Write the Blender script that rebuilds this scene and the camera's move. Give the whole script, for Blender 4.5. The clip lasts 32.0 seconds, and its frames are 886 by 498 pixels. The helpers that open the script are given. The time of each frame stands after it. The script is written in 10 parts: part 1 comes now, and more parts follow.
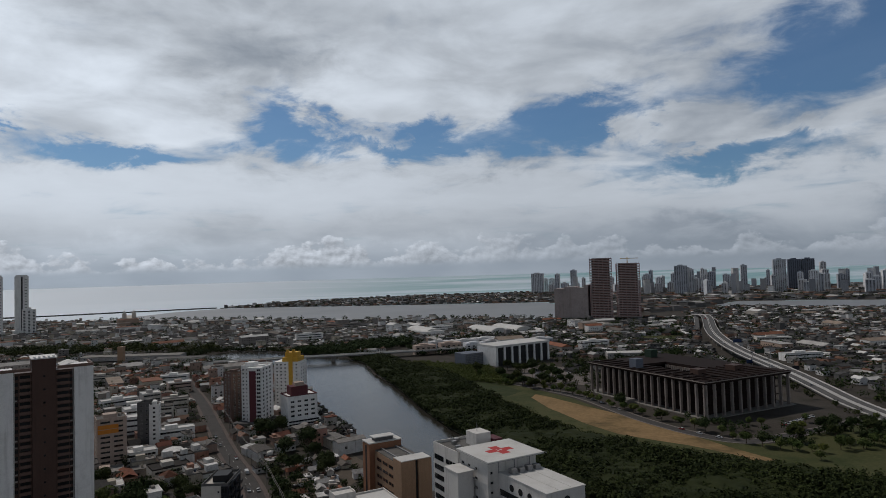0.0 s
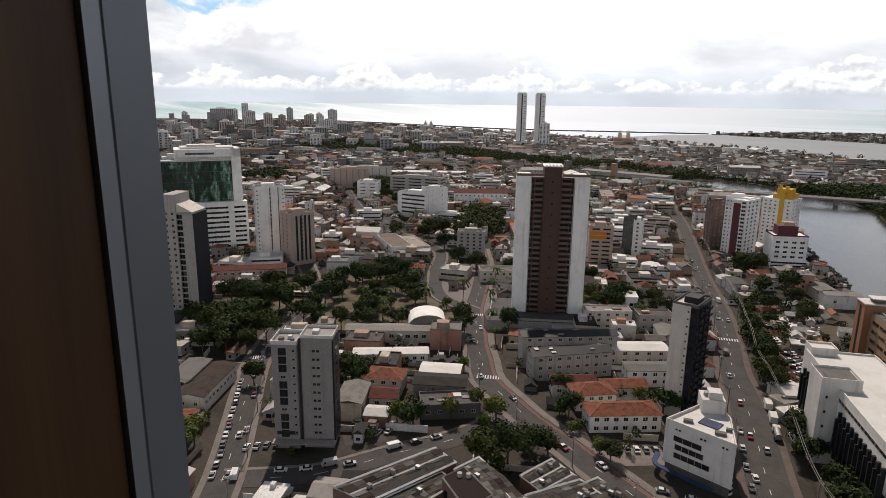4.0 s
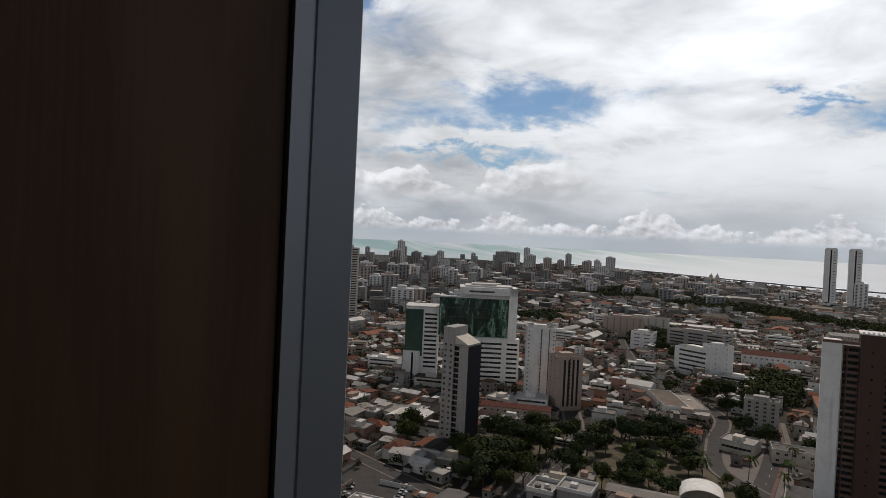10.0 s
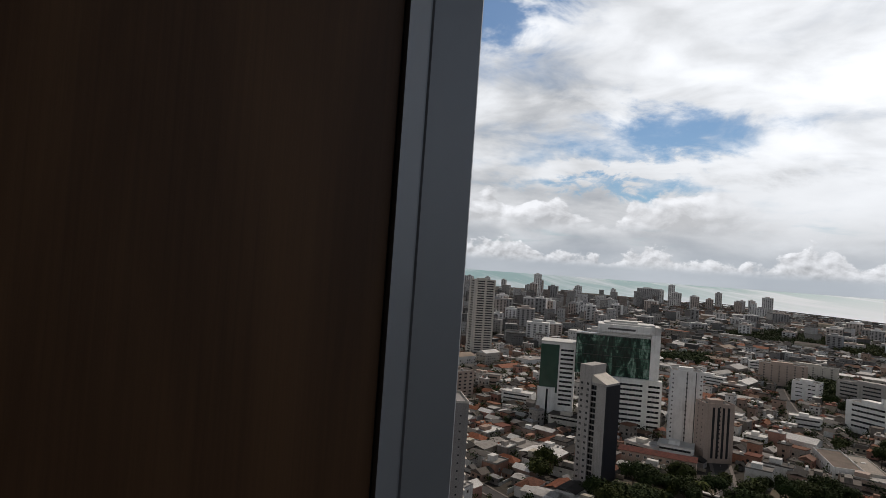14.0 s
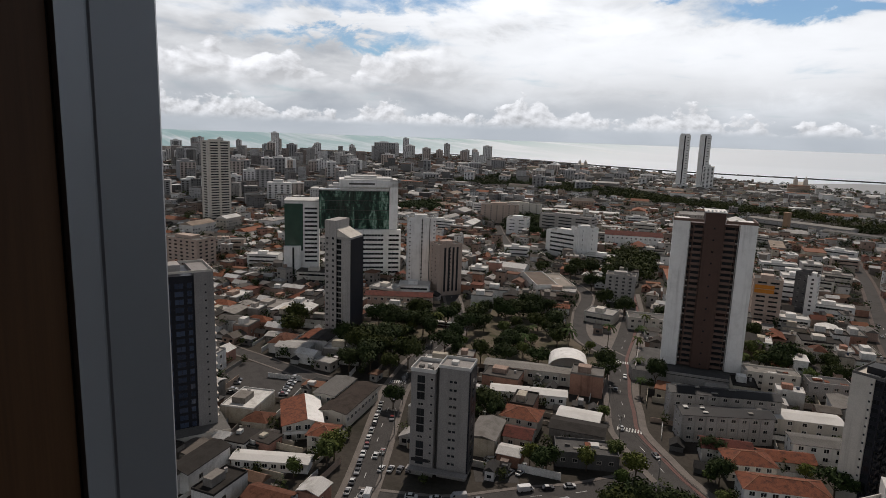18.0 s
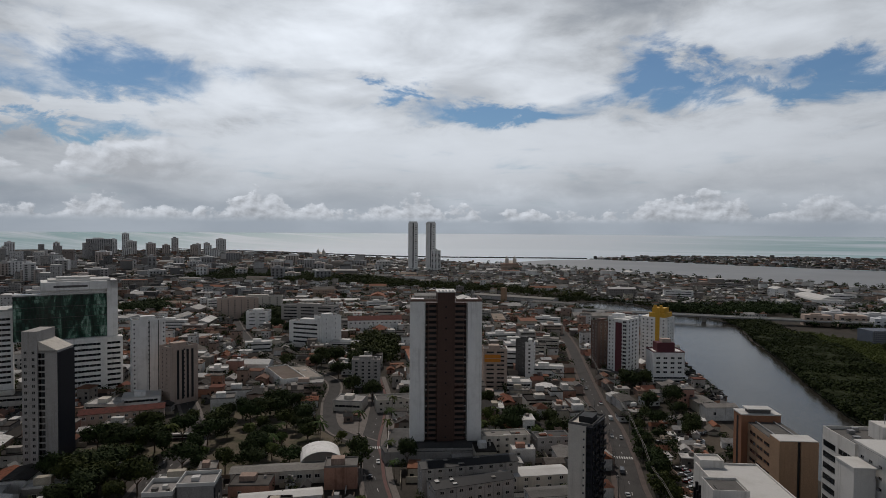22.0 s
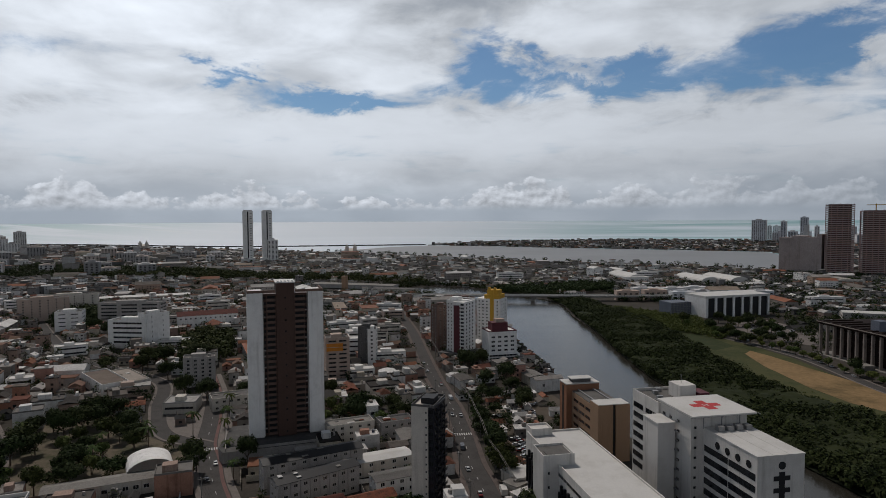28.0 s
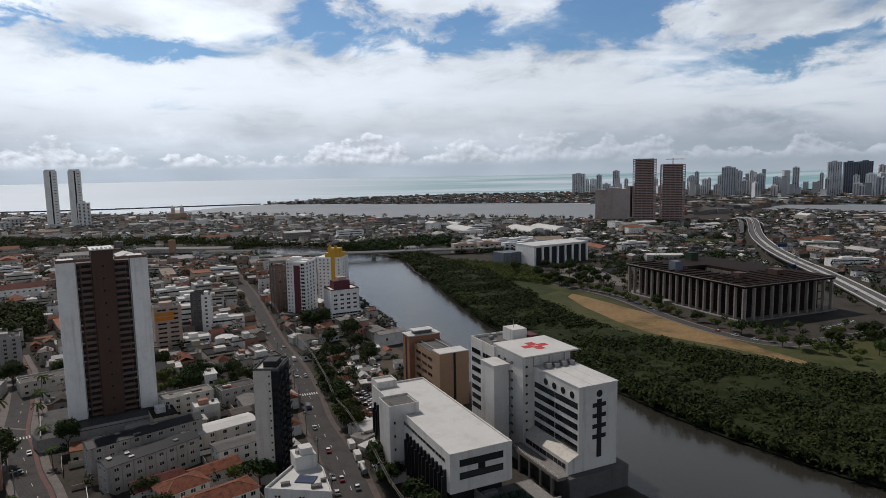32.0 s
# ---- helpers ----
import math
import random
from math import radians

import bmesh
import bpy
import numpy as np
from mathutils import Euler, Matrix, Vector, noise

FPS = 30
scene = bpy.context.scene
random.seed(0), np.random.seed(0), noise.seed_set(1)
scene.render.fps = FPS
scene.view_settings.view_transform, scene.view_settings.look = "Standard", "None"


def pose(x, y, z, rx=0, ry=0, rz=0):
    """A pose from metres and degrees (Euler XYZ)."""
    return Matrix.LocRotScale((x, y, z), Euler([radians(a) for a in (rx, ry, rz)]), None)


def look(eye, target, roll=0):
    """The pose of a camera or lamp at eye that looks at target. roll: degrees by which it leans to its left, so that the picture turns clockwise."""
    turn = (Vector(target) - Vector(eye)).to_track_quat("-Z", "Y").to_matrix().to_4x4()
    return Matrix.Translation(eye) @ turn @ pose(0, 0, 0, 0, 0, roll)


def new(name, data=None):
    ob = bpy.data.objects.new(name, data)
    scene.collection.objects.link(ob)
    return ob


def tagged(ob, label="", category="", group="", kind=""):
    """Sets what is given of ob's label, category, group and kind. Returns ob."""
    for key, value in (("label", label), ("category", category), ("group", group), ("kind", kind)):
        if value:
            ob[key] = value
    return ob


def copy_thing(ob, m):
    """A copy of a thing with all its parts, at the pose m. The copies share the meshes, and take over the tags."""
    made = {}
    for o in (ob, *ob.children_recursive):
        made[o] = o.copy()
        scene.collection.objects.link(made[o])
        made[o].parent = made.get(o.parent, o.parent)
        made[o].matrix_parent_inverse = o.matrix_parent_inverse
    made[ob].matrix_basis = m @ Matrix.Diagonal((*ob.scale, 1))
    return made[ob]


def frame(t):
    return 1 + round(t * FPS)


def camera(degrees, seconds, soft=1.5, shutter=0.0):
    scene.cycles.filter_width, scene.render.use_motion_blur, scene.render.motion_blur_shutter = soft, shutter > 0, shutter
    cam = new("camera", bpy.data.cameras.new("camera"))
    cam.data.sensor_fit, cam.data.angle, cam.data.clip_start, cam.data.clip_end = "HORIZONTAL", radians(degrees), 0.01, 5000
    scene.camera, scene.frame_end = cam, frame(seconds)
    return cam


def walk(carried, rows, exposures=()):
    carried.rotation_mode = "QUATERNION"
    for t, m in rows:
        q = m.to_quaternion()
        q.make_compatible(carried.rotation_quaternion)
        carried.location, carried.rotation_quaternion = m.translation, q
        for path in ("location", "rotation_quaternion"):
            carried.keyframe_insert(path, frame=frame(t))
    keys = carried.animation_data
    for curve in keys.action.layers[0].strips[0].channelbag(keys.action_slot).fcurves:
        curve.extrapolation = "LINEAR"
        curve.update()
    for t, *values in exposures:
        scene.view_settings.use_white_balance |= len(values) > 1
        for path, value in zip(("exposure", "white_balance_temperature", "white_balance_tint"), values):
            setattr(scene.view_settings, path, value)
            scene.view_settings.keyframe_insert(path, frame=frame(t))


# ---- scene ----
cam = camera(70.2, 32.0, soft=0.42)
PATH = [
    (0.0, 0.380, -0.200, 112.00, 92.16, 1.66, 0.10),
    (0.5, 0.380, -0.200, 112.00, 88.85, 0.42, 5.91),
    (1.0, 0.380, -0.200, 112.00, 84.00, -0.08, 12.98),
    (1.5, 0.380, -0.200, 112.00, 79.79, -0.46, 17.82),
    (2.0, 0.380, -0.200, 112.00, 77.66, -0.29, 23.03),
    (2.5, 0.380, -0.200, 112.00, 75.01, -0.20, 27.75),
    (3.0, 0.380, -0.200, 112.00, 75.56, -0.29, 32.39),
    (3.5, 0.267, -0.157, 112.00, 75.78, -0.40, 36.23),
    (4.0, 0.213, -0.140, 112.00, 76.73, -0.67, 42.40),
    (4.5, 0.190, -0.125, 112.00, 79.49, -0.27, 47.39),
    (6.5, 0.124, -0.142, 112.00, 78.60, -0.86, 39.79),
    (7.0, 0.132, -0.100, 112.00, 82.10, -1.70, 50.67),
    (7.5, 0.141, -0.053, 112.00, 85.54, -1.35, 57.04),
    (8.0, 0.141, -0.047, 112.00, 88.16, -2.08, 58.49),
    (8.5, 0.146, -0.041, 112.00, 89.82, -3.43, 64.16),
    (9.0, 0.154, -0.036, 112.00, 88.41, -3.09, 65.84),
    (9.5, 0.167, -0.021, 112.00, 88.72, -2.74, 66.77),
    (10.0, 0.172, -0.008, 112.00, 89.09, -2.75, 67.09),
    (10.5, 0.163, 0.002, 112.00, 90.00, -2.96, 69.28),
    (11.0, 0.152, 0.010, 112.00, 90.97, -3.47, 71.94),
    (11.5, 0.141, 0.012, 112.00, 91.54, -3.60, 73.55),
    (12.0, 0.141, 0.020, 112.00, 91.04, -3.59, 74.47),
    (12.5, 0.137, 0.017, 112.00, 91.24, -3.63, 75.89),
    (13.0, 0.127, 0.016, 112.00, 91.56, -3.68, 77.54),
    (13.5, 0.122, 0.024, 112.00, 91.86, -4.05, 78.69),
    (15.5, 0.127, 0.044, 112.00, 89.50, -3.63, 81.04),
    (16.0, 0.124, 0.058, 112.00, 86.11, -3.31, 76.10),
    (16.5, 0.119, 0.058, 112.00, 83.36, -3.12, 68.31),
    (17.0, 0.116, 0.057, 112.00, 83.29, -3.21, 66.89),
    (17.5, 0.115, 0.062, 112.00, 82.12, -2.34, 63.87),
    (18.0, 0.116, 0.058, 112.00, 79.70, -1.93, 56.16),
    (18.5, 0.114, 0.031, 112.00, 80.44, -1.47, 51.23),
    (19.0, 0.115, 0.023, 112.00, 80.95, -2.33, 50.72),
    (19.5, 0.108, 0.018, 112.00, 82.04, -1.45, 48.01),
    (20.0, 0.092, 0.0182, 112.00, 82.10, -1.00, 42.83),
    (20.5, 0.073, 0.006, 112.00, 84.27, -1.05, 38.11),
    (21.0, 0.057, -0.010, 112.00, 86.06, -0.49, 35.39),
    (21.5, 0.050, -0.020, 112.00, 88.01, -0.53, 33.19),
    (22.0, 0.050, -0.020, 112.00, 88.27, -0.38, 32.72),
    (22.5, 0.050, -0.020, 112.00, 88.04, -0.24, 32.34),
    (23.0, 0.050, -0.020, 112.00, 88.35, -0.35, 31.84),
    (23.5, 0.050, -0.020, 112.00, 88.92, -0.53, 31.61),
    (24.0, 0.050, -0.020, 112.00, 87.68, -0.23, 32.32),
    (24.5, 0.050, -0.020, 112.00, 87.35, -0.04, 32.35),
    (26.5, 0.050, -0.020, 112.00, 87.85, 0.35, 31.86),
    (27.0, 0.050, -0.020, 112.00, 87.02, 0.16, 29.73),
    (27.5, 0.050, -0.020, 112.00, 86.70, 0.47, 26.78),
    (28.0, 0.050, -0.020, 112.00, 87.15, 0.29, 18.23),
    (28.5, 0.050, -0.020, 112.00, 86.20, 0.46, 10.21),
    (29.0, 0.050, -0.020, 112.00, 85.41, 1.73, 5.70),
    (29.5, 0.050, -0.020, 112.00, 85.10, 0.43, 4.99),
    (30.0, 0.050, -0.020, 112.00, 82.68, 0.94, 4.40),
    (30.5, 0.050, -0.020, 112.00, 84.26, 1.12, 4.50),
    (31.0, 0.050, -0.020, 112.00, 83.57, 1.26, 3.78),
    (31.5, 0.050, -0.020, 112.00, 83.12, 0.94, 3.41),
    (32.0, 0.050, -0.020, 112.00, 83.09, 1.00, 3.67),
]
walk(cam, [(t, pose(*m)) for t, *m in PATH],
     exposures=[(0.0, -0.42, 6000, 8), (1.0, -0.02, 6200, 9), (1.6, 0.30, 6450, 10), (2.5, 0.62, 6600, 12), (4.5, 0.66, 6600, 12), (6.5, 0.46, 6550, 11), (8.0, 0.0, 6500, 10), (10.0, -0.06, 6500, 10),
                (13.5, 0.02, 6500, 10), (15.5, 0.08, 6500, 10), (17.0, 0.10, 6500, 10), (19.0, 0.15, 6500, 11), (20.0, 0.10, 6450, 10), (21.0, -0.27, 6250, 9), (22.0, -0.40, 6200, 9), (26.5, -0.40, 6200, 9),
                (28.0, -0.31, 6150, 9), (30.0, 0.05, 6050, 9), (32.0, 0.1, 6050, 9)])

# ---- world and sun ----
SUN_AZ, SUN_EL = 44.0, 50.0
world = bpy.data.worlds.new("world")
scene.world = world
world.use_nodes = True


class Nodes:
    """Short hand for node trees."""

    def __init__(self, tree):
        self.t = tree
        tree.nodes.clear()

    def n(self, kind, **kw):
        node = self.t.nodes.new(kind)
        for k, v in kw.items():
            if k == "op":
                node.operation = v
            elif k == "blend":
                node.blend_type = v
            elif k == "dt":
                node.data_type = v
        return node

    def put(self, sock, v):
        if v is None:
            return
        if isinstance(v, bpy.types.NodeSocket):
            self.t.links.new(v, sock)
        else:
            sock.default_value = v

    def math(self, op, a, b=None, c=None, clamp=False):
        m = self.n("ShaderNodeMath", op=op)
        m.use_clamp = clamp
        for i, v in enumerate((a, b, c)):
            self.put(m.inputs[i], v)
        return m.outputs[0]

    def noise(self, vec, scale, detail=4, rough=0.55, dist=0.0, dims="3D"):
        m = self.n("ShaderNodeTexNoise")
        m.noise_dimensions = dims
        self.put(m.inputs["Vector"], vec)
        self.put(m.inputs["Scale"], scale)
        self.put(m.inputs["Detail"], detail)
        self.put(m.inputs["Roughness"], rough)
        self.put(m.inputs["Distortion"], dist)
        return m.outputs["Fac"]

    def ramp(self, fac, stops, mode="LINEAR"):
        r = self.n("ShaderNodeValToRGB")
        r.color_ramp.interpolation = mode
        e = r.color_ramp.elements
        while len(e) < len(stops):
            e.new(0.5)
        for el, (p, c) in zip(e, stops):
            el.position = p
            el.color = (*c, 1) if isinstance(c, tuple) else (c, c, c, 1)
        self.put(r.inputs["Fac"], fac)
        return r.outputs["Color"]

    def mix(self, fac, a, b, blend="MIX"):
        m = self.n("ShaderNodeMix", dt="RGBA", blend=blend)
        self.put(m.inputs[0], fac)
        for i, v in ((6, a), (7, b)):
            if isinstance(v, tuple) and len(v) == 3:
                v = (*v, 1)
            self.put(m.inputs[i], v)
        return m.outputs[2]

    def step(self, v, lo, hi):
        m = self.n("ShaderNodeMapRange")
        m.interpolation_type = "SMOOTHSTEP"
        self.put(m.inputs[0], v)
        self.put(m.inputs[1], lo)
        self.put(m.inputs[2], hi)
        return m.outputs[0]

    def xyz(self, x, y, z):
        m = self.n("ShaderNodeCombineXYZ")
        for i, v in enumerate((x, y, z)):
            self.put(m.inputs[i], v)
        return m.outputs[0]


def build_sky():
    N = Nodes(world.node_tree)
    out = N.n("ShaderNodeOutputWorld")
    bg = N.n("ShaderNodeBackground")
    tc = N.n("ShaderNodeTexCoord")
    sep = N.n("ShaderNodeSeparateXYZ")
    N.put(sep.inputs[0], tc.outputs["Generated"])
    x, y, z = sep.outputs
    az = N.math("MULTIPLY", N.math("ARCTAN2", N.math("MULTIPLY", x, -1.0), y), 57.2958)
    el = N.math("MULTIPLY", N.math("ARCSINE", z), 57.2958)
    sky = N.n("ShaderNodeTexSky")
    sky.sky_type = "NISHITA"
    sky.sun_disc = False
    sky.sun_elevation = radians(SUN_EL)
    sky.sun_rotation = radians(-SUN_AZ)
    sky.air_density, sky.dust_density, sky.ozone_density = 1.0, 0.6, 1.5
    # a cloud ceiling seen in perspective: the pattern shrinks towards the horizon
    zz = N.math("ADD", N.math("MAXIMUM", z, 0.0), 0.10)
    px, py = N.math("DIVIDE", x, zz), N.math("DIVIDE", y, zz)
    flat = N.xyz(px, py, 3.7)
    toward = (-0.09 * math.sin(radians(SUN_AZ)), 0.09 * math.cos(radians(SUN_AZ)))
    lit = N.xyz(N.math("ADD", px, toward[0]), N.math("ADD", py, toward[1]), 3.82)
    big = N.noise(flat, 0.75, 9, 0.58, 0.35)
    fine = N.noise(flat, 2.1, 8, 0.51, 0.45)
    fine2 = N.noise(lit, 2.1, 6, 0.51, 0.45)
    # wavering of the outlines of the gaps
    wob = N.noise(N.xyz(N.math("MULTIPLY", az, 0.10), N.math("MULTIPLY", el, 0.20), 1.3), 1.8, 8, 0.62, 0.4)
    wob2 = N.noise(N.xyz(N.math("MULTIPLY", az, 0.10), N.math("MULTIPLY", el, 0.20), 9.1), 1.8, 8, 0.62, 0.4)
    azw = N.math("ADD", az, N.math("MULTIPLY", N.math("SUBTRACT", wob, 0.5), 20.0))
    elw = N.math("ADD", el, N.math("MULTIPLY", N.math("SUBTRACT", wob2, 0.5), 9.0))

    def blob(a, e, ra, re):
        dx = N.math("DIVIDE", N.math("SUBTRACT", azw, a), ra)
        dy = N.math("DIVIDE", N.math("SUBTRACT", elw, e), re)
        d = N.math("ADD", N.math("MULTIPLY", dx, dx), N.math("MULTIPLY", dy, dy))
        return N.math("EXPONENT", N.math("MULTIPLY", d, -1.0))

    def total(rows):
        s = None
        for r in rows:
            b = blob(*r[:4])
            if len(r) > 4:
                b = N.math("MULTIPLY", b, r[4])
            s = b if s is None else N.math("ADD", s, b)
        return s

    gaps = total([(60, 12.4, 9.5, 2.4, 0.85), (66, 7.8, 7, 0.9, 0.75), (62, 9.4, 8, 0.5, -0.7), (77, 22, 6, 4, 0.9), (37, 11.6, 2.5, 1.0, 0.8), (27, 10.2, 5.5, 1.3, 0.95), (4, 11.8, 13, 1.9, 0.95), (14, 14.2, 4, 2.4, 0.7), (5, 15.2, 5, 1.3, -0.6), (8, 12.4, 3, 0.7, -0.5), (-14, 13.0, 7, 2.4, 0.9),
                  (-32, 16.5, 8, 4.5, 1.0), (-25, 8.8, 10, 1.5, 0.8), (-20, 12.0, 3.5, 1.2, -0.8), (-27, 10.6, 7, 0.6, -0.6), (45, 27, 6, 2, 0.5), (-75, 25, 30, 14, 0.8), (140, 30, 40, 16, 0.7)])
    grey = total([(16, 17.5, 6, 4, 0.9), (72, 15.5, 5, 3, 0.75), (25, 22, 8, 4, 0.55), (40, 4.6, 45, 1.4, 0.25), (5, 4.0, 30, 1.3, 0.08), (-28, 3.2, 12, 1.6, 0.4), (64, 6.5, 13, 6, 0.3), (55, 3.0, 14, 2.5, 0.25)])
    dens = N.math("SUBTRACT", N.math("ADD", N.math("MULTIPLY", big, 0.5), N.math("MULTIPLY", fine, 0.8)), N.math("MULTIPLY", gaps, 0.62))
    cover = N.math("ADD", 0.05, N.math("MULTIPLY", N.step(dens, 0.14, 0.60), 0.95))
    # an even white sheet under the gaps, thinning to the grey belt over the horizon
    sheet = N.math("MULTIPLY", N.step(elw, 1.8, 5.4), N.math("SUBTRACT", 1.0, N.step(elw, 7.8, 10.6)))
    sheet = N.math("MULTIPLY", N.math("MULTIPLY", sheet, N.math("SUBTRACT", 1.0, N.math("MINIMUM", gaps, 1.0))), N.math("SUBTRACT", 1.0, N.step(az, 56.0, 66.0)))
    # heaped clouds in a broken row above the horizon, lit from the sun's side
    def heap(dz, da, detail):
        return N.noise(N.xyz(N.math("MULTIPLY", N.math("ADD", az, da), 0.34), N.math("MULTIPLY", N.math("ADD", el, dz), 0.46), 5.0), 1.5, detail, 0.55, 0.15)
    row, row2 = heap(0.0, 0.0, 9), heap(0.3, 0.25, 9)
    tall = N.noise(N.xyz(N.math("MULTIPLY", az, 0.085), 2.0, 7.0), 1.5, 3, 0.5)
    top = N.math("ADD", 1.6, N.math("MULTIPLY", N.step(tall, 0.40, 0.66), 1.9))
    depth = N.math("SUBTRACT", N.math("ADD", top, N.math("MULTIPLY", N.math("SUBTRACT", row, 0.5), 5.0)), el)
    lump = N.math("MULTIPLY", N.math("MULTIPLY", N.step(depth, -0.05, 0.45), N.step(el, 0.5, 1.4)), N.math("ADD", 0.4, N.math("MULTIPLY", N.step(az, -14.0, 14.0), 0.6)))
    # shading of the clouds: sunlit side, grey bases, brighter towards the sun
    sd = Vector((-math.sin(radians(SUN_AZ)) * math.cos(radians(SUN_EL)), math.cos(radians(SUN_AZ)) * math.cos(radians(SUN_EL)), math.sin(radians(SUN_EL))))
    dot = N.n("ShaderNodeVectorMath", op="DOT_PRODUCT")
    N.put(dot.inputs[0], tc.outputs["Generated"])
    dot.inputs[1].default_value = sd
    near_sun = N.step(dot.outputs["Value"], 0.45, 1.0)
    soft = N.noise(N.xyz(N.math("MULTIPLY", az, 0.05), N.math("MULTIPLY", el, 0.13), 4.4), 1.8, 6, 0.5, 0.3)
    high = N.step(el, 6.0, 15.0)
    mixed = N.math("ADD", N.math("MULTIPLY", soft, N.math("SUBTRACT", 1.0, N.math("MULTIPLY", high, 0.45))), N.math("MULTIPLY", fine, N.math("MULTIPLY", high, 0.45)))
    thick = N.step(mixed, 0.34, 0.66)
    relief = N.math("MULTIPLY", N.math("SUBTRACT", fine, fine2), N.math("MULTIPLY", N.step(el, 3.0, 9.0), 0.28))
    shade = N.math("ADD", N.math("MULTIPLY", thick, 0.32), 0.43)
    shade = N.math("ADD", shade, relief)
    shade = N.math("SUBTRACT", shade, N.math("MULTIPLY", grey, 0.30))
    white = N.math("ADD", N.math("ADD", 0.48, N.math("MULTIPLY", N.step(el, 3.5, 7.0), 0.14)), N.math("MULTIPLY", N.math("ADD", soft, fine), 0.08))
    even = N.math("MULTIPLY", sheet, 0.85)
    shade = N.math("ADD", N.math("MULTIPLY", shade, N.math("SUBTRACT", 1.0, even)), N.math("MULTIPLY", white, even))
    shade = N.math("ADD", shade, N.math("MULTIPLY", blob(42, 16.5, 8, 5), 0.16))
    shade = N.math("ADD", shade, N.math("MULTIPLY", near_sun, 0.36))
    shade = N.math("MAXIMUM", shade, 0.22)
    # overhead the ceiling is thick and dull
    shade = N.math("MULTIPLY", shade, N.math("SUBTRACT", 1.0, N.math("MULTIPLY", N.step(el, 18.0, 42.0), 0.88)))
    cloud = N.mix(1.0, N.mix(N.step(shade, 0.25, 0.65), (0.90, 0.98, 1.10), (0.97, 0.995, 1.035)), N.xyz(shade, shade, shade), "MULTIPLY")
    sk = N.mix(1.0, sky.outputs["Color"], (0.043, 0.057, 0.068), "MULTIPLY")
    col = N.mix(cover, sk, cloud)
    haze = N.math("SUBTRACT", 1.0, N.step(el, 0.2, 5.0))
    glow = N.math("ADD", N.math("ADD", 0.78, N.math("MULTIPLY", N.step(az, -30.0, 5.0), 0.22)), N.math("MULTIPLY", near_sun, 0.3))
    col = N.mix(N.math("MULTIPLY", haze, 0.8), col, N.mix(1.0, (0.385, 0.425, 0.475), N.xyz(glow, glow, glow), "MULTIPLY"))
    lumps = N.math("ADD", 0.66, N.math("MULTIPLY", N.math("SUBTRACT", row, row2), 1.7))
    lumps = N.math("SUBTRACT", lumps, N.math("MULTIPLY", N.step(depth, 0.6, 3.4), 0.2))
    lumps = N.math("MAXIMUM", N.math("MINIMUM", N.math("ADD", lumps, N.math("MULTIPLY", near_sun, 0.2)), 0.98), 0.40)
    col = N.mix(N.math("MULTIPLY", lump, 0.8), col, N.mix(1.0, (0.975, 0.99, 1.03), N.xyz(lumps, lumps, lumps), "MULTIPLY"))
    # a bank of tall heaped clouds in the north, behind the gaps
    def bank(dz, da):
        return N.noise(N.xyz(N.math("MULTIPLY", N.math("ADD", az, da), 0.16), N.math("MULTIPLY", N.math("ADD", el, dz), 0.24), 12.0), 1.7, 9, 0.52, 0.2)
    b1, b2 = bank(0.0, 0.0), bank(0.45, 0.5)
    swell = N.noise(N.xyz(N.math("MULTIPLY", az, 0.075), 6.0, 3.0), 1.5, 3, 0.5)
    btop = N.math("ADD", 4.9, N.math("MULTIPLY", N.step(swell, 0.3, 0.7), 3.0))
    bdep = N.math("SUBTRACT", N.math("ADD", btop, N.math("MULTIPLY", N.math("SUBTRACT", b1, 0.5), 6.0)), el)
    north = N.math("MULTIPLY", N.step(az, 50.0, 62.0), N.step(el, 3.2, 5.2))
    heads = N.math("MULTIPLY", N.step(bdep, 0.0, 0.5), north)
    bl = N.math("ADD", 0.74, N.math("MULTIPLY", N.math("SUBTRACT", b1, b2), 1.9))
    bl = N.math("SUBTRACT", bl, N.math("MULTIPLY", N.step(bdep, 0.8, 3.5), 0.16))
    bl = N.math("MAXIMUM", N.math("MINIMUM", bl, 0.98), 0.48)
    col = N.mix(N.math("MULTIPLY", heads, 0.85), col, N.mix(1.0, (0.975, 0.99, 1.03), N.xyz(bl, bl, bl), "MULTIPLY"))
    N.put(bg.inputs["Color"], col)
    bg.inputs["Strength"].default_value = 1.0
    N.put(out.inputs["Surface"], bg.outputs[0])


build_sky()
sun_data = bpy.data.lights.new("sun", "SUN")
sun_data.energy, sun_data.angle, sun_data.color = 2.7, radians(0.8), (1.0, 0.89, 0.79)
sun = new("sun", sun_data)
sun.matrix_world = look((-300 * math.sin(radians(SUN_AZ)), 300 * math.cos(radians(SUN_AZ)), 300 * math.tan(radians(SUN_EL))), (0, 0, 0))

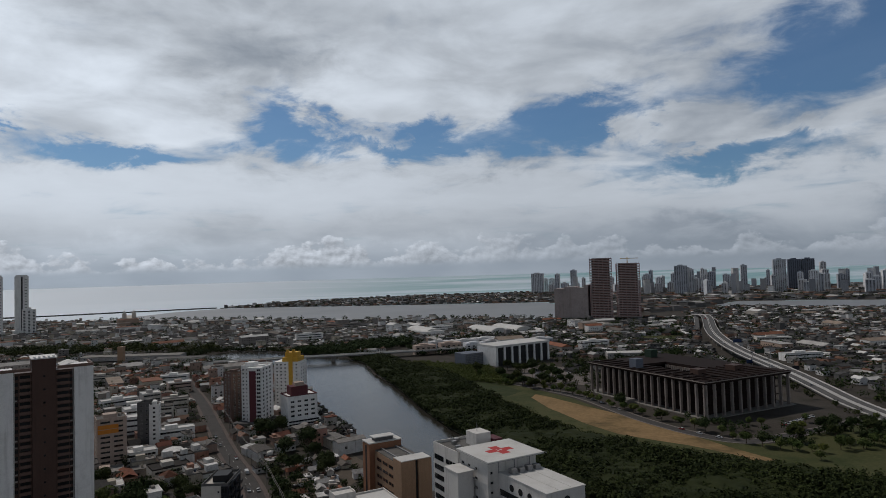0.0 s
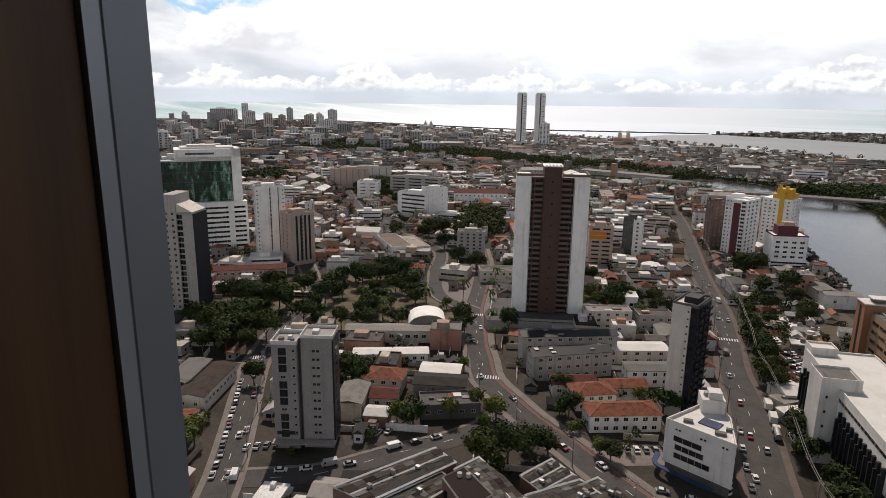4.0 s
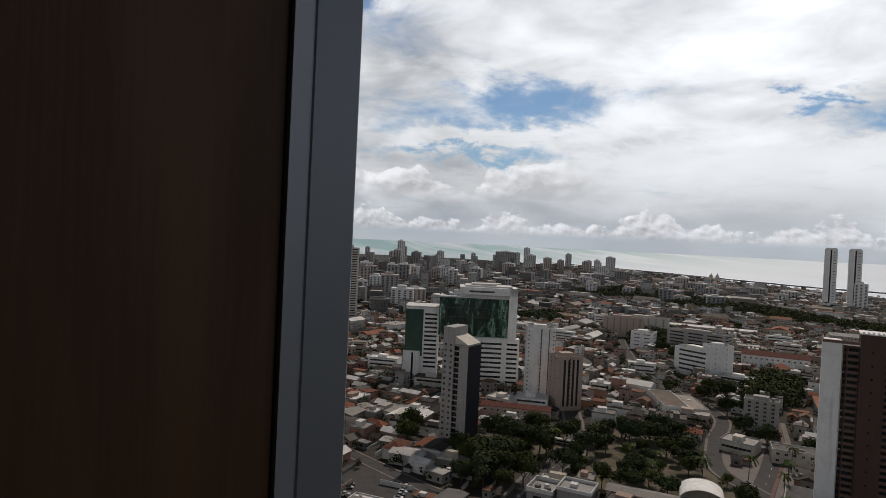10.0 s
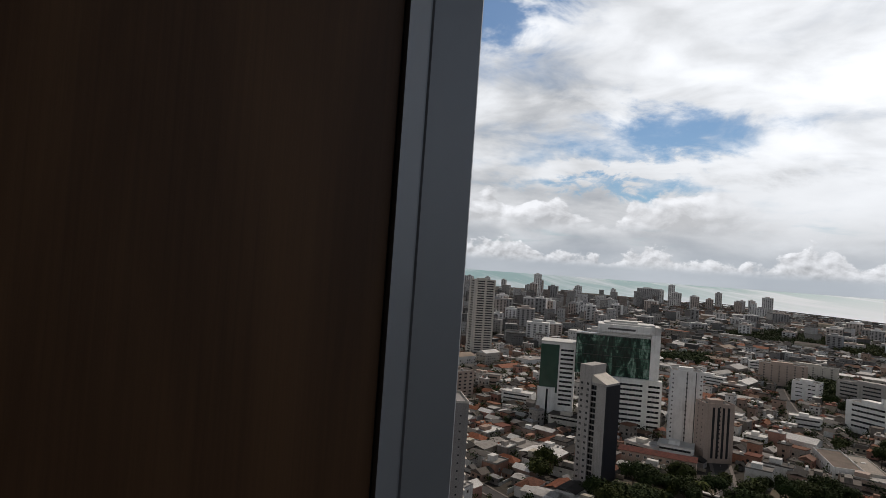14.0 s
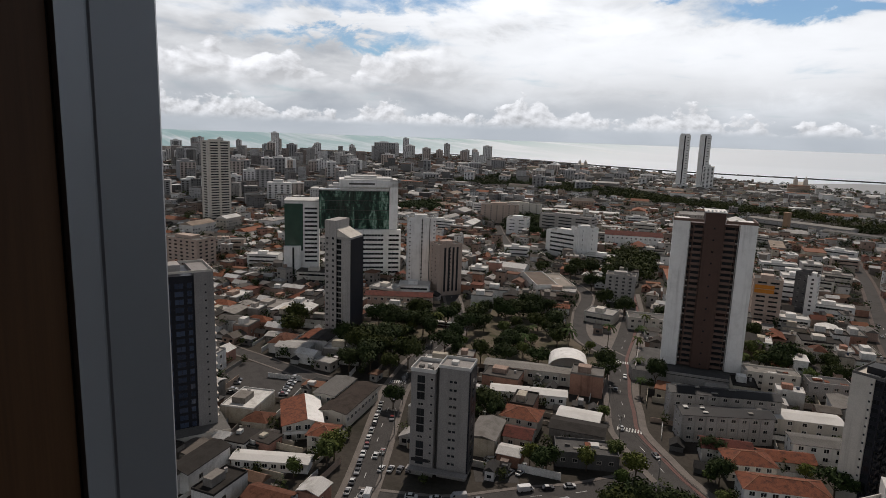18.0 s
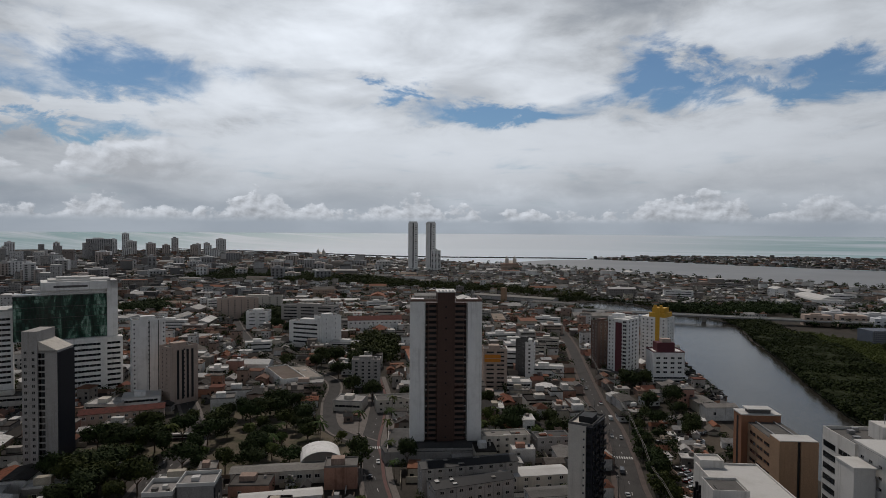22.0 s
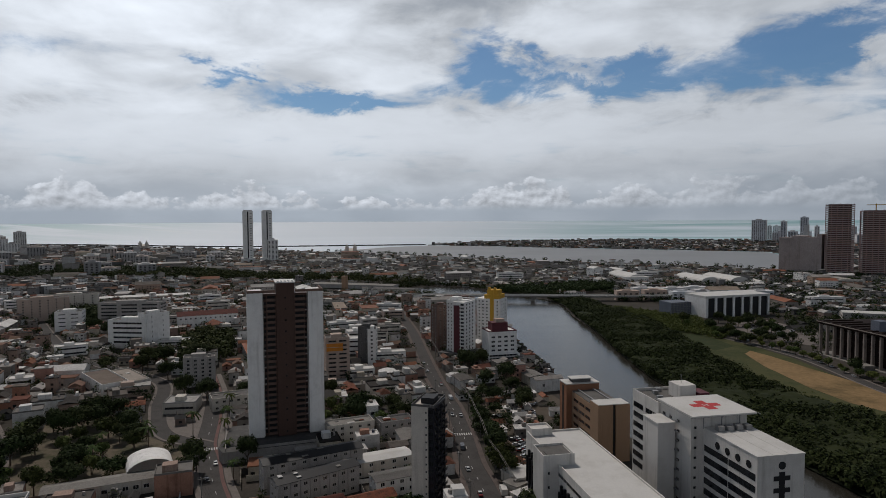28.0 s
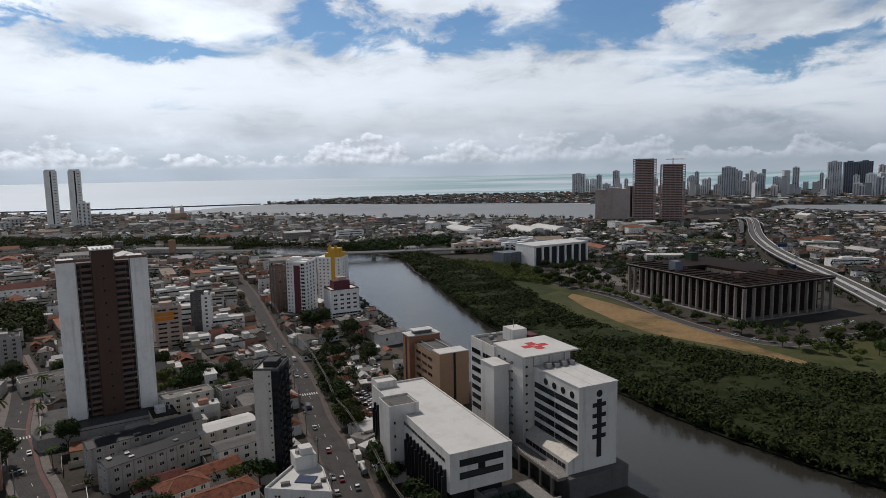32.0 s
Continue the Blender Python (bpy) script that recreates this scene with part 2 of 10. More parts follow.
# ---- materials ----
def surface(name, color, color2=None, rough=0.8, grain=1.0, scale=1.0, wear=0.25, metal=0.0, bump=0.15, spec=0.12, vary=None, island=None, streak=0.0):
    """A weathered surface: two colours mixed by large stains and fine grain; vary / island: ramp stops picked per object / per piece."""
    m = bpy.data.materials.new(name)
    m.use_nodes = True
    N = Nodes(m.node_tree)
    out, bs = N.n("ShaderNodeOutputMaterial"), N.n("ShaderNodeBsdfPrincipled")
    tc = N.n("ShaderNodeTexCoord")
    geo = N.n("ShaderNodeNewGeometry")
    pos = geo.outputs["Position"]
    base = (*color, 1)
    if vary:
        oi = N.n("ShaderNodeObjectInfo")
        base = N.ramp(oi.outputs["Random"], vary, "CONSTANT")
    if island:
        base = N.ramp(geo.outputs["Random Per Island"], island, "CONSTANT")
    c2 = color2 or tuple(c * 0.6 for c in color)
    stain = N.step(N.noise(pos, 0.35 * scale, 5, 0.65), 0.42, 0.72)
    if vary or island:
        col = N.mix(N.math("MULTIPLY", stain, wear), base, N.mix(1.0, base, (0.45, 0.43, 0.40), "MULTIPLY"))
    else:
        col = N.mix(N.math("MULTIPLY", stain, wear), base, c2)
    g = N.noise(pos, 5.0 * scale, 3, 0.7)
    col = N.mix(1.0, col, N.ramp(g, [(0.25, 1.0 - 0.35 * grain), (0.75, 1.0 + 0.1 * grain)]), "MULTIPLY")
    if streak > 0:
        mp = N.n("ShaderNodeMapping")
        N.put(mp.inputs[0], pos)
        mp.inputs["Scale"].default_value = (1.2 * scale, 1.2 * scale, 0.06 * scale)
        s = N.step(N.noise(mp.outputs[0], 1.0, 4, 0.6), 0.5, 0.75)
        col = N.mix(N.math("MULTIPLY", s, streak), col, N.mix(1.0, col, (0.42, 0.40, 0.37), "MULTIPLY"))
    N.put(bs.inputs["Base Color"], col)
    bs.inputs["Roughness"].default_value = rough
    bs.inputs["Metallic"].default_value = metal
    bs.inputs["Specular IOR Level"].default_value = spec
    if bump:
        b = N.n("ShaderNodeBump")
        b.inputs["Strength"].default_value = bump
        b.inputs["Distance"].default_value = 0.05
        N.put(b.inputs["Height"], g)
        N.put(bs.inputs["Normal"], b.outputs[0])
    N.put(out.inputs[0], bs.outputs[0])
    return m


def glassy(name, color, rough=0.08, scale=0.5):
    """Window glass of a building seen from outside: dark, mirroring, each pane slightly uneven."""
    m = bpy.data.materials.new(name)
    m.use_nodes = True
    N = Nodes(m.node_tree)
    out, bs = N.n("ShaderNodeOutputMaterial"), N.n("ShaderNodeBsdfPrincipled")
    geo = N.n("ShaderNodeNewGeometry")
    oi = N.n("ShaderNodeObjectInfo")
    r = N.math("ADD", 0.55, N.math("MULTIPLY", oi.outputs["Random"], 0.9))
    n = N.noise(geo.outputs["Position"], scale, 3 if scale > 0.2 else 1.5, 0.6)
    col = N.mix(1.0, (*color, 1), N.xyz(r, r, r), "MULTIPLY")
    col = N.mix(N.math("MULTIPLY", n, 0.5), col, tuple(c * 0.35 for c in color))
    N.put(bs.inputs["Base Color"], col)
    bs.inputs["Roughness"].default_value = rough
    bs.inputs["Specular IOR Level"].default_value = 0.42
    b = N.n("ShaderNodeBump")
    b.inputs["Strength"].default_value = 0.05 if scale > 0.2 else 0.35
    b.inputs["Distance"].default_value = 0.2 if scale > 0.2 else 1.2
    N.put(b.inputs["Height"], n)
    N.put(bs.inputs["Normal"], b.outputs[0])
    N.put(out.inputs[0], bs.outputs[0])
    return m


def painted_reflection_panes(name):
    """Green glass whose broken upright reflections are painted into the base colour."""
    m = bpy.data.materials.new(name)
    m.use_nodes = True
    N = Nodes(m.node_tree)
    out, bs = N.n("ShaderNodeOutputMaterial"), N.n("ShaderNodeBsdfPrincipled")
    geo = N.n("ShaderNodeNewGeometry")
    mp = N.n("ShaderNodeMapping")
    N.put(mp.inputs[0], geo.outputs["Position"])
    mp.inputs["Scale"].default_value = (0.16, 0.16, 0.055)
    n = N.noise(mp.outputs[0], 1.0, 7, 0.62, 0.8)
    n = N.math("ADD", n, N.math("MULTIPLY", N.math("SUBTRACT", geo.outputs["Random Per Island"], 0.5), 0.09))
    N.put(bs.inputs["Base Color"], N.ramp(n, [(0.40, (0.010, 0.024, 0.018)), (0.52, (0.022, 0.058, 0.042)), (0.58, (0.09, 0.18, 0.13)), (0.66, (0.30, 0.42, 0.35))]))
    bs.inputs["Roughness"].default_value = 0.12
    bs.inputs["Specular IOR Level"].default_value = 0.6
    N.put(out.inputs[0], bs.outputs[0])
    return m


def foliage(name, dark, light, scale=0.35):
    m = bpy.data.materials.new(name)
    m.use_nodes = True
    N = Nodes(m.node_tree)
    out, bs = N.n("ShaderNodeOutputMaterial"), N.n("ShaderNodeBsdfPrincipled")
    geo = N.n("ShaderNodeNewGeometry")
    oi = N.n("ShaderNodeObjectInfo")
    f = N.math("MULTIPLY", N.math("ADD", N.noise(geo.outputs["Position"], scale, 4, 0.6), geo.outputs["Random Per Island"]), 0.5)
    col = N.ramp(f, [(0.25, dark), (0.75, light)])
    tint = N.ramp(oi.outputs["Random"], [(0.0, (0.8, 0.95, 0.8)), (0.5, (1.0, 1.0, 1.0)), (1.0, (1.25, 1.1, 0.8))])
    N.put(bs.inputs["Base Color"], N.mix(1.0, col, tint, "MULTIPLY"))
    bs.inputs["Roughness"].default_value = 0.85
    bs.inputs["Specular IOR Level"].default_value = 0.08
    N.put(out.inputs[0], bs.outputs[0])
    return m


def water(name, color, rough, scale, strength, shoal=None):
    m = bpy.data.materials.new(name)
    m.use_nodes = True
    N = Nodes(m.node_tree)
    out, bs = N.n("ShaderNodeOutputMaterial"), N.n("ShaderNodeBsdfPrincipled")
    geo = N.n("ShaderNodeNewGeometry")
    pos = geo.outputs["Position"]
    col = (*color, 1)
    if shoal:
        mp = N.n("ShaderNodeMapping")
        N.put(mp.inputs[0], pos)
        mp.inputs["Rotation"].default_value = (0, 0, 0.35)
        mp.inputs["Scale"].default_value = (0.0007, 0.0035, 0.001)
        f = N.noise(mp.outputs[0], 1.0, 5, 0.6, 0.4)
        # green shoals off the southern beach and far to the north, whitecaps in thin lines
        sep = N.n("ShaderNodeSeparateXYZ")
        N.put(sep.inputs[0], pos)
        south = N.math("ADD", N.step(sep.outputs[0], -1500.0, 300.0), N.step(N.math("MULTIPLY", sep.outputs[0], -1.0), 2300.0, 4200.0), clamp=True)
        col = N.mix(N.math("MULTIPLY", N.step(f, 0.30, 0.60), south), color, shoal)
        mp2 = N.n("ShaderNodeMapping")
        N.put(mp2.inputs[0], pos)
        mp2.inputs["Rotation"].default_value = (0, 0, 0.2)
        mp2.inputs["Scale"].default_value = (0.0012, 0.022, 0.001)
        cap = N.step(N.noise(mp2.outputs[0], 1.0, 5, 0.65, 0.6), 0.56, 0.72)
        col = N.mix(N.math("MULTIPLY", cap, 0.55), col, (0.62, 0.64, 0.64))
    N.put(bs.inputs["Base Color"], col)
    bs.inputs["IOR"].default_value = 1.33
    calm = N.noise(pos, scale * 0.08, 4, 0.6)
    N.put(bs.inputs["Roughness"], N.math("ADD", rough, N.math("MULTIPLY", calm, rough * 0.5)))
    w = N.noise(pos, scale, 4, 0.6, 0.3)
    b = N.n("ShaderNodeBump")
    b.inputs["Strength"].default_value = strength
    b.inputs["Distance"].default_value = 0.3
    N.put(b.inputs["Height"], w)
    N.put(bs.inputs["Normal"], b.outputs[0])
    N.put(out.inputs[0], bs.outputs[0])
    return m


def wood_panel(name):
    m = bpy.data.materials.new(name)
    m.use_nodes = True
    N = Nodes(m.node_tree)
    out, bs = N.n("ShaderNodeOutputMaterial"), N.n("ShaderNodeBsdfPrincipled")
    tc = N.n("ShaderNodeTexCoord")
    mp = N.n("ShaderNodeMapping")
    N.put(mp.inputs[0], tc.outputs["Object"])
    mp.inputs["Scale"].default_value = (7.0, 7.0, 0.8)
    a = N.noise(mp.outputs[0], 1.0, 5, 0.5, 1.8)
    mp2 = N.n("ShaderNodeMapping")
    N.put(mp2.inputs[0], tc.outputs["Object"])
    mp2.inputs["Scale"].default_value = (220.0, 220.0, 3.0)
    g = N.noise(mp2.outputs[0], 1.0, 4, 0.7)
    col = N.ramp(a, [(0.28, (0.066, 0.030, 0.013)), (0.5, (0.097, 0.047, 0.020)), (0.72, (0.130, 0.066, 0.028))])
    col = N.mix(1.0, col, N.ramp(g, [(0.3, 0.84), (0.6, 1.02)]), "MULTIPLY")
    N.put(bs.inputs["Base Color"], col)
    bs.inputs["Roughness"].default_value = 0.55
    bs.inputs["Specular IOR Level"].default_value = 0.25
    b = N.n("ShaderNodeBump")
    b.inputs["Strength"].default_value = 0.12
    b.inputs["Distance"].default_value = 0.001
    N.put(b.inputs["Height"], g)
    N.put(bs.inputs["Normal"], b.outputs[0])
    N.put(out.inputs[0], bs.outputs[0])
    return m


def emptyrow(*cols):
    n = len(cols)
    return [(i / n, c) for i, c in enumerate(cols)]


TERRA = [(0.20, 0.073, 0.042), (0.26, 0.098, 0.055), (0.14, 0.06, 0.038)]
CEMENT = [(0.105, 0.096, 0.088), (0.062, 0.055, 0.050), (0.19, 0.178, 0.165), (0.038, 0.034, 0.031), (0.135, 0.118, 0.104)]
PALE = [(0.66, 0.645, 0.62), (0.40, 0.385, 0.365)]
# whitened to stand in for haze and sunlight on distant walls
HAZED_WALLS = [(0.60, 0.58, 0.55), (0.42, 0.385, 0.34), (0.28, 0.25, 0.22), (0.76, 0.745, 0.72), (0.40, 0.30, 0.235), (0.50, 0.45, 0.36), (0.72, 0.705, 0.68), (0.24, 0.22, 0.205)]

WALLS = [(0.62, 0.60, 0.57), (0.40, 0.365, 0.33), (0.22, 0.20, 0.18), (0.72, 0.705, 0.68), (0.36, 0.26, 0.21), (0.48, 0.43, 0.35), (0.70, 0.68, 0.65), (0.36, 0.20, 0.145)]

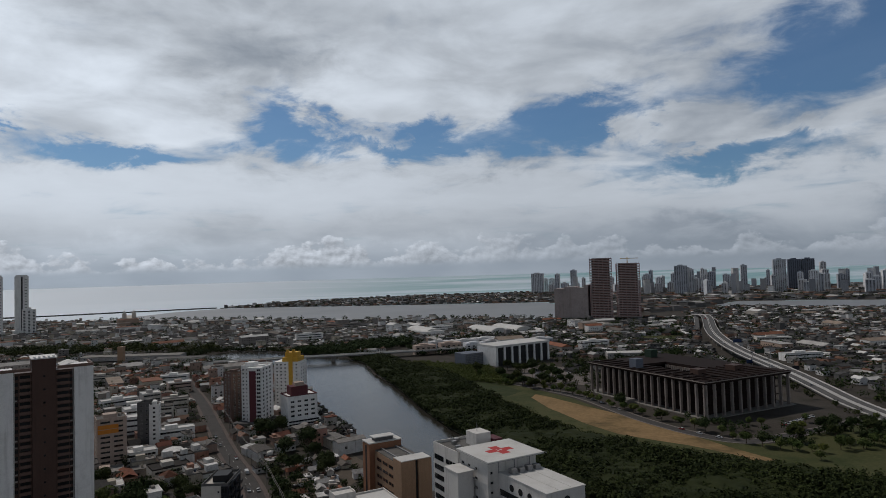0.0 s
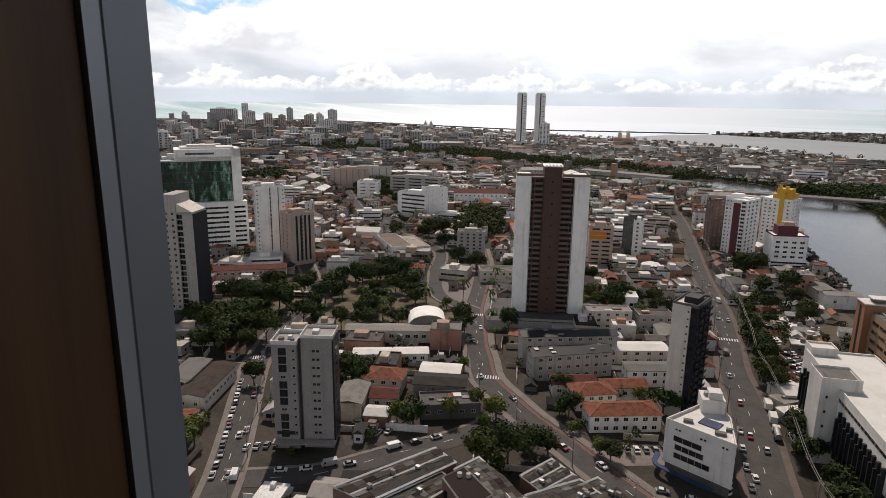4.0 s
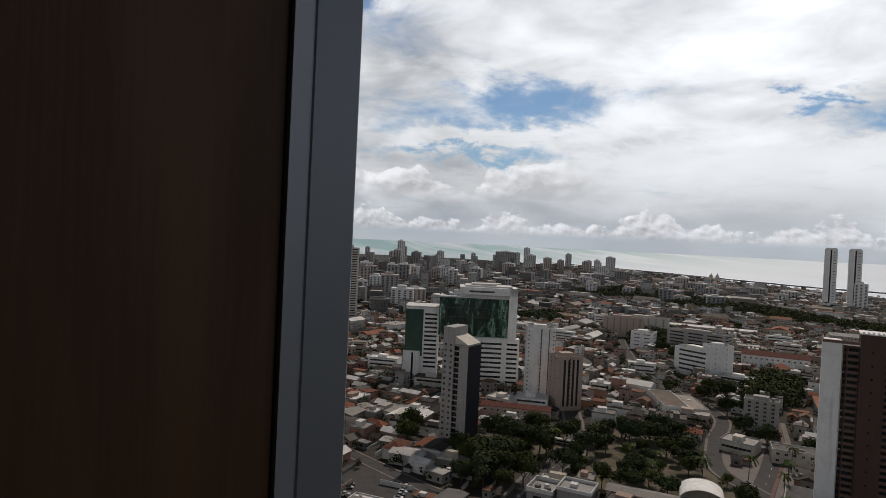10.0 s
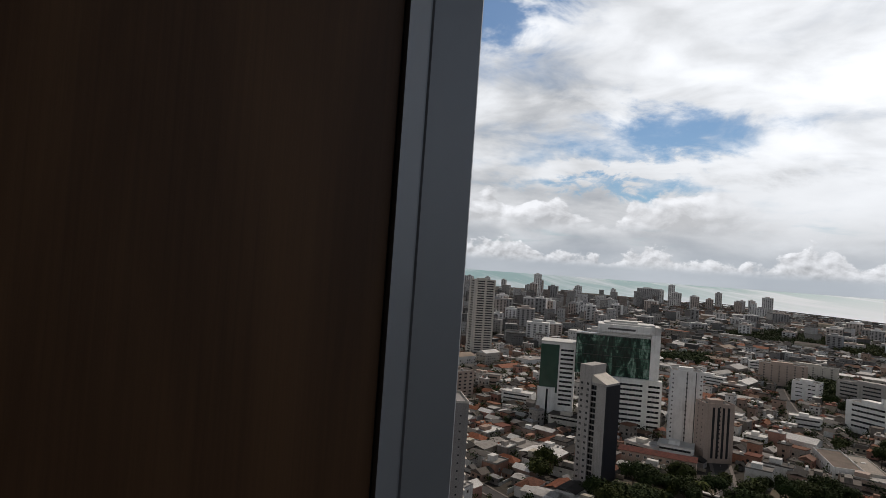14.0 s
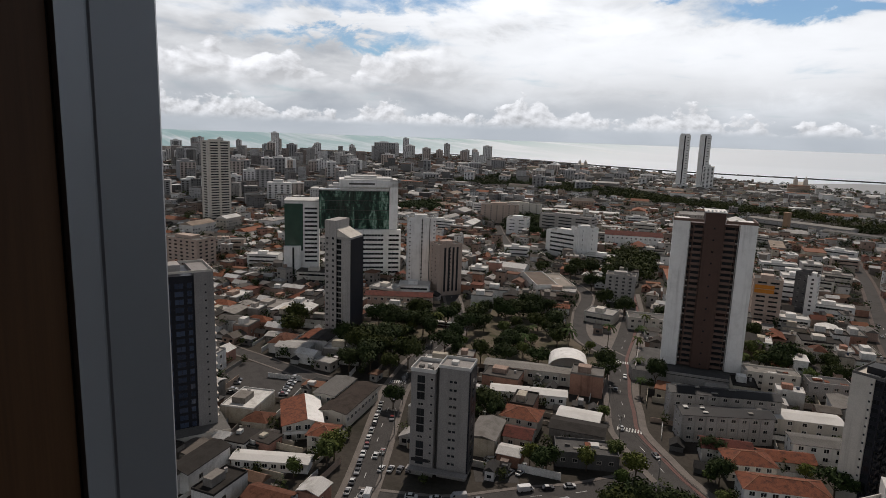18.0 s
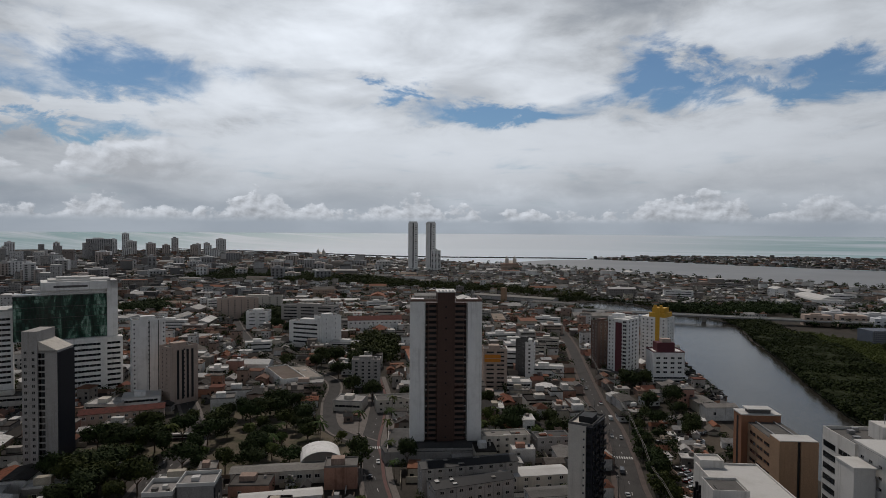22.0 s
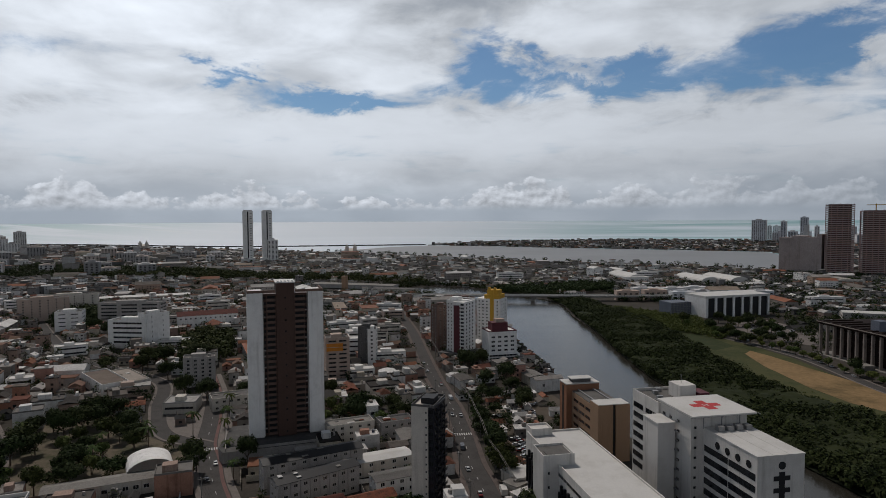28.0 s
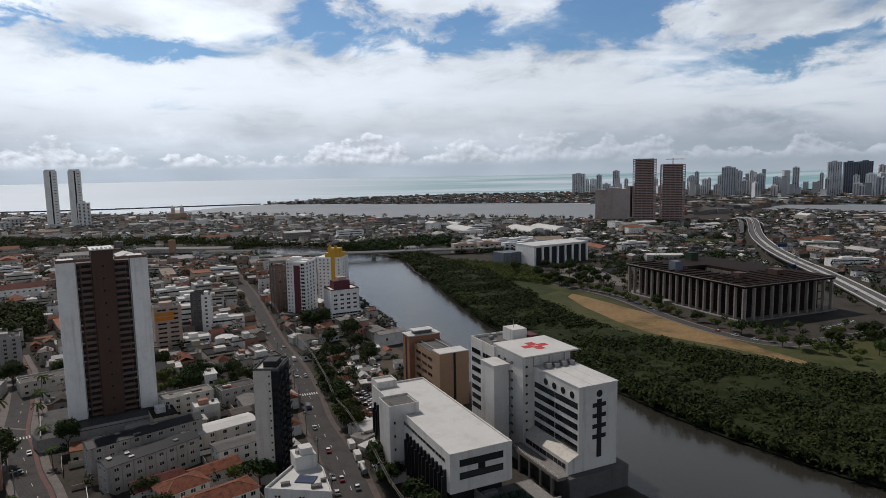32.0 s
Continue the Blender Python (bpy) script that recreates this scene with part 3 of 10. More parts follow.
MAT = dict(
    ground=surface("ground_earth", (0.060, 0.052, 0.044), (0.028, 0.027, 0.019), 0.95, scale=0.12, wear=0.7, bump=0.3),
    asphalt=surface("asphalt", (0.074, 0.069, 0.066), (0.044, 0.041, 0.0395), 0.9, scale=0.5, wear=0.6),
    paving=surface("paving", (0.185, 0.163, 0.148), (0.10, 0.088, 0.08), 0.9, scale=0.6, wear=0.5),
    earth=surface("trodden_earth", (0.105, 0.086, 0.068), (0.058, 0.05, 0.038), 0.95, scale=0.2, wear=0.8),
    redpave=surface("reddish_paving", (0.125, 0.100, 0.090), (0.075, 0.063, 0.057), 0.9, scale=0.6, wear=0.6),
    cycle=surface("red_cycle_lane", (0.165, 0.095, 0.085), (0.11, 0.075, 0.068), 0.9, scale=0.6, wear=0.5),
    paint=surface("road_paint", (0.62, 0.62, 0.60), (0.36, 0.35, 0.34), 0.8, scale=2, wear=0.6),
    dirt=surface("dirt_track", (0.25, 0.165, 0.080), (0.075, 0.060, 0.026), 0.95, scale=0.055, wear=1.0, bump=0.3),
    grass=surface("grass", (0.034, 0.046, 0.016), (0.062, 0.060, 0.027), 0.95, scale=0.3, wear=0.7, bump=0.4),
    parkearth=surface("park_earth", (0.135, 0.112, 0.082), (0.040, 0.048, 0.020), 0.95, scale=0.28, wear=0.9, bump=0.3),
    dryfield=surface("dry_field", (0.072, 0.074, 0.030), (0.034, 0.046, 0.015), 0.95, scale=0.10, wear=0.9, bump=0.3),
    river=water("river_water", (0.028, 0.026, 0.021), 0.16, 0.5, 0.16),
    lagoon=water("lagoon_water", (0.19, 0.195, 0.20), 0.40, 0.05, 0.10),
    # pale sea base carries the silver sun glitter in its colour
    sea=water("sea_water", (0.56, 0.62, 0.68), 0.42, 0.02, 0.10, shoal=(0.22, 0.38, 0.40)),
    hospwhite=surface("hospital_render", (0.60, 0.575, 0.54), (0.42, 0.395, 0.36), 0.75, grain=0.35, scale=0.5, wear=0.4, streak=0.45),
    white=surface("white_render", (0.76, 0.745, 0.72), (0.42, 0.40, 0.37), 0.75, grain=0.35, scale=0.5, wear=0.35, streak=0.35),
    offwhite=surface("cream_render", (0.56, 0.52, 0.46), (0.38, 0.345, 0.30), 0.8, grain=0.5, scale=0.5, wear=0.35, streak=0.4),
    grey=surface("grey_render", (0.40, 0.375, 0.352), (0.24, 0.222, 0.206), 0.8, scale=0.5, wear=0.35, streak=0.35),
    midgrey=surface("grey_tile", (0.27, 0.252, 0.24), (0.19, 0.178, 0.17), 0.6, scale=0.5, wear=0.3, streak=0.25),
    darkgrey=surface("dark_grey_render", (0.12, 0.115, 0.112), (0.07, 0.068, 0.066), 0.8, scale=0.5, wear=0.4, streak=0.3),
    brown=surface("brown_tile", (0.090, 0.055, 0.044), (0.062, 0.041, 0.034), 0.55, scale=0.7, wear=0.35, streak=0.25),
    brownlt=surface("brown_parapet", (0.175, 0.115, 0.094), (0.115, 0.08, 0.067), 0.7, scale=0.7, wear=0.35),
    maroon=surface("maroon_tile", (0.125, 0.042, 0.05), (0.09, 0.036, 0.04), 0.6, scale=0.6, wear=0.3, streak=0.2),
    yellow=surface("yellow_render", (0.62, 0.36, 0.05), (0.45, 0.28, 0.06), 0.7, scale=0.6, wear=0.3, streak=0.2),
    orange=surface("orange_render", (0.30, 0.15, 0.088), (0.22, 0.115, 0.07), 0.7, scale=0.5, wear=0.3, streak=0.25),
    orangestrip=surface("orange_strip", (0.58, 0.22, 0.035), (0.42, 0.17, 0.04), 0.7, scale=0.6, wear=0.3, streak=0.2),
    brownroof=surface("brown_flat_roof", (0.17, 0.135, 0.11), (0.10, 0.08, 0.066), 0.9, scale=0.3, wear=0.7, bump=0.2),
    tan=surface("tan_render", (0.34, 0.225, 0.145), (0.25, 0.17, 0.115), 0.75, scale=0.5, wear=0.3, streak=0.25),
    black=surface("black_cladding", (0.025, 0.025, 0.027), (0.05, 0.05, 0.05), 0.5, scale=0.6, wear=0.2),
    navy=surface("dark_blue_tile", (0.022, 0.023, 0.029), (0.03, 0.03, 0.034), 0.35, scale=0.5, wear=0.3),
    blue=surface("blue_awning", (0.022, 0.04, 0.10), (0.024, 0.038, 0.09), 0.5, scale=0.8, wear=0.3),
    pinkbeige=surface("pink_beige_render", (0.46, 0.36, 0.30), (0.33, 0.26, 0.22), 0.8, scale=0.5, wear=0.3, streak=0.3),
    whiteroof=surface("white_sheet_roof", (0.55, 0.535, 0.51), (0.39, 0.37, 0.34), 0.6, grain=0.3, scale=0.35, wear=0.45, bump=0.05),
    greyroof=surface("asbestos_roof", (0.145, 0.138, 0.13), (0.085, 0.08, 0.075), 0.9, scale=0.5, wear=0.6, bump=0.3),
    oldroof=surface("old_brown_roof", (0.060, 0.046, 0.039), (0.026, 0.021, 0.018), 0.95, grain=1.4, scale=0.9, wear=0.8, bump=0.4),
    mossroof=surface("mossy_sheet_roof", (0.080, 0.072, 0.059), (0.028, 0.027, 0.020), 0.95, grain=1.4, scale=1.2, wear=0.9, bump=0.4),
    darkroof=surface("dark_asbestos_roof", (0.085, 0.082, 0.08), (0.16, 0.15, 0.14), 0.9, scale=0.6, wear=0.4, bump=0.3),
    terra=surface("terracotta_tiles", (0.215, 0.078, 0.045), (0.062, 0.032, 0.025), 0.85, grain=1.6, scale=1.6, wear=0.9, bump=0.5),
    terraold=surface("old_red_tiles", (0.135, 0.046, 0.036), (0.045, 0.024, 0.02), 0.9, grain=1.8, scale=1.8, wear=0.95, bump=0.6),
    terralt=surface("ridge_tiles", (0.36, 0.20, 0.13), (0.20, 0.10, 0.07), 0.85, scale=1.6, wear=0.6),
    sandroof=surface("pale_brown_roof", (0.33, 0.29, 0.25), (0.20, 0.175, 0.15), 0.9, scale=0.3, wear=0.7, bump=0.2),
    concrete=surface("raw_concrete", (0.24, 0.225, 0.205), (0.15, 0.14, 0.125), 0.85, scale=0.4, wear=0.5, streak=0.5),
    forum=surface("weathered_concrete", (0.31, 0.265, 0.235), (0.18, 0.15, 0.13), 0.85, scale=0.4, wear=0.5, streak=0.5),
    forumdark=surface("rusty_deck_and_recess_shade", (0.021, 0.0125, 0.0105), (0.014, 0.0105, 0.0095), 0.85, scale=0.3, wear=0.5),
    redframe=surface("red_brown_scaffold", (0.40, 0.235, 0.215), (0.29, 0.185, 0.172), 0.8, scale=0.3, wear=0.4),
    hoarding=surface("beige_safety_net", (0.42, 0.36, 0.335), (0.29, 0.25, 0.235), 0.9, scale=0.12, wear=0.8, streak=0.4),
    glass=glassy("window_glass", (0.018, 0.021, 0.024)),
    greenglass=glassy("green_curtain_glass", (0.035, 0.075, 0.055), 0.05, 0.15),
    curtainpane=painted_reflection_panes("painted_reflection_pane"),
    bluegrey=surface("blue_grey_panels", (0.14, 0.155, 0.19), (0.10, 0.112, 0.138), 0.6, scale=0.3, wear=0.4),
    blueglass=glassy("blue_curtain_glass", (0.05, 0.065, 0.10), 0.08),
    alu=surface("aluminium", (0.27, 0.285, 0.31), (0.24, 0.255, 0.28), 0.40, grain=0.06, scale=6, wear=0.3, metal=0.25, bump=0.0),
    gasket=surface("black_gap_strip", (0.012, 0.012, 0.013), None, 0.7, scale=8, wear=0.1, bump=0.0),
    plaster=surface("room_plaster", (0.07, 0.065, 0.06), (0.055, 0.052, 0.05), 0.9, scale=3, wear=0.2),
    floorwood=surface("room_floor", (0.06, 0.043, 0.03), (0.04, 0.03, 0.024), 0.5, scale=3, wear=0.3),
    panel=wood_panel("wood_veneer"),
    steel=surface("galvanised_steel", (0.30, 0.30, 0.30), (0.18, 0.17, 0.16), 0.5, scale=2, wear=0.4, metal=0.5),
    cable=surface("black_cable", (0.02, 0.02, 0.02), None, 0.6, bump=0),
    leafpaint=surface("green_machine_paint", (0.03, 0.05, 0.035), (0.02, 0.03, 0.022), 0.7, scale=2, wear=0.4),
    red=surface("red_paint", (0.48, 0.045, 0.045), (0.30, 0.06, 0.06), 0.6, scale=1.5, wear=0.4),
    tyre=surface("tyre_rubber", (0.018, 0.018, 0.018), None, 0.8, bump=0),
    bark=surface("bark", (0.10, 0.075, 0.055), (0.06, 0.05, 0.04), 0.95, scale=4, wear=0.5, bump=0.6),
    leaf=foliage("leaves", (0.013, 0.021, 0.008), (0.047, 0.060, 0.022)),
    leaf2=foliage("bright_leaves", (0.044, 0.060, 0.018), (0.105, 0.125, 0.040)),
    palm=foliage("palm_leaves", (0.03, 0.045, 0.016), (0.08, 0.10, 0.035)),
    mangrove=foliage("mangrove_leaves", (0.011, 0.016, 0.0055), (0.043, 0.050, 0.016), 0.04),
    carpaint=surface("car_paint", (0.5, 0.5, 0.5), None, 0.25, scale=2, wear=0.1, bump=0, spec=0.6,
                     vary=emptyrow((0.65, 0.65, 0.65), (0.62, 0.62, 0.61), (0.40, 0.40, 0.41), (0.035, 0.035, 0.04), (0.70, 0.70, 0.69), (0.16, 0.16, 0.17), (0.60, 0.60, 0.60), (0.34, 0.34, 0.35), (0.05, 0.05, 0.06), (0.45, 0.45, 0.46), (0.62, 0.62, 0.62), (0.09, 0.09, 0.10), (0.66, 0.66, 0.66), (0.22, 0.03, 0.03))),
    housewall=surface("painted_house_wall", (0.5, 0.5, 0.5), None, 0.85, scale=0.8, wear=0.5, streak=0.5, vary=emptyrow(*WALLS)),
    houseroof=surface("flat_house_roof", (0.3, 0.3, 0.3), None, 0.9, scale=0.8, wear=0.6, vary=emptyrow(*CEMENT, *PALE, (0.28, 0.26, 0.24), (0.52, 0.505, 0.485))),
    houseterra=surface("terracotta_house_roof", (0.4, 0.2, 0.1), None, 0.85, grain=1.6, scale=1.6, wear=0.95, bump=0.5, vary=emptyrow(*TERRA)),
    farwall=surface("far_house_walls_paled", (0.5, 0.5, 0.5), None, 0.9, scale=0.3, wear=0.4, bump=0, island=emptyrow(*HAZED_WALLS)),
    # extra pale stops paint distant haze and sun into the roofs
    farroof=surface("far_house_roofs_paled", (0.3, 0.3, 0.3), None, 0.9, scale=0.3, wear=0.5, bump=0,
                    island=emptyrow(*CEMENT, (0.22, 0.10, 0.06), (0.16, 0.065, 0.045), (0.20, 0.12, 0.09), (0.36, 0.34, 0.32), PALE[0], PALE[1], CEMENT[3], (0.19, 0.12, 0.085), CEMENT[1], PALE[0], CEMENT[2], CEMENT[3], (0.30, 0.28, 0.26), (0.17, 0.085, 0.055), PALE[0], CEMENT[4], (0.25, 0.105, 0.06), PALE[1], (0.19, 0.085, 0.052))),
    # many pale stops put the mid-city sun patch into the hall roofs
    hallroof=surface("sunlit_hall_roofs", (0.3, 0.3, 0.3), None, 0.85, scale=0.2, wear=0.6, bump=0,
                     island=emptyrow(PALE[0], (0.34, 0.315, 0.29), (0.27, 0.115, 0.07), PALE[1], CEMENT[2], (0.46, 0.44, 0.42), (0.30, 0.24, 0.19), PALE[0], CEMENT[4], (0.22, 0.10, 0.062))),
    blockwall=surface("grey_block_walls", (0.3, 0.3, 0.3), None, 0.9, scale=0.1, wear=0.3, bump=0, streak=0.25,
                      island=emptyrow((0.30, 0.29, 0.285), (0.19, 0.185, 0.18), (0.44, 0.43, 0.42), (0.15, 0.147, 0.145), (0.26, 0.22, 0.20), (0.34, 0.325, 0.31), (0.56, 0.55, 0.54), (0.22, 0.20, 0.19))),
    # blue-grey stops hold the skyline's haze in the wall colour
    skywall=surface("far_skyline_walls_hazed", (0.4, 0.4, 0.4), None, 0.9, scale=0.1, wear=0.3, bump=0,
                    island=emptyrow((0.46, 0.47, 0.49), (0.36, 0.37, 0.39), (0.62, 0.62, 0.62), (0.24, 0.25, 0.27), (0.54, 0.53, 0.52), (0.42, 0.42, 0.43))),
    citywall=surface("city_house_walls", (0.5, 0.5, 0.5), None, 0.9, scale=0.3, wear=0.4, bump=0, streak=0.3, island=emptyrow(*WALLS, (0.42, 0.24, 0.19), (0.30, 0.22, 0.18))),
    # both shack palettes cooled to neutral greys, painting in the far quarters' haze
    slumwall=surface("shack_walls", (0.3, 0.3, 0.3), None, 0.9, scale=0.3, wear=0.4, bump=0,
                     island=emptyrow((0.42, 0.41, 0.40), (0.22, 0.21, 0.205), (0.14, 0.135, 0.13), (0.62, 0.61, 0.60), (0.22, 0.17, 0.145), (0.30, 0.285, 0.265), (0.10, 0.098, 0.096), (0.26, 0.165, 0.125))),
    slumroof=surface("shack_roofs", (0.3, 0.3, 0.3), None, 0.9, scale=0.3, wear=0.5, bump=0,
                     island=emptyrow((0.09, 0.087, 0.085), (0.05, 0.048, 0.047), (0.15, 0.146, 0.142), (0.03, 0.029, 0.028), (0.115, 0.108, 0.10), (0.13, 0.07, 0.048), (0.034, 0.033, 0.032), (0.06, 0.056, 0.053), PALE[1], (0.048, 0.046, 0.045), PALE[0], (0.15, 0.085, 0.058), (0.08, 0.077, 0.075), (0.034, 0.033, 0.032), (0.24, 0.235, 0.23))),
    roaddeck=surface("worn_road_deck", (0.115, 0.112, 0.11), (0.075, 0.073, 0.071), 0.9, scale=0.2, wear=0.5),
    # paled and tinted blue to paint haze onto the far towers
    fartower=surface("far_tower_wall_hazed", (0.5, 0.5, 0.5), None, 0.85, scale=0.1, wear=0.3, bump=0, streak=0.2,
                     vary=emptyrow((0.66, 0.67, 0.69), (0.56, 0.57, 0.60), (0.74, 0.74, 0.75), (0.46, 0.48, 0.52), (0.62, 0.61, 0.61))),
    citytower=surface("city_tower_wall", (0.4, 0.4, 0.4), None, 0.85, scale=0.1, wear=0.3, bump=0, streak=0.2,
                      vary=emptyrow((0.60, 0.58, 0.56), (0.42, 0.405, 0.395), (0.76, 0.745, 0.73), (0.32, 0.315, 0.315), (0.52, 0.45, 0.405), (0.70, 0.69, 0.675))),
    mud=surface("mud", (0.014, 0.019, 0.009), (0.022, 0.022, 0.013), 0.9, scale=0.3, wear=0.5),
    sand=surface("beach_sand", (0.40, 0.32, 0.22), (0.30, 0.22, 0.15), 0.95, scale=0.05, wear=0.5),
    rock=surface("breakwater_rock", (0.07, 0.068, 0.066), (0.12, 0.115, 0.11), 0.95, scale=0.3, wear=0.5),
)


# ---- geometry helpers ----
class Geo:
    """Collects vertices and faces of one mesh."""

    def __init__(self):
        self.v, self.f, self.m = [], [], []

    def face(self, pts, mi=0):
        n = len(self.v)
        self.v += [tuple(p) for p in pts]
        self.f.append(tuple(range(n, n + len(pts))))
        self.m.append(mi)
        return self

    def box(self, x0, x1, y0, y1, z0, z1, mi=0, top=None):
        n = len(self.v)
        self.v += [(x0, y0, z0), (x1, y0, z0), (x1, y1, z0), (x0, y1, z0), (x0, y0, z1), (x1, y0, z1), (x1, y1, z1), (x0, y1, z1)]
        self.f += [(n, n + 3, n + 2, n + 1), (n + 4, n + 5, n + 6, n + 7), (n, n + 1, n + 5, n + 4), (n + 1, n + 2, n + 6, n + 5), (n + 2, n + 3, n + 7, n + 6), (n + 3, n, n + 4, n + 7)]
        self.m += [mi, mi if top is None else top, mi, mi, mi, mi]
        return self

    def prism(self, poly, z0, z1, mi=0, top=None):
        a = sum(poly[i - 1][0] * poly[i][1] - poly[i][0] * poly[i - 1][1] for i in range(len(poly)))
        if a < 0:
            poly = poly[::-1]
        n, k = len(self.v), len(poly)
        self.v += [(x, y, z0) for x, y in poly] + [(x, y, z1) for x, y in poly]
        self.f += [tuple(range(n + k - 1, n - 1, -1)), tuple(range(n + k, n + 2 * k))]
        self.m += [mi, mi if top is None else top]
        for i in range(k):
            j = (i + 1) % k
            self.f.append((n + i, n + j, n + k + j, n + k + i))
            self.m.append(mi)
        return self

    def gable(self, x0, x1, y0, y1, z0, h, ov=0.4, mi=0, th=0.18):
        """A saddle roof with the ridge along x."""
        ym, xa, xb, ya, yb = (y0 + y1) / 2, x0 - ov, x1 + ov, y0 - ov, y1 + ov
        n = len(self.v)
        for dz in (0, th):
            self.v += [(xa, ya, z0 + dz), (xb, ya, z0 + dz), (xb, ym, z0 + h + dz), (xa, ym, z0 + h + dz), (xa, yb, z0 + dz), (xb, yb, z0 + dz)]
        t = n + 6
        self.f += [(t, t + 1, t + 2, t + 3), (t + 3, t + 2, t + 5, t + 4), (n + 3, n + 2, n + 1, n), (n + 4, n + 5, n + 2, n + 3),
                   (n, n + 1, t + 1, t), (n + 5, n + 4, t + 4, t + 5), (n, t, t + 3, n + 3), (n + 3, t + 3, t + 4, n + 4), (n + 1, n + 2, t + 2, t + 1), (n + 2, n + 5, t + 5, t + 2)]
        self.m += [mi] * 10
        return self

    def hip(self, x0, x1, y0, y1, z0, h, ov=0.5, mi=0):
        xa, xb, ya, yb = x0 - ov, x1 + ov, y0 - ov, y1 + ov
        ym, c = (ya + yb) / 2, min((yb - ya) / 2, (xb - xa) / 2 - 0.1)
        n = len(self.v)
        self.v += [(xa, ya, z0), (xb, ya, z0), (xb, yb, z0), (xa, yb, z0), (xa + c, ym, z0 + h), (xb - c, ym, z0 + h)]
        self.f += [(n, n + 1, n + 5, n + 4), (n + 1, n + 2, n + 5), (n + 2, n + 3, n + 4, n + 5), (n + 3, n, n + 4), (n + 3, n + 2, n + 1, n)]
        self.m += [mi] * 5
        return self

    def cyl(self, x, y, z0, z1, r0, r1=None, n=10, mi=0):
        r1 = r0 if r1 is None else r1
        b = len(self.v)
        cs = [(math.cos(2 * math.pi * i / n), math.sin(2 * math.pi * i / n)) for i in range(n)]
        self.v += [(x + r0 * c, y + r0 * s, z0) for c, s in cs] + [(x + r1 * c, y + r1 * s, z1) for c, s in cs]
        for i in range(n):
            j = (i + 1) % n
            self.f.append((b + i, b + j, b + n + j, b + n + i))
            self.m.append(mi)
        self.f += [tuple(range(b + n - 1, b - 1, -1)), tuple(range(b + n, b + 2 * n))]
        self.m += [mi, mi]
        return self

    def tube(self, a, b, r, n=6, mi=0, r2=None):
        a, b = Vector(a), Vector(b)
        q = (b - a).to_track_quat("Z", "Y")
        k = len(self.v)
        for p, rr in ((a, r), (b, r if r2 is None else r2)):
            self.v += [tuple(p + q @ Vector((rr * math.cos(2 * math.pi * i / n), rr * math.sin(2 * math.pi * i / n), 0))) for i in range(n)]
        for i in range(n):
            j = (i + 1) % n
            self.f.append((k + i, k + j, k + n + j, k + n + i))
            self.m.append(mi)
        self.f += [tuple(range(k + n - 1, k - 1, -1)), tuple(range(k + n, k + 2 * n))]
        self.m += [mi, mi]
        return self

    def mesh(self, name, mats):
        me = bpy.data.meshes.new(name)
        me.from_pydata(self.v, [], self.f)
        for m in mats:
            me.materials.append(MAT[m])
        if len(mats) > 1:
            me.polygons.foreach_set("material_index", self.m)
        me.update()
        return me


def thing(name, geo, mats, m=None, label="", category="", group="", kind=""):
    """A top-level object: a mesh, or an Empty where geo is None."""
    ob = new(name, geo.mesh(name, mats.split()) if geo else None)
    if m is not None:
        ob.matrix_basis = m
    return tagged(ob, label, category, group, kind)


def part(name, geo, mats, parent, label="", m=None):
    data = geo.mesh(name, mats.split()) if isinstance(geo, Geo) else geo
    ob = new(name, data)
    ob.parent = parent
    if m is not None:
        ob.matrix_basis = m
    if label:
        ob["label"] = label
    return ob


def at(x, y, ang=0.0, z=0.0, sx=1.0, sy=1.0, sz=1.0):
    return pose(x, y, z, 0, 0, ang) @ Matrix.Diagonal((sx, sy, sz, 1))


WINDOWS = {}


def window_mesh(w, h, kind="plain"):
    """A window set in a wall whose outside is towards -y; its middle is the origin: frame with recessed panes, one connected mesh."""
    key = (round(w, 2), round(h, 2), kind)
    if key not in WINDOWS:
        g = Geo()
        fr = 0.09
        k = max(1, int(w / 2.2)) if kind == "band" else (2 if w > 1.0 else 1)
        xs = [-w / 2 - fr]
        for i in range(k):
            xs += [-w / 2 + w * i / k + (0.04 if i else 0), -w / 2 + w * (i + 1) / k - (0.04 if i < k - 1 else 0)]
        xs.append(w / 2 + fr)
        zs = [-h / 2 - fr, -h / 2, h / 2, h / 2 + fr]
        n = len(xs)
        g.v = [(x, -0.09, z) for z in zs for x in xs]
        for j in range(3):
            for i in range(n - 1):
                q = (j * n + i, j * n + i + 1, (j + 1) * n + i + 1, (j + 1) * n + i)
                if j == 1 and i % 2 == 1:
                    b = len(g.v)
                    g.v += [(g.v[c][0], -0.02, g.v[c][2]) for c in q]
                    g.f.append((b, b + 1, b + 2, b + 3))
                    g.m.append(0)
                    for c in range(4):
                        d = (c + 1) % 4
                        g.f.append((q[c], q[d], b + d, b + c))
                        g.m.append(1)
                else:
                    g.f.append(q)
                    g.m.append(1)
        rim = [i for i in range(n)] + [n * (j + 1) - 1 for j in range(1, 4)] + [3 * n + i for i in range(n - 2, -1, -1)] + [2 * n, n]
        b = len(g.v)
        g.v += [(g.v[c][0], 0.05, g.v[c][2]) for c in rim]
        for c in range(len(rim)):
            d = (c + 1) % len(rim)
            g.f.append((rim[d], rim[c], b + c, b + d))
            g.m.append(1)
        WINDOWS[key] = g
    return key


WINDOW_DATA = {}


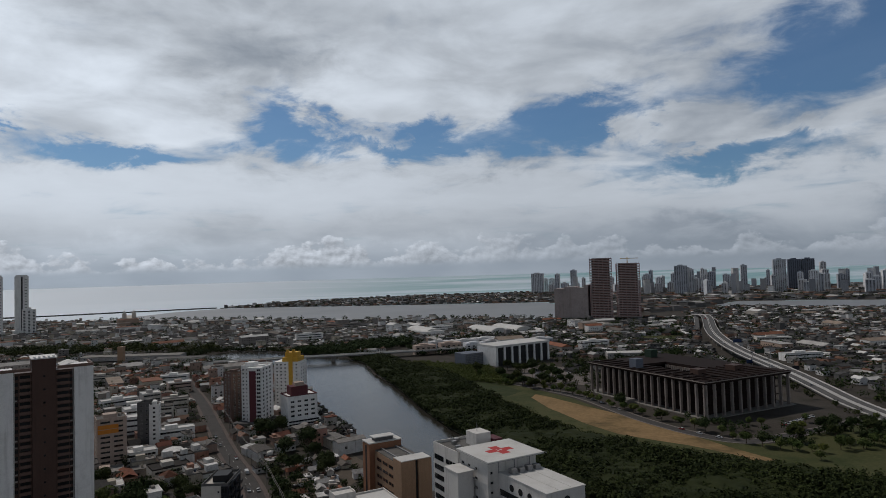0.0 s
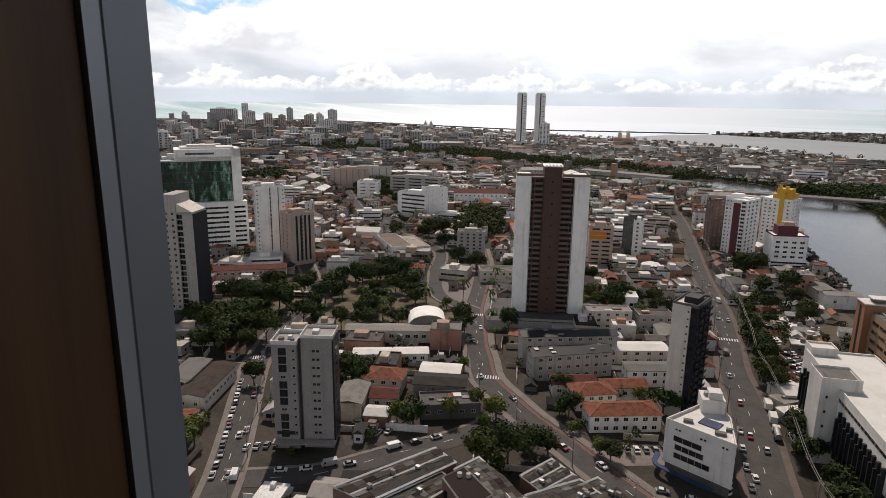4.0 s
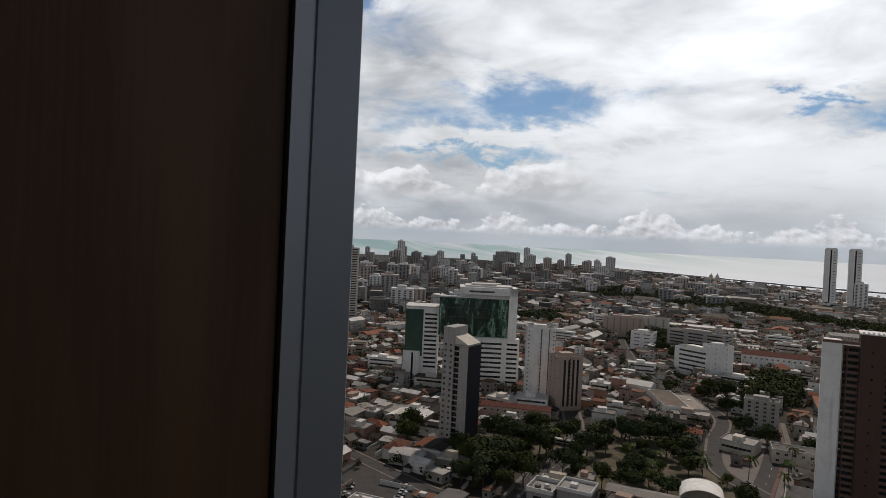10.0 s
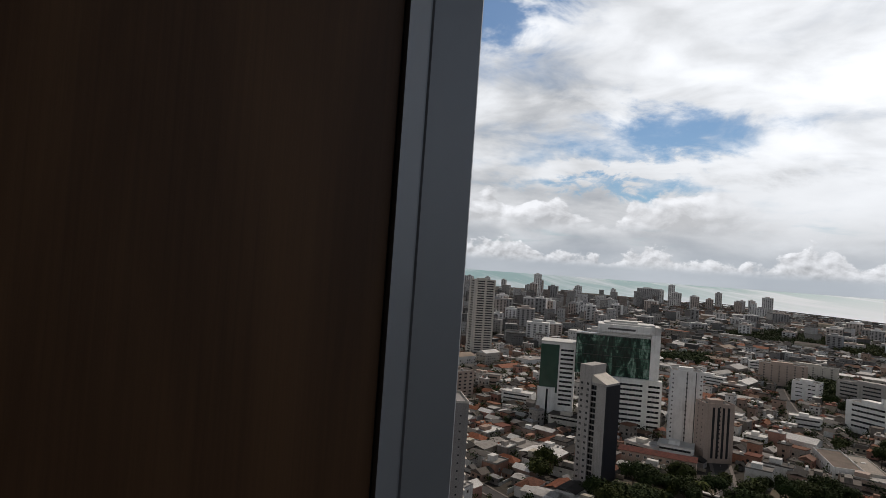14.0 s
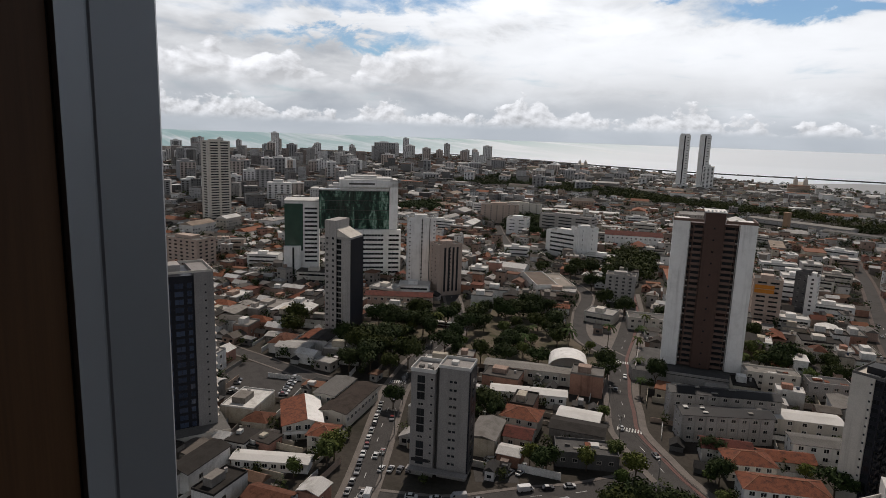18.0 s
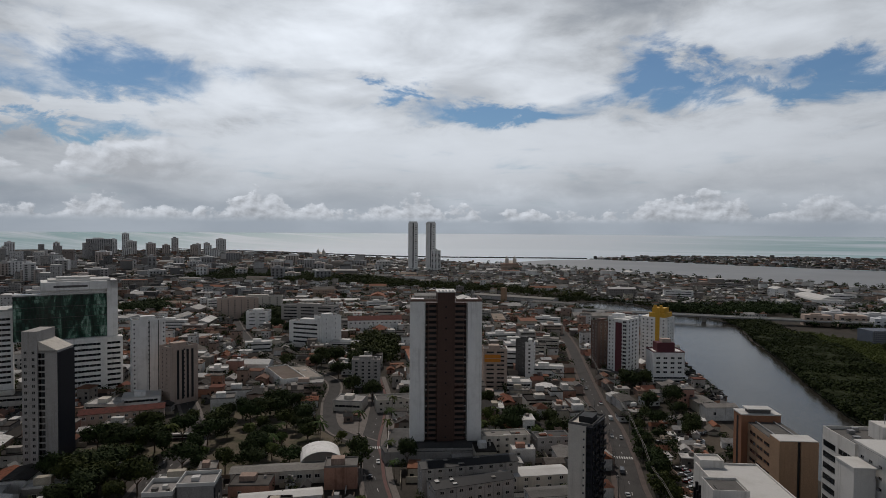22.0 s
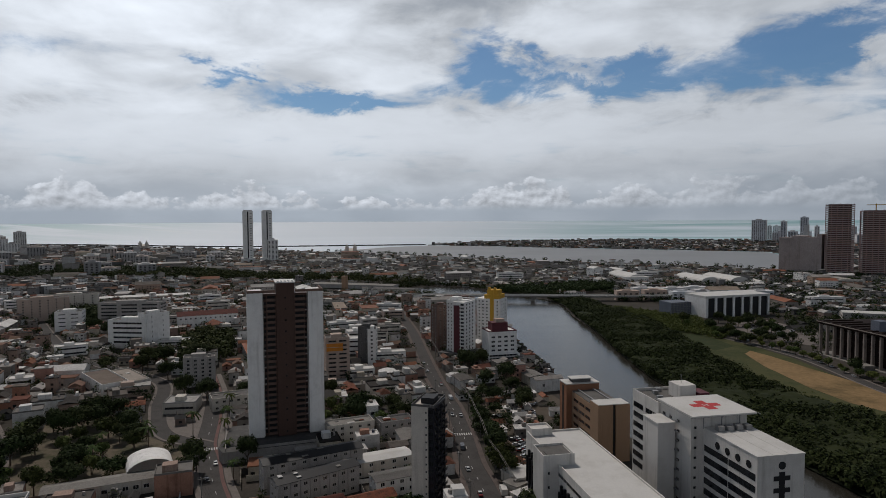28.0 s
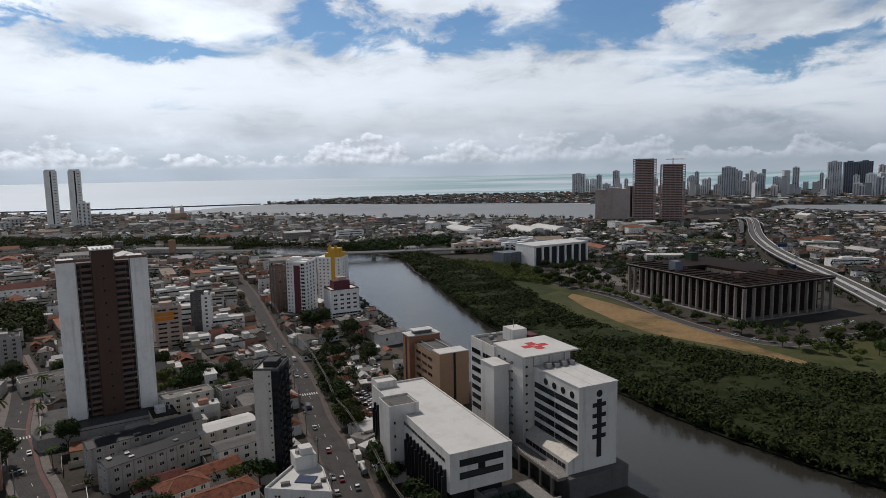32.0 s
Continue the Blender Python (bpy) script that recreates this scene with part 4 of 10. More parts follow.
def window(parent, face, W, D, s, z, w, h, kind="plain", glass="glass", frame_mat="grey", name="window"):
    """One window on a face of a block W x D: 0 front, 1 right, 2 left, 3 back; s runs along the face from its left end."""
    key = window_mesh(w, h, kind) + (glass, frame_mat)
    if key not in WINDOW_DATA:
        WINDOW_DATA[key] = WINDOWS[key[:3]].mesh("window", [glass, frame_mat])
    ob = new(name, WINDOW_DATA[key])
    ob.parent = parent
    x, y, a = ((s, 0, 0), (W, s, 90), (0, D - s, -90), (W - s, D, 180))[face]
    ob.matrix_basis = pose(x, y, z, 0, 0, a)
    return ob


def unseen(parent, face, W, D):
    """Whether a face of a block is turned away from the tower of the room."""
    m = parent.matrix_basis
    mid = m @ Vector(((W / 2, 0, 0), (W, D / 2, 0), (0, D / 2, 0), (W / 2, D, 0))[face])
    out = m.to_3x3() @ Vector(((0, -1, 0), (1, 0, 0), (-1, 0, 0), (0, 1, 0))[face])
    return out.x * -mid.x + out.y * -mid.y < 0


def spread(parent, face, W, D, s0, s1, cols, z0, dz, rows, w, h, **kw):
    if unseen(parent, face, W, D):
        return
    for r in range(rows):
        for c in range(cols):
            s = s0 + (s1 - s0) * (c + 0.5) / cols
            window(parent, face, W, D, s, z0 + r * dz, w, h, **kw)


def placed(fl, fr):
    """Pose, width and angle of a block from the ground points of its front's left and right ends."""
    dx, dy = fr[0] - fl[0], fr[1] - fl[1]
    return at(fl[0], fl[1], math.degrees(math.atan2(dy, dx))), math.hypot(dx, dy)


def parapet(g, x0, x1, y0, y1, z, h=0.9, t=0.25, mi=0):
    n = len(g.v)
    for a, b, c, d, zz in ((x0, x1, y0, y1, z), (x0, x1, y0, y1, z + h), (x0 + t, x1 - t, y0 + t, y1 - t, z + h), (x0 + t, x1 - t, y0 + t, y1 - t, z)):
        g.v += [(a, c, zz), (b, c, zz), (b, d, zz), (a, d, zz)]
    for k in range(4):
        u = (k + 1) % 4
        for i in range(4):
            j = (i + 1) % 4
            g.f.append((n + 4 * k + i, n + 4 * k + j, n + 4 * u + j, n + 4 * u + i))
            g.m.append(mi)
    return g


# ---- the room at the window, high in a tower ----
AX = 25.0                                   # the facade looks this way, to the left of +y
EDGE = (-0.45, 0.08)                        # where the wooden side wall meets the window frame
FLOOR, CEIL = 110.45, 114.2


def room():
    m = at(EDGE[0], EDGE[1], AX)            # local x along the facade, y outwards

    def wall(name, label, geo, mat):
        return thing(name, geo, mat, m, label, "wall", kind="structure")

    panel = thing("wall_panel", None, "", m, "dark wood veneer wall panel beside the window frame", "wall panel", kind="structure")
    for i in range(3):
        g = Geo().box(-0.03, 0.0, -1.2455 - 1.25 * i, 0.004 - 1.25 * i, 0, CEIL - FLOOR)
        part("board", g, "panel", panel, m=pose(0, 0, FLOOR))
    win = thing("window_1", None, "", m, "open window with a grey aluminium frame", "window", kind="structure")
    # stepped section of the jamb: inner flange, groove, main tube
    sec = [(0.006, 0.007), (0.0015, 0.032), (-0.001, 0.0335), (-0.001, 0.0355), (0.001, 0.037), (0.006, 0.09), (0.002, 0.094), (-0.05, 0.094), (-0.05, 0.007)]
    h = CEIL - FLOOR
    part("jamb", Geo().prism(sec, FLOOR + 0.06, CEIL - 0.06), "alu", win)
    part("jamb", Geo().prism([(4.3 - x, y) for x, y in sec[::-1]], FLOOR + 0.06, CEIL - 0.06), "alu", win)
    # added black strip stands for the dark gap between panel and jamb
    part("gasket", Geo().box(-0.03, -0.002, 0.0042, 0.007, FLOOR, CEIL), "gasket", win)
    part("sill", Geo().box(0.008, 4.29, -0.02, 0.05, FLOOR, FLOOR + 0.06), "alu", win)
    part("head", Geo().box(0.008, 4.29, -0.02, 0.05, CEIL - 0.06, CEIL), "alu", win)
    wall("wall_side", "plain side wall behind the wood panel", Geo().box(-0.25, -0.055, -4.0, 0.05, FLOOR, CEIL), "plaster")
    wall("wall_right", "plain plaster side wall", Geo().box(4.31, 4.5, -4.0, 0.05, FLOOR, CEIL), "plaster")
    wall("wall_back", "plain plaster back wall", Geo().box(-0.25, 4.5, -4.2, -4.01, FLOOR, CEIL), "plaster")
    thing("floor", Geo().box(-0.25, 4.5, -4.2, 0.05, FLOOR - 0.3, FLOOR - 0.004), "floorwood", m, "dark wooden floor", "floor", kind="structure")
    thing("ceiling", Geo().box(-0.25, 4.5, -4.2, 0.05, CEIL + 0.004, CEIL + 0.3), "plaster", m, "plain plaster ceiling", "ceiling", kind="structure")
    g = Geo().box(-12, 16, -22, 0.05, 0, FLOOR - 0.31).box(-12, 16, -22, 0.05, CEIL + 0.31, 128)
    g.box(-12, -0.26, -22, 0.05, FLOOR - 0.31, CEIL + 0.31).box(4.51, 16, -22, 0.05, FLOOR - 0.31, CEIL + 0.31).box(-0.26, 4.51, -22, -4.21, FLOOR - 0.31, CEIL + 0.31)
    thing("wall_tower", g, "grey", m, "plain tower block in which the room lies", "wall", kind="structure")


room()

# ---- land and water ----
RIVER = [(420, 60), (250, 95), (120, 150), (70, 190), (50, 219), (40, 236), (28, 262), (14, 290), (0, 318), (-24, 355), (-50, 400), (-64, 436), (-71, 467), (-86, 498), (-114, 553),
         (-140, 640), (-166, 740), (-215, 800), (-243, 820), (-308, 874), (-338, 862), (-427, 859), (-560, 850), (-640, 860), (-640, 900), (-540, 900), (-451, 907),
         (-365, 929), (-329, 975), (-271, 962), (-196, 899), (-140, 865), (-105, 808), (-80, 710), (-51, 638), (-18, 520), (5, 455), (68, 317), (87, 282),
         (104, 259), (131, 227), (165, 200), (250, 170), (430, 130)]
SEA = [(-5300, 700), (-4500, 1000), (-3700, 1450), (-3100, 1850), (-2600, 1960), (-2112, 2014), (-1601, 1936), (-1218, 1907), (-1020, 1875), (-804, 1802), (-513, 1703), (-218, 1591),
       (59, 1518), (238, 1468), (330, 1560), (365, 1900), (350, 2180), (84, 2250), (-330, 2310), (-600, 2390), (-860, 2410), (-900, 2450), (-657, 2832),
       (-157, 3114), (394, 3113), (700, 3150), (1500, 3150), (2500, 2900), (5300, 2000), (5300, 5300), (-5300, 5300)]
INLET = [(760, 1780), (900, 1940), (1150, 1850), (1500, 1700), (1900, 1500), (1750, 1250), (1400, 1400), (1000, 1480), (800, 1640)]


def inside(poly, x, y):
    p = np.array(poly, float)
    q = np.roll(p, -1, 0)
    r = np.zeros(np.shape(x), bool)
    for (x0, y0), (x1, y1) in zip(p, q):
        c = (y0 > y) != (y1 > y)
        if y1 != y0:
            r ^= c & (x < (x1 - x0) * (y - y0) / (y1 - y0) + x0)
    return r


def edge_dist(poly, x, y, closed=True):
    p = np.array(poly, float)
    d = np.full(np.shape(x), 1e9)
    for i in range(len(p) if closed else len(p) - 1):
        a, b = p[i], p[(i + 1) % len(p)]
        ab = b - a
        t = np.clip(((x - a[0]) * ab[0] + (y - a[1]) * ab[1]) / (ab @ ab + 1e-9), 0, 1)
        d = np.minimum(d, np.hypot(x - a[0] - t * ab[0], y - a[1] - t * ab[1]))
    return d


def shore(x, y):
    """Distance to the nearest shore: above zero on land."""
    s = np.full(np.shape(x), 1e9)
    for poly in (RIVER, SEA, INLET):
        d = edge_dist(poly, x, y)
        s = np.minimum(s, np.where(inside(poly, x, y), -d, d))
    return s


def sheet(name, v, f, mat, label, category, kind="structure", smooth=False):
    me = bpy.data.meshes.new(name)
    me.from_pydata(v, [], f)
    me.materials.append(MAT[mat])
    if smooth:
        me.polygons.foreach_set("use_smooth", [True] * len(me.polygons))
    ob = new(name, me)
    return tagged(ob, label, category, kind=kind)


def polar(azs, rs, zfun):
    A, R = np.meshgrid(np.radians(azs), rs)
    x, y = -np.sin(A) * R, np.cos(A) * R
    z = zfun(x, y, R)
    v = np.stack([x, y, z], -1).reshape(-1, 3).tolist()
    n = len(azs)
    f = [(j * n + i, j * n + i + 1, (j + 1) * n + i + 1, (j + 1) * n + i) for j in range(len(rs) - 1) for i in range(n - 1)]
    return v, [q[::-1] for q in f]


azs = np.concatenate([np.arange(-180, -60, 6.0), np.arange(-60, -36, 2.0), np.arange(-36, 90, 0.5), np.arange(90, 181, 6.0)])
rs = np.concatenate([[0.01, 40, 80], 100 * 1.02 ** np.arange(0, 196)])
rs = np.append(rs[rs < 4700], [4700, 4900])
v, f = polar(azs, rs, lambda x, y, r: np.clip(shore(x, y) * 0.35 - 0.8, -4.0, 0.0) + np.where((r > 3400) & (np.abs(np.degrees(np.arctan2(-x, y)) - 25) > 62), (r - 3400) * 0.03, 0))
sheet("ground", v, f, "ground", "bare earth and worn ground between the buildings of a city", "ground", smooth=True)
wrs = np.concatenate([[1240], np.arange(1300, 3801, 100), np.linspace(3900, 4940, 12)])
v, f = polar(np.arange(-90, 131, 2.0), wrs, lambda x, y, r: -0.8 + np.clip(r - 3800, 0, None) * (83.5 / 1140))
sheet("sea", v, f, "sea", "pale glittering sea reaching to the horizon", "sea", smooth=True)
g = Geo().face([(-760, 40, -0.8), (440, 40, -0.8), (440, 1180, -0.8), (-760, 1180, -0.8)])
lag = [(-1020, 1875), (-804, 1802), (-513, 1703), (-218, 1591), (59, 1518), (238, 1468), (330, 1560), (365, 1900), (350, 2180), (84, 2250), (-330, 2310), (-600, 2390), (-860, 2410), (-960, 2250)]
thing("lagoon", Geo().face([(x, y, -0.72) for x, y in lag]), "lagoon", None, "still grey lagoon behind the breakwater", "lagoon", kind="structure")
thing("lagoon", Geo().face([(x, y, -0.7) for x, y in INLET]), "lagoon", None, "grey tidal basin before the southern skyline", "lagoon", kind="structure")
thing("river", g, "river", None, "smooth grey river winding through the city", "river", kind="structure")


# ---- roads ----
def smooth_line(pts, step=6.0):
    """Points along a smooth curve through pts."""
    p = [Vector((*q, 0)) for q in pts]
    p = [2 * p[0] - p[1]] + p + [2 * p[-1] - p[-2]]
    out = []
    for i in range(1, len(p) - 2):
        n = max(1, int((p[i + 1] - p[i]).length / step))
        for k in range(n):
            t = k / n
            a, b, c, d = p[i - 1:i + 3]
            out.append(0.5 * ((2 * b) + (c - a) * t + (2 * a - 5 * b + 4 * c - d) * t * t + (3 * b - a - 3 * c + d) * t ** 3))
    out.append(p[-2])
    return [(q.x, q.y) for q in out]


def offset(line, d):
    out = []
    for i, (x, y) in enumerate(line):
        a, b = line[max(0, i - 1)], line[min(len(line) - 1, i + 1)]
        l = math.hypot(b[0] - a[0], b[1] - a[1]) or 1
        e = d[i] if isinstance(d, list) else d
        out.append((x - (b[1] - a[1]) / l * e, y + (b[0] - a[0]) / l * e))
    return out


def ribbon(g, line, d0, d1, z0, z1, mi=0):
    """A strip between two offsets (to the left) of a line, with a flat top and sides."""
    a, b = offset(line, d0), offset(line, d1)
    n = len(g.v)
    for p, q in zip(a, b):
        g.v += [(p[0], p[1], z0), (p[0], p[1], z1), (q[0], q[1], z1), (q[0], q[1], z0)]
    for i in range(len(line) - 1):
        k = n + 4 * i
        g.f += [(k + 1, k + 5, k + 6, k + 2)[::-1], (k, k + 4, k + 5, k + 1)[::-1], (k + 2, k + 6, k + 7, k + 3)[::-1]]
        g.m += [mi] * 3
    return g


ROADS = []


def avenue_half(line):
    """Half the avenue's width: it narrows beyond the crossing."""
    return [6.3 - 2.0 * min(1.0, max(0.0, (q[1] - 225) / 90)) for q in line]


def road(name, pts, width, label, pave=(2.5, 2.5), cycle=0, dash=True, lanes=2, taper=False, edge="paving"):
    line = smooth_line(pts)
    w = width / 2
    k = len(ROADS) + 1
    if taper:
        half = avenue_half(line)
        cut = next(i for i, q in enumerate(line) if q[1] > 275)
        ROADS.append((line[:cut + 1], half[0] + max(pave) + 1.0))
        ROADS.append((line[cut:], half[-1] + max(pave)))
        thing("road", ribbon(Geo(), line, [-h for h in half], half, -0.1, 0.05 + 0.006 * k), "asphalt", None, label, "road", kind="structure")
        r = bpy.data.objects["road"]
        for f in (0.0,):
            o = offset(line, [h * f for h in half])
            for i in range(0, min(64, len(o) - 1), 2):
                part("lane_mark", ribbon(Geo(), [o[i], ((o[i][0] + o[i + 1][0]) / 2, (o[i][1] + o[i + 1][1]) / 2)], -0.09, 0.09, 0.05, 0.064 + 0.006 * k), "paint", r)
        for s, pw in ((1, pave[0]), (-1, pave[1])):
            a, b = [s * (h + 0.02) for h in half], [s * (h + pw) for h in half]
            a, b = (a, b) if s > 0 else (b, a)
            thing("pavement", ribbon(Geo(), line, a, b, -0.1, 0.17 + 0.004 * k), edge, None, "reddish worn pavement with a raised kerb", "pavement", kind="structure")
        return line
    ROADS.append((line, width / 2 + max(pave) + 1.0))
    r = thing("road", ribbon(Geo(), line, -w, w, -0.1, 0.05 + 0.006 * k), "asphalt", None, label, "road", kind="structure")
    if dash:
        for ln in range(1, lanes):
            d = -w + width * ln / lanes
            o = offset(line, d)
            for i in range(0, len(o) - 1, 2):
                if len(o) < 90:
                    part("lane_mark", ribbon(Geo(), [o[i], ((o[i][0] + o[i + 1][0]) / 2, (o[i][1] + o[i + 1][1]) / 2)], -0.09, 0.09, 0.05, 0.064 + 0.006 * k), "paint", r)
    for s, pw in ((1, pave[0]), (-1, pave[1])):
        if pw:
            d = sorted((s * (w + 0.02), s * (w + pw)))
            thing("pavement", ribbon(Geo(), line, d[0], d[1], -0.1, 0.17 + 0.004 * k), "paving", None, "worn concrete pavement with a raised kerb", "pavement", kind="structure")
    if cycle:
        d = sorted((cycle * (w - 0.4), cycle * (w - 1.9)))
        thing("cycle_lane", ribbon(Geo(), line, d[0], d[1], 0, 0.075 + 0.006 * k), "cycle", None, "faded red cycle lane along the kerb", "cycle lane", kind="structure")
    return line


def crossing(x, y, ang, length, n=8, w=3.2):
    """White bars across a road; ang: the way of the road."""
    c = thing("crossing", None, "", at(x, y, ang, 0.0), "worn white zebra crossing on asphalt", "zebra crossing", group="zebra crossings", kind="structure")
    bar = Geo().box(-w / 2, w / 2, -0.28, 0.28, 0.0, 0.125).mesh("bar", ["paint"])
    for i in range(n):
        part("bar", bar, "", c, m=pose(0, -length / 2 + length * (i + 0.5) / n, 0))


AVENUE = road("road", [(30, 110), (0, 140), (-27, 169), (-38, 187), (-53, 222), (-66, 250), (-77, 272), (-91, 308), (-111, 352), (-142, 410), (-182, 493), (-215, 562), (-253, 635), (-330, 780)], 17,
              "wide asphalt avenue with parked vans and red pavement edge", (2.4, 2.4), cycle=0, lanes=4, taper=True, edge="redpave")
CURVE = road("road", [(-40, 146), (-61, 156), (-80, 163), (-99, 170), (-115, 175), (-128, 181), (-148, 191), (-162, 205), (-176, 219), (-194, 240), (-208, 255), (-232, 290), (-262, 330), (-300, 372)], 10.5,
             "curving asphalt street with a red cycle lane", (2.5, 3.0), cycle=-1, lanes=2)
LEFTST = road("road", [(-120, 40), (-140, 60), (-161, 80), (-185, 99), (-205, 114), (-228, 132), (-242, 146), (-257, 163), (-285, 205), (-330, 235), (-400, 275)], 9,
              "asphalt side street with parked cars", (2.0, 2.0), lanes=2)
CROSSST = road("road", [(-162, 80), (-144, 101), (-138, 116), (-134, 128), (-128, 142), (-124, 158), (-122, 176)], 9, "short asphalt cross street with parked cars", (1.5, 0), lanes=2)
PARKST = road("road", [(-208, 255), (-240, 262), (-275, 296), (-318, 345), (-385, 368), (-450, 392), (-537, 446), (-609, 495), (-700, 560)], 8, "asphalt street past a park", (1.5, 1.5), dash=False)
NORTHST = road("road", [(-228, 132), (-250, 112), (-290, 95), (-360, 70), (-460, 50)], 7, "narrow asphalt street between houses", (1.2, 1.2), dash=False)
FORUMRD = road("road", [(60, 640), (114, 560), (142, 470), (168, 418), (190, 402), (218, 412), (277, 440), (340, 480)], 8, "asphalt road round a large concrete building", (1.5, 1.5), dash=False)
crossing(-149, 193, 125, 10, 9)
crossing(-63, 157, 158, 10, 9)
crossing(-31, 181, 122, 11.5, 10)
crossing(-91, 308, 115, 9.5, 8)
crossing(-203, 250, 130, 9, 8)
crossing(-236, 138, 142, 8, 8)
crossing(-25, 170, 122, 11.5, 10)


def patch(name, pts, mat, label, category, z=0.03):
    return thing(name, Geo().prism(pts, -0.3, z), mat, None, label, category, kind="structure")


PARK = [(-322, 167), (-322, 216), (-310, 262), (-280, 284), (-262, 262), (-215, 246), (-200, 232), (-214, 214), (-230, 186), (-252, 170), (-268, 160)]
patch("park_ground", PARK, "parkearth", "worn park lawn and bare earth under trees", "lawn", 0.035)
patch("plaza", [(-258, 268), (-266, 298), (-248, 310), (-208, 289), (-197, 258), (-216, 252)], "paving", "paved round plaza beside the park", "plaza", 0.025)
patch("car_park", [(-44, 180), (-50, 196), (-62, 206), (-70, 184)], "asphalt", "asphalt forecourt of the white building", "car park", 0.03)
patch("car_park", [(-92, 172), (-70, 192), (-62, 186), (-82, 166)], "paving", "concrete car park with a row of parked cars", "car park", 0.04)
patch("car_park", [(-72, 305), (-40, 366), (-64, 404), (-104, 372), (-88, 330)], "earth", "trodden earth car park by the river", "car park", 0.03)
patch("car_park", [(-40, 262), (-66, 312), (-52, 322), (-30, 276)], "paving", "long car park beside the avenue", "car park", 0.04)
patch("car_park", [(-214, 20), (-178, 60), (-196, 76), (-232, 44)], "paving", "concrete yard with parked cars", "car park", 0.03)
patch("car_park", [(-150, 118), (-142, 130), (-160, 142), (-166, 128)], "asphalt", "small car park beside a grey block", "car park", 0.03)
patch("car_park", [(-300, 76), (-290, 92), (-262, 102), (-250, 104), (-243, 83), (-251, 63), (-275, 66)], "asphalt", "wide asphalt car park with scattered cars", "car park", 0.03)
patch("lawn", [(-40, 740), (0, 640), (30, 556), (60, 484), (86, 439), (116, 402), (146, 372), (172, 350), (215, 322), (330, 300), (420, 340), (420, 420), (330, 470), (270, 430), (200, 396), (170, 410), (136, 462), (108, 552), (60, 640), (10, 740)],
      "dryfield", "rough dry grass and bare soil along the track", "lawn", 0.022)
# the far bank of the river: dirt track, grass, open ground
patch("dirt_track", [(74, 560), (82, 515), (88, 498), (99, 462), (115, 429), (133, 412), (150, 398), (168, 376), (180, 352), (186, 364), (174, 388), (157, 430), (139, 474), (114, 516), (92, 556), (80, 574)],
      "dirt", "bare sandy dirt track along the mangrove", "dirt track", 0.05)
patch("lawn", [(-60, 760), (-20, 700), (0, 668), (52, 566), (70, 590), (30, 680), (-20, 760)], "grass", "rough green field", "lawn", 0.038)
patch("lawn", [(301, 896), (292, 1010), (392, 1064), (352, 930)], "dryfield", "dry grass field by the flyover", "lawn", 0.03)
patch("car_park", [(86, 640), (76, 706), (116, 756), (152, 690), (160, 640), (136, 610)], "paving", "wide pale car park among rows of trees", "car park", 0.04)
patch("beach", [(-960, 1860), (-804, 1785), (-513, 1688), (-218, 1576), (59, 1503), (238, 1453), (236, 1425), (50, 1470), (-225, 1545), (-520, 1655), (-960, 1825)], "sand", "pale sandy shore of the lagoon", "beach", 0.03)


def breakwater():
    g = Geo()
    rnd = random.Random(5)
    line = smooth_line([(-3300, 2050), (-2500, 2130), (-1877, 2110), (-1528, 2130), (-1180, 2300), (-900, 2440)], 13)
    for x, y in line:
        for k in range(2):
            a, b, s = x + rnd.uniform(-4, 4), y + rnd.uniform(-4, 4), rnd.uniform(12, 16)
            g.box(a - s, a + s, b - 4, b + 4, -2, rnd.uniform(1.8, 3.6))
    thing("breakwater", g, "rock", None, "long low breakwater of dark rocks in the sea", "breakwater", kind="structure")


breakwater()


# ---- the large buildings ----
TAKEN = [(-256, 84, 15), (-278, 82, 13)]    # ground circles that the houses leave free


def claim(m, W, D, pad=3.0):
    n = max(1, int(round(max(W, D) / max(4.0, min(W, D)))))
    for i in range(n):
        t = (i + 0.5) / n
        p = m @ (Vector((W * t, D / 2, 0)) if W >= D else Vector((W / 2, D * t, 0)))
        TAKEN.append((p.x, p.y, max(min(W, D) / 2, max(W, D) / 2 / n) * 1.15 + pad))


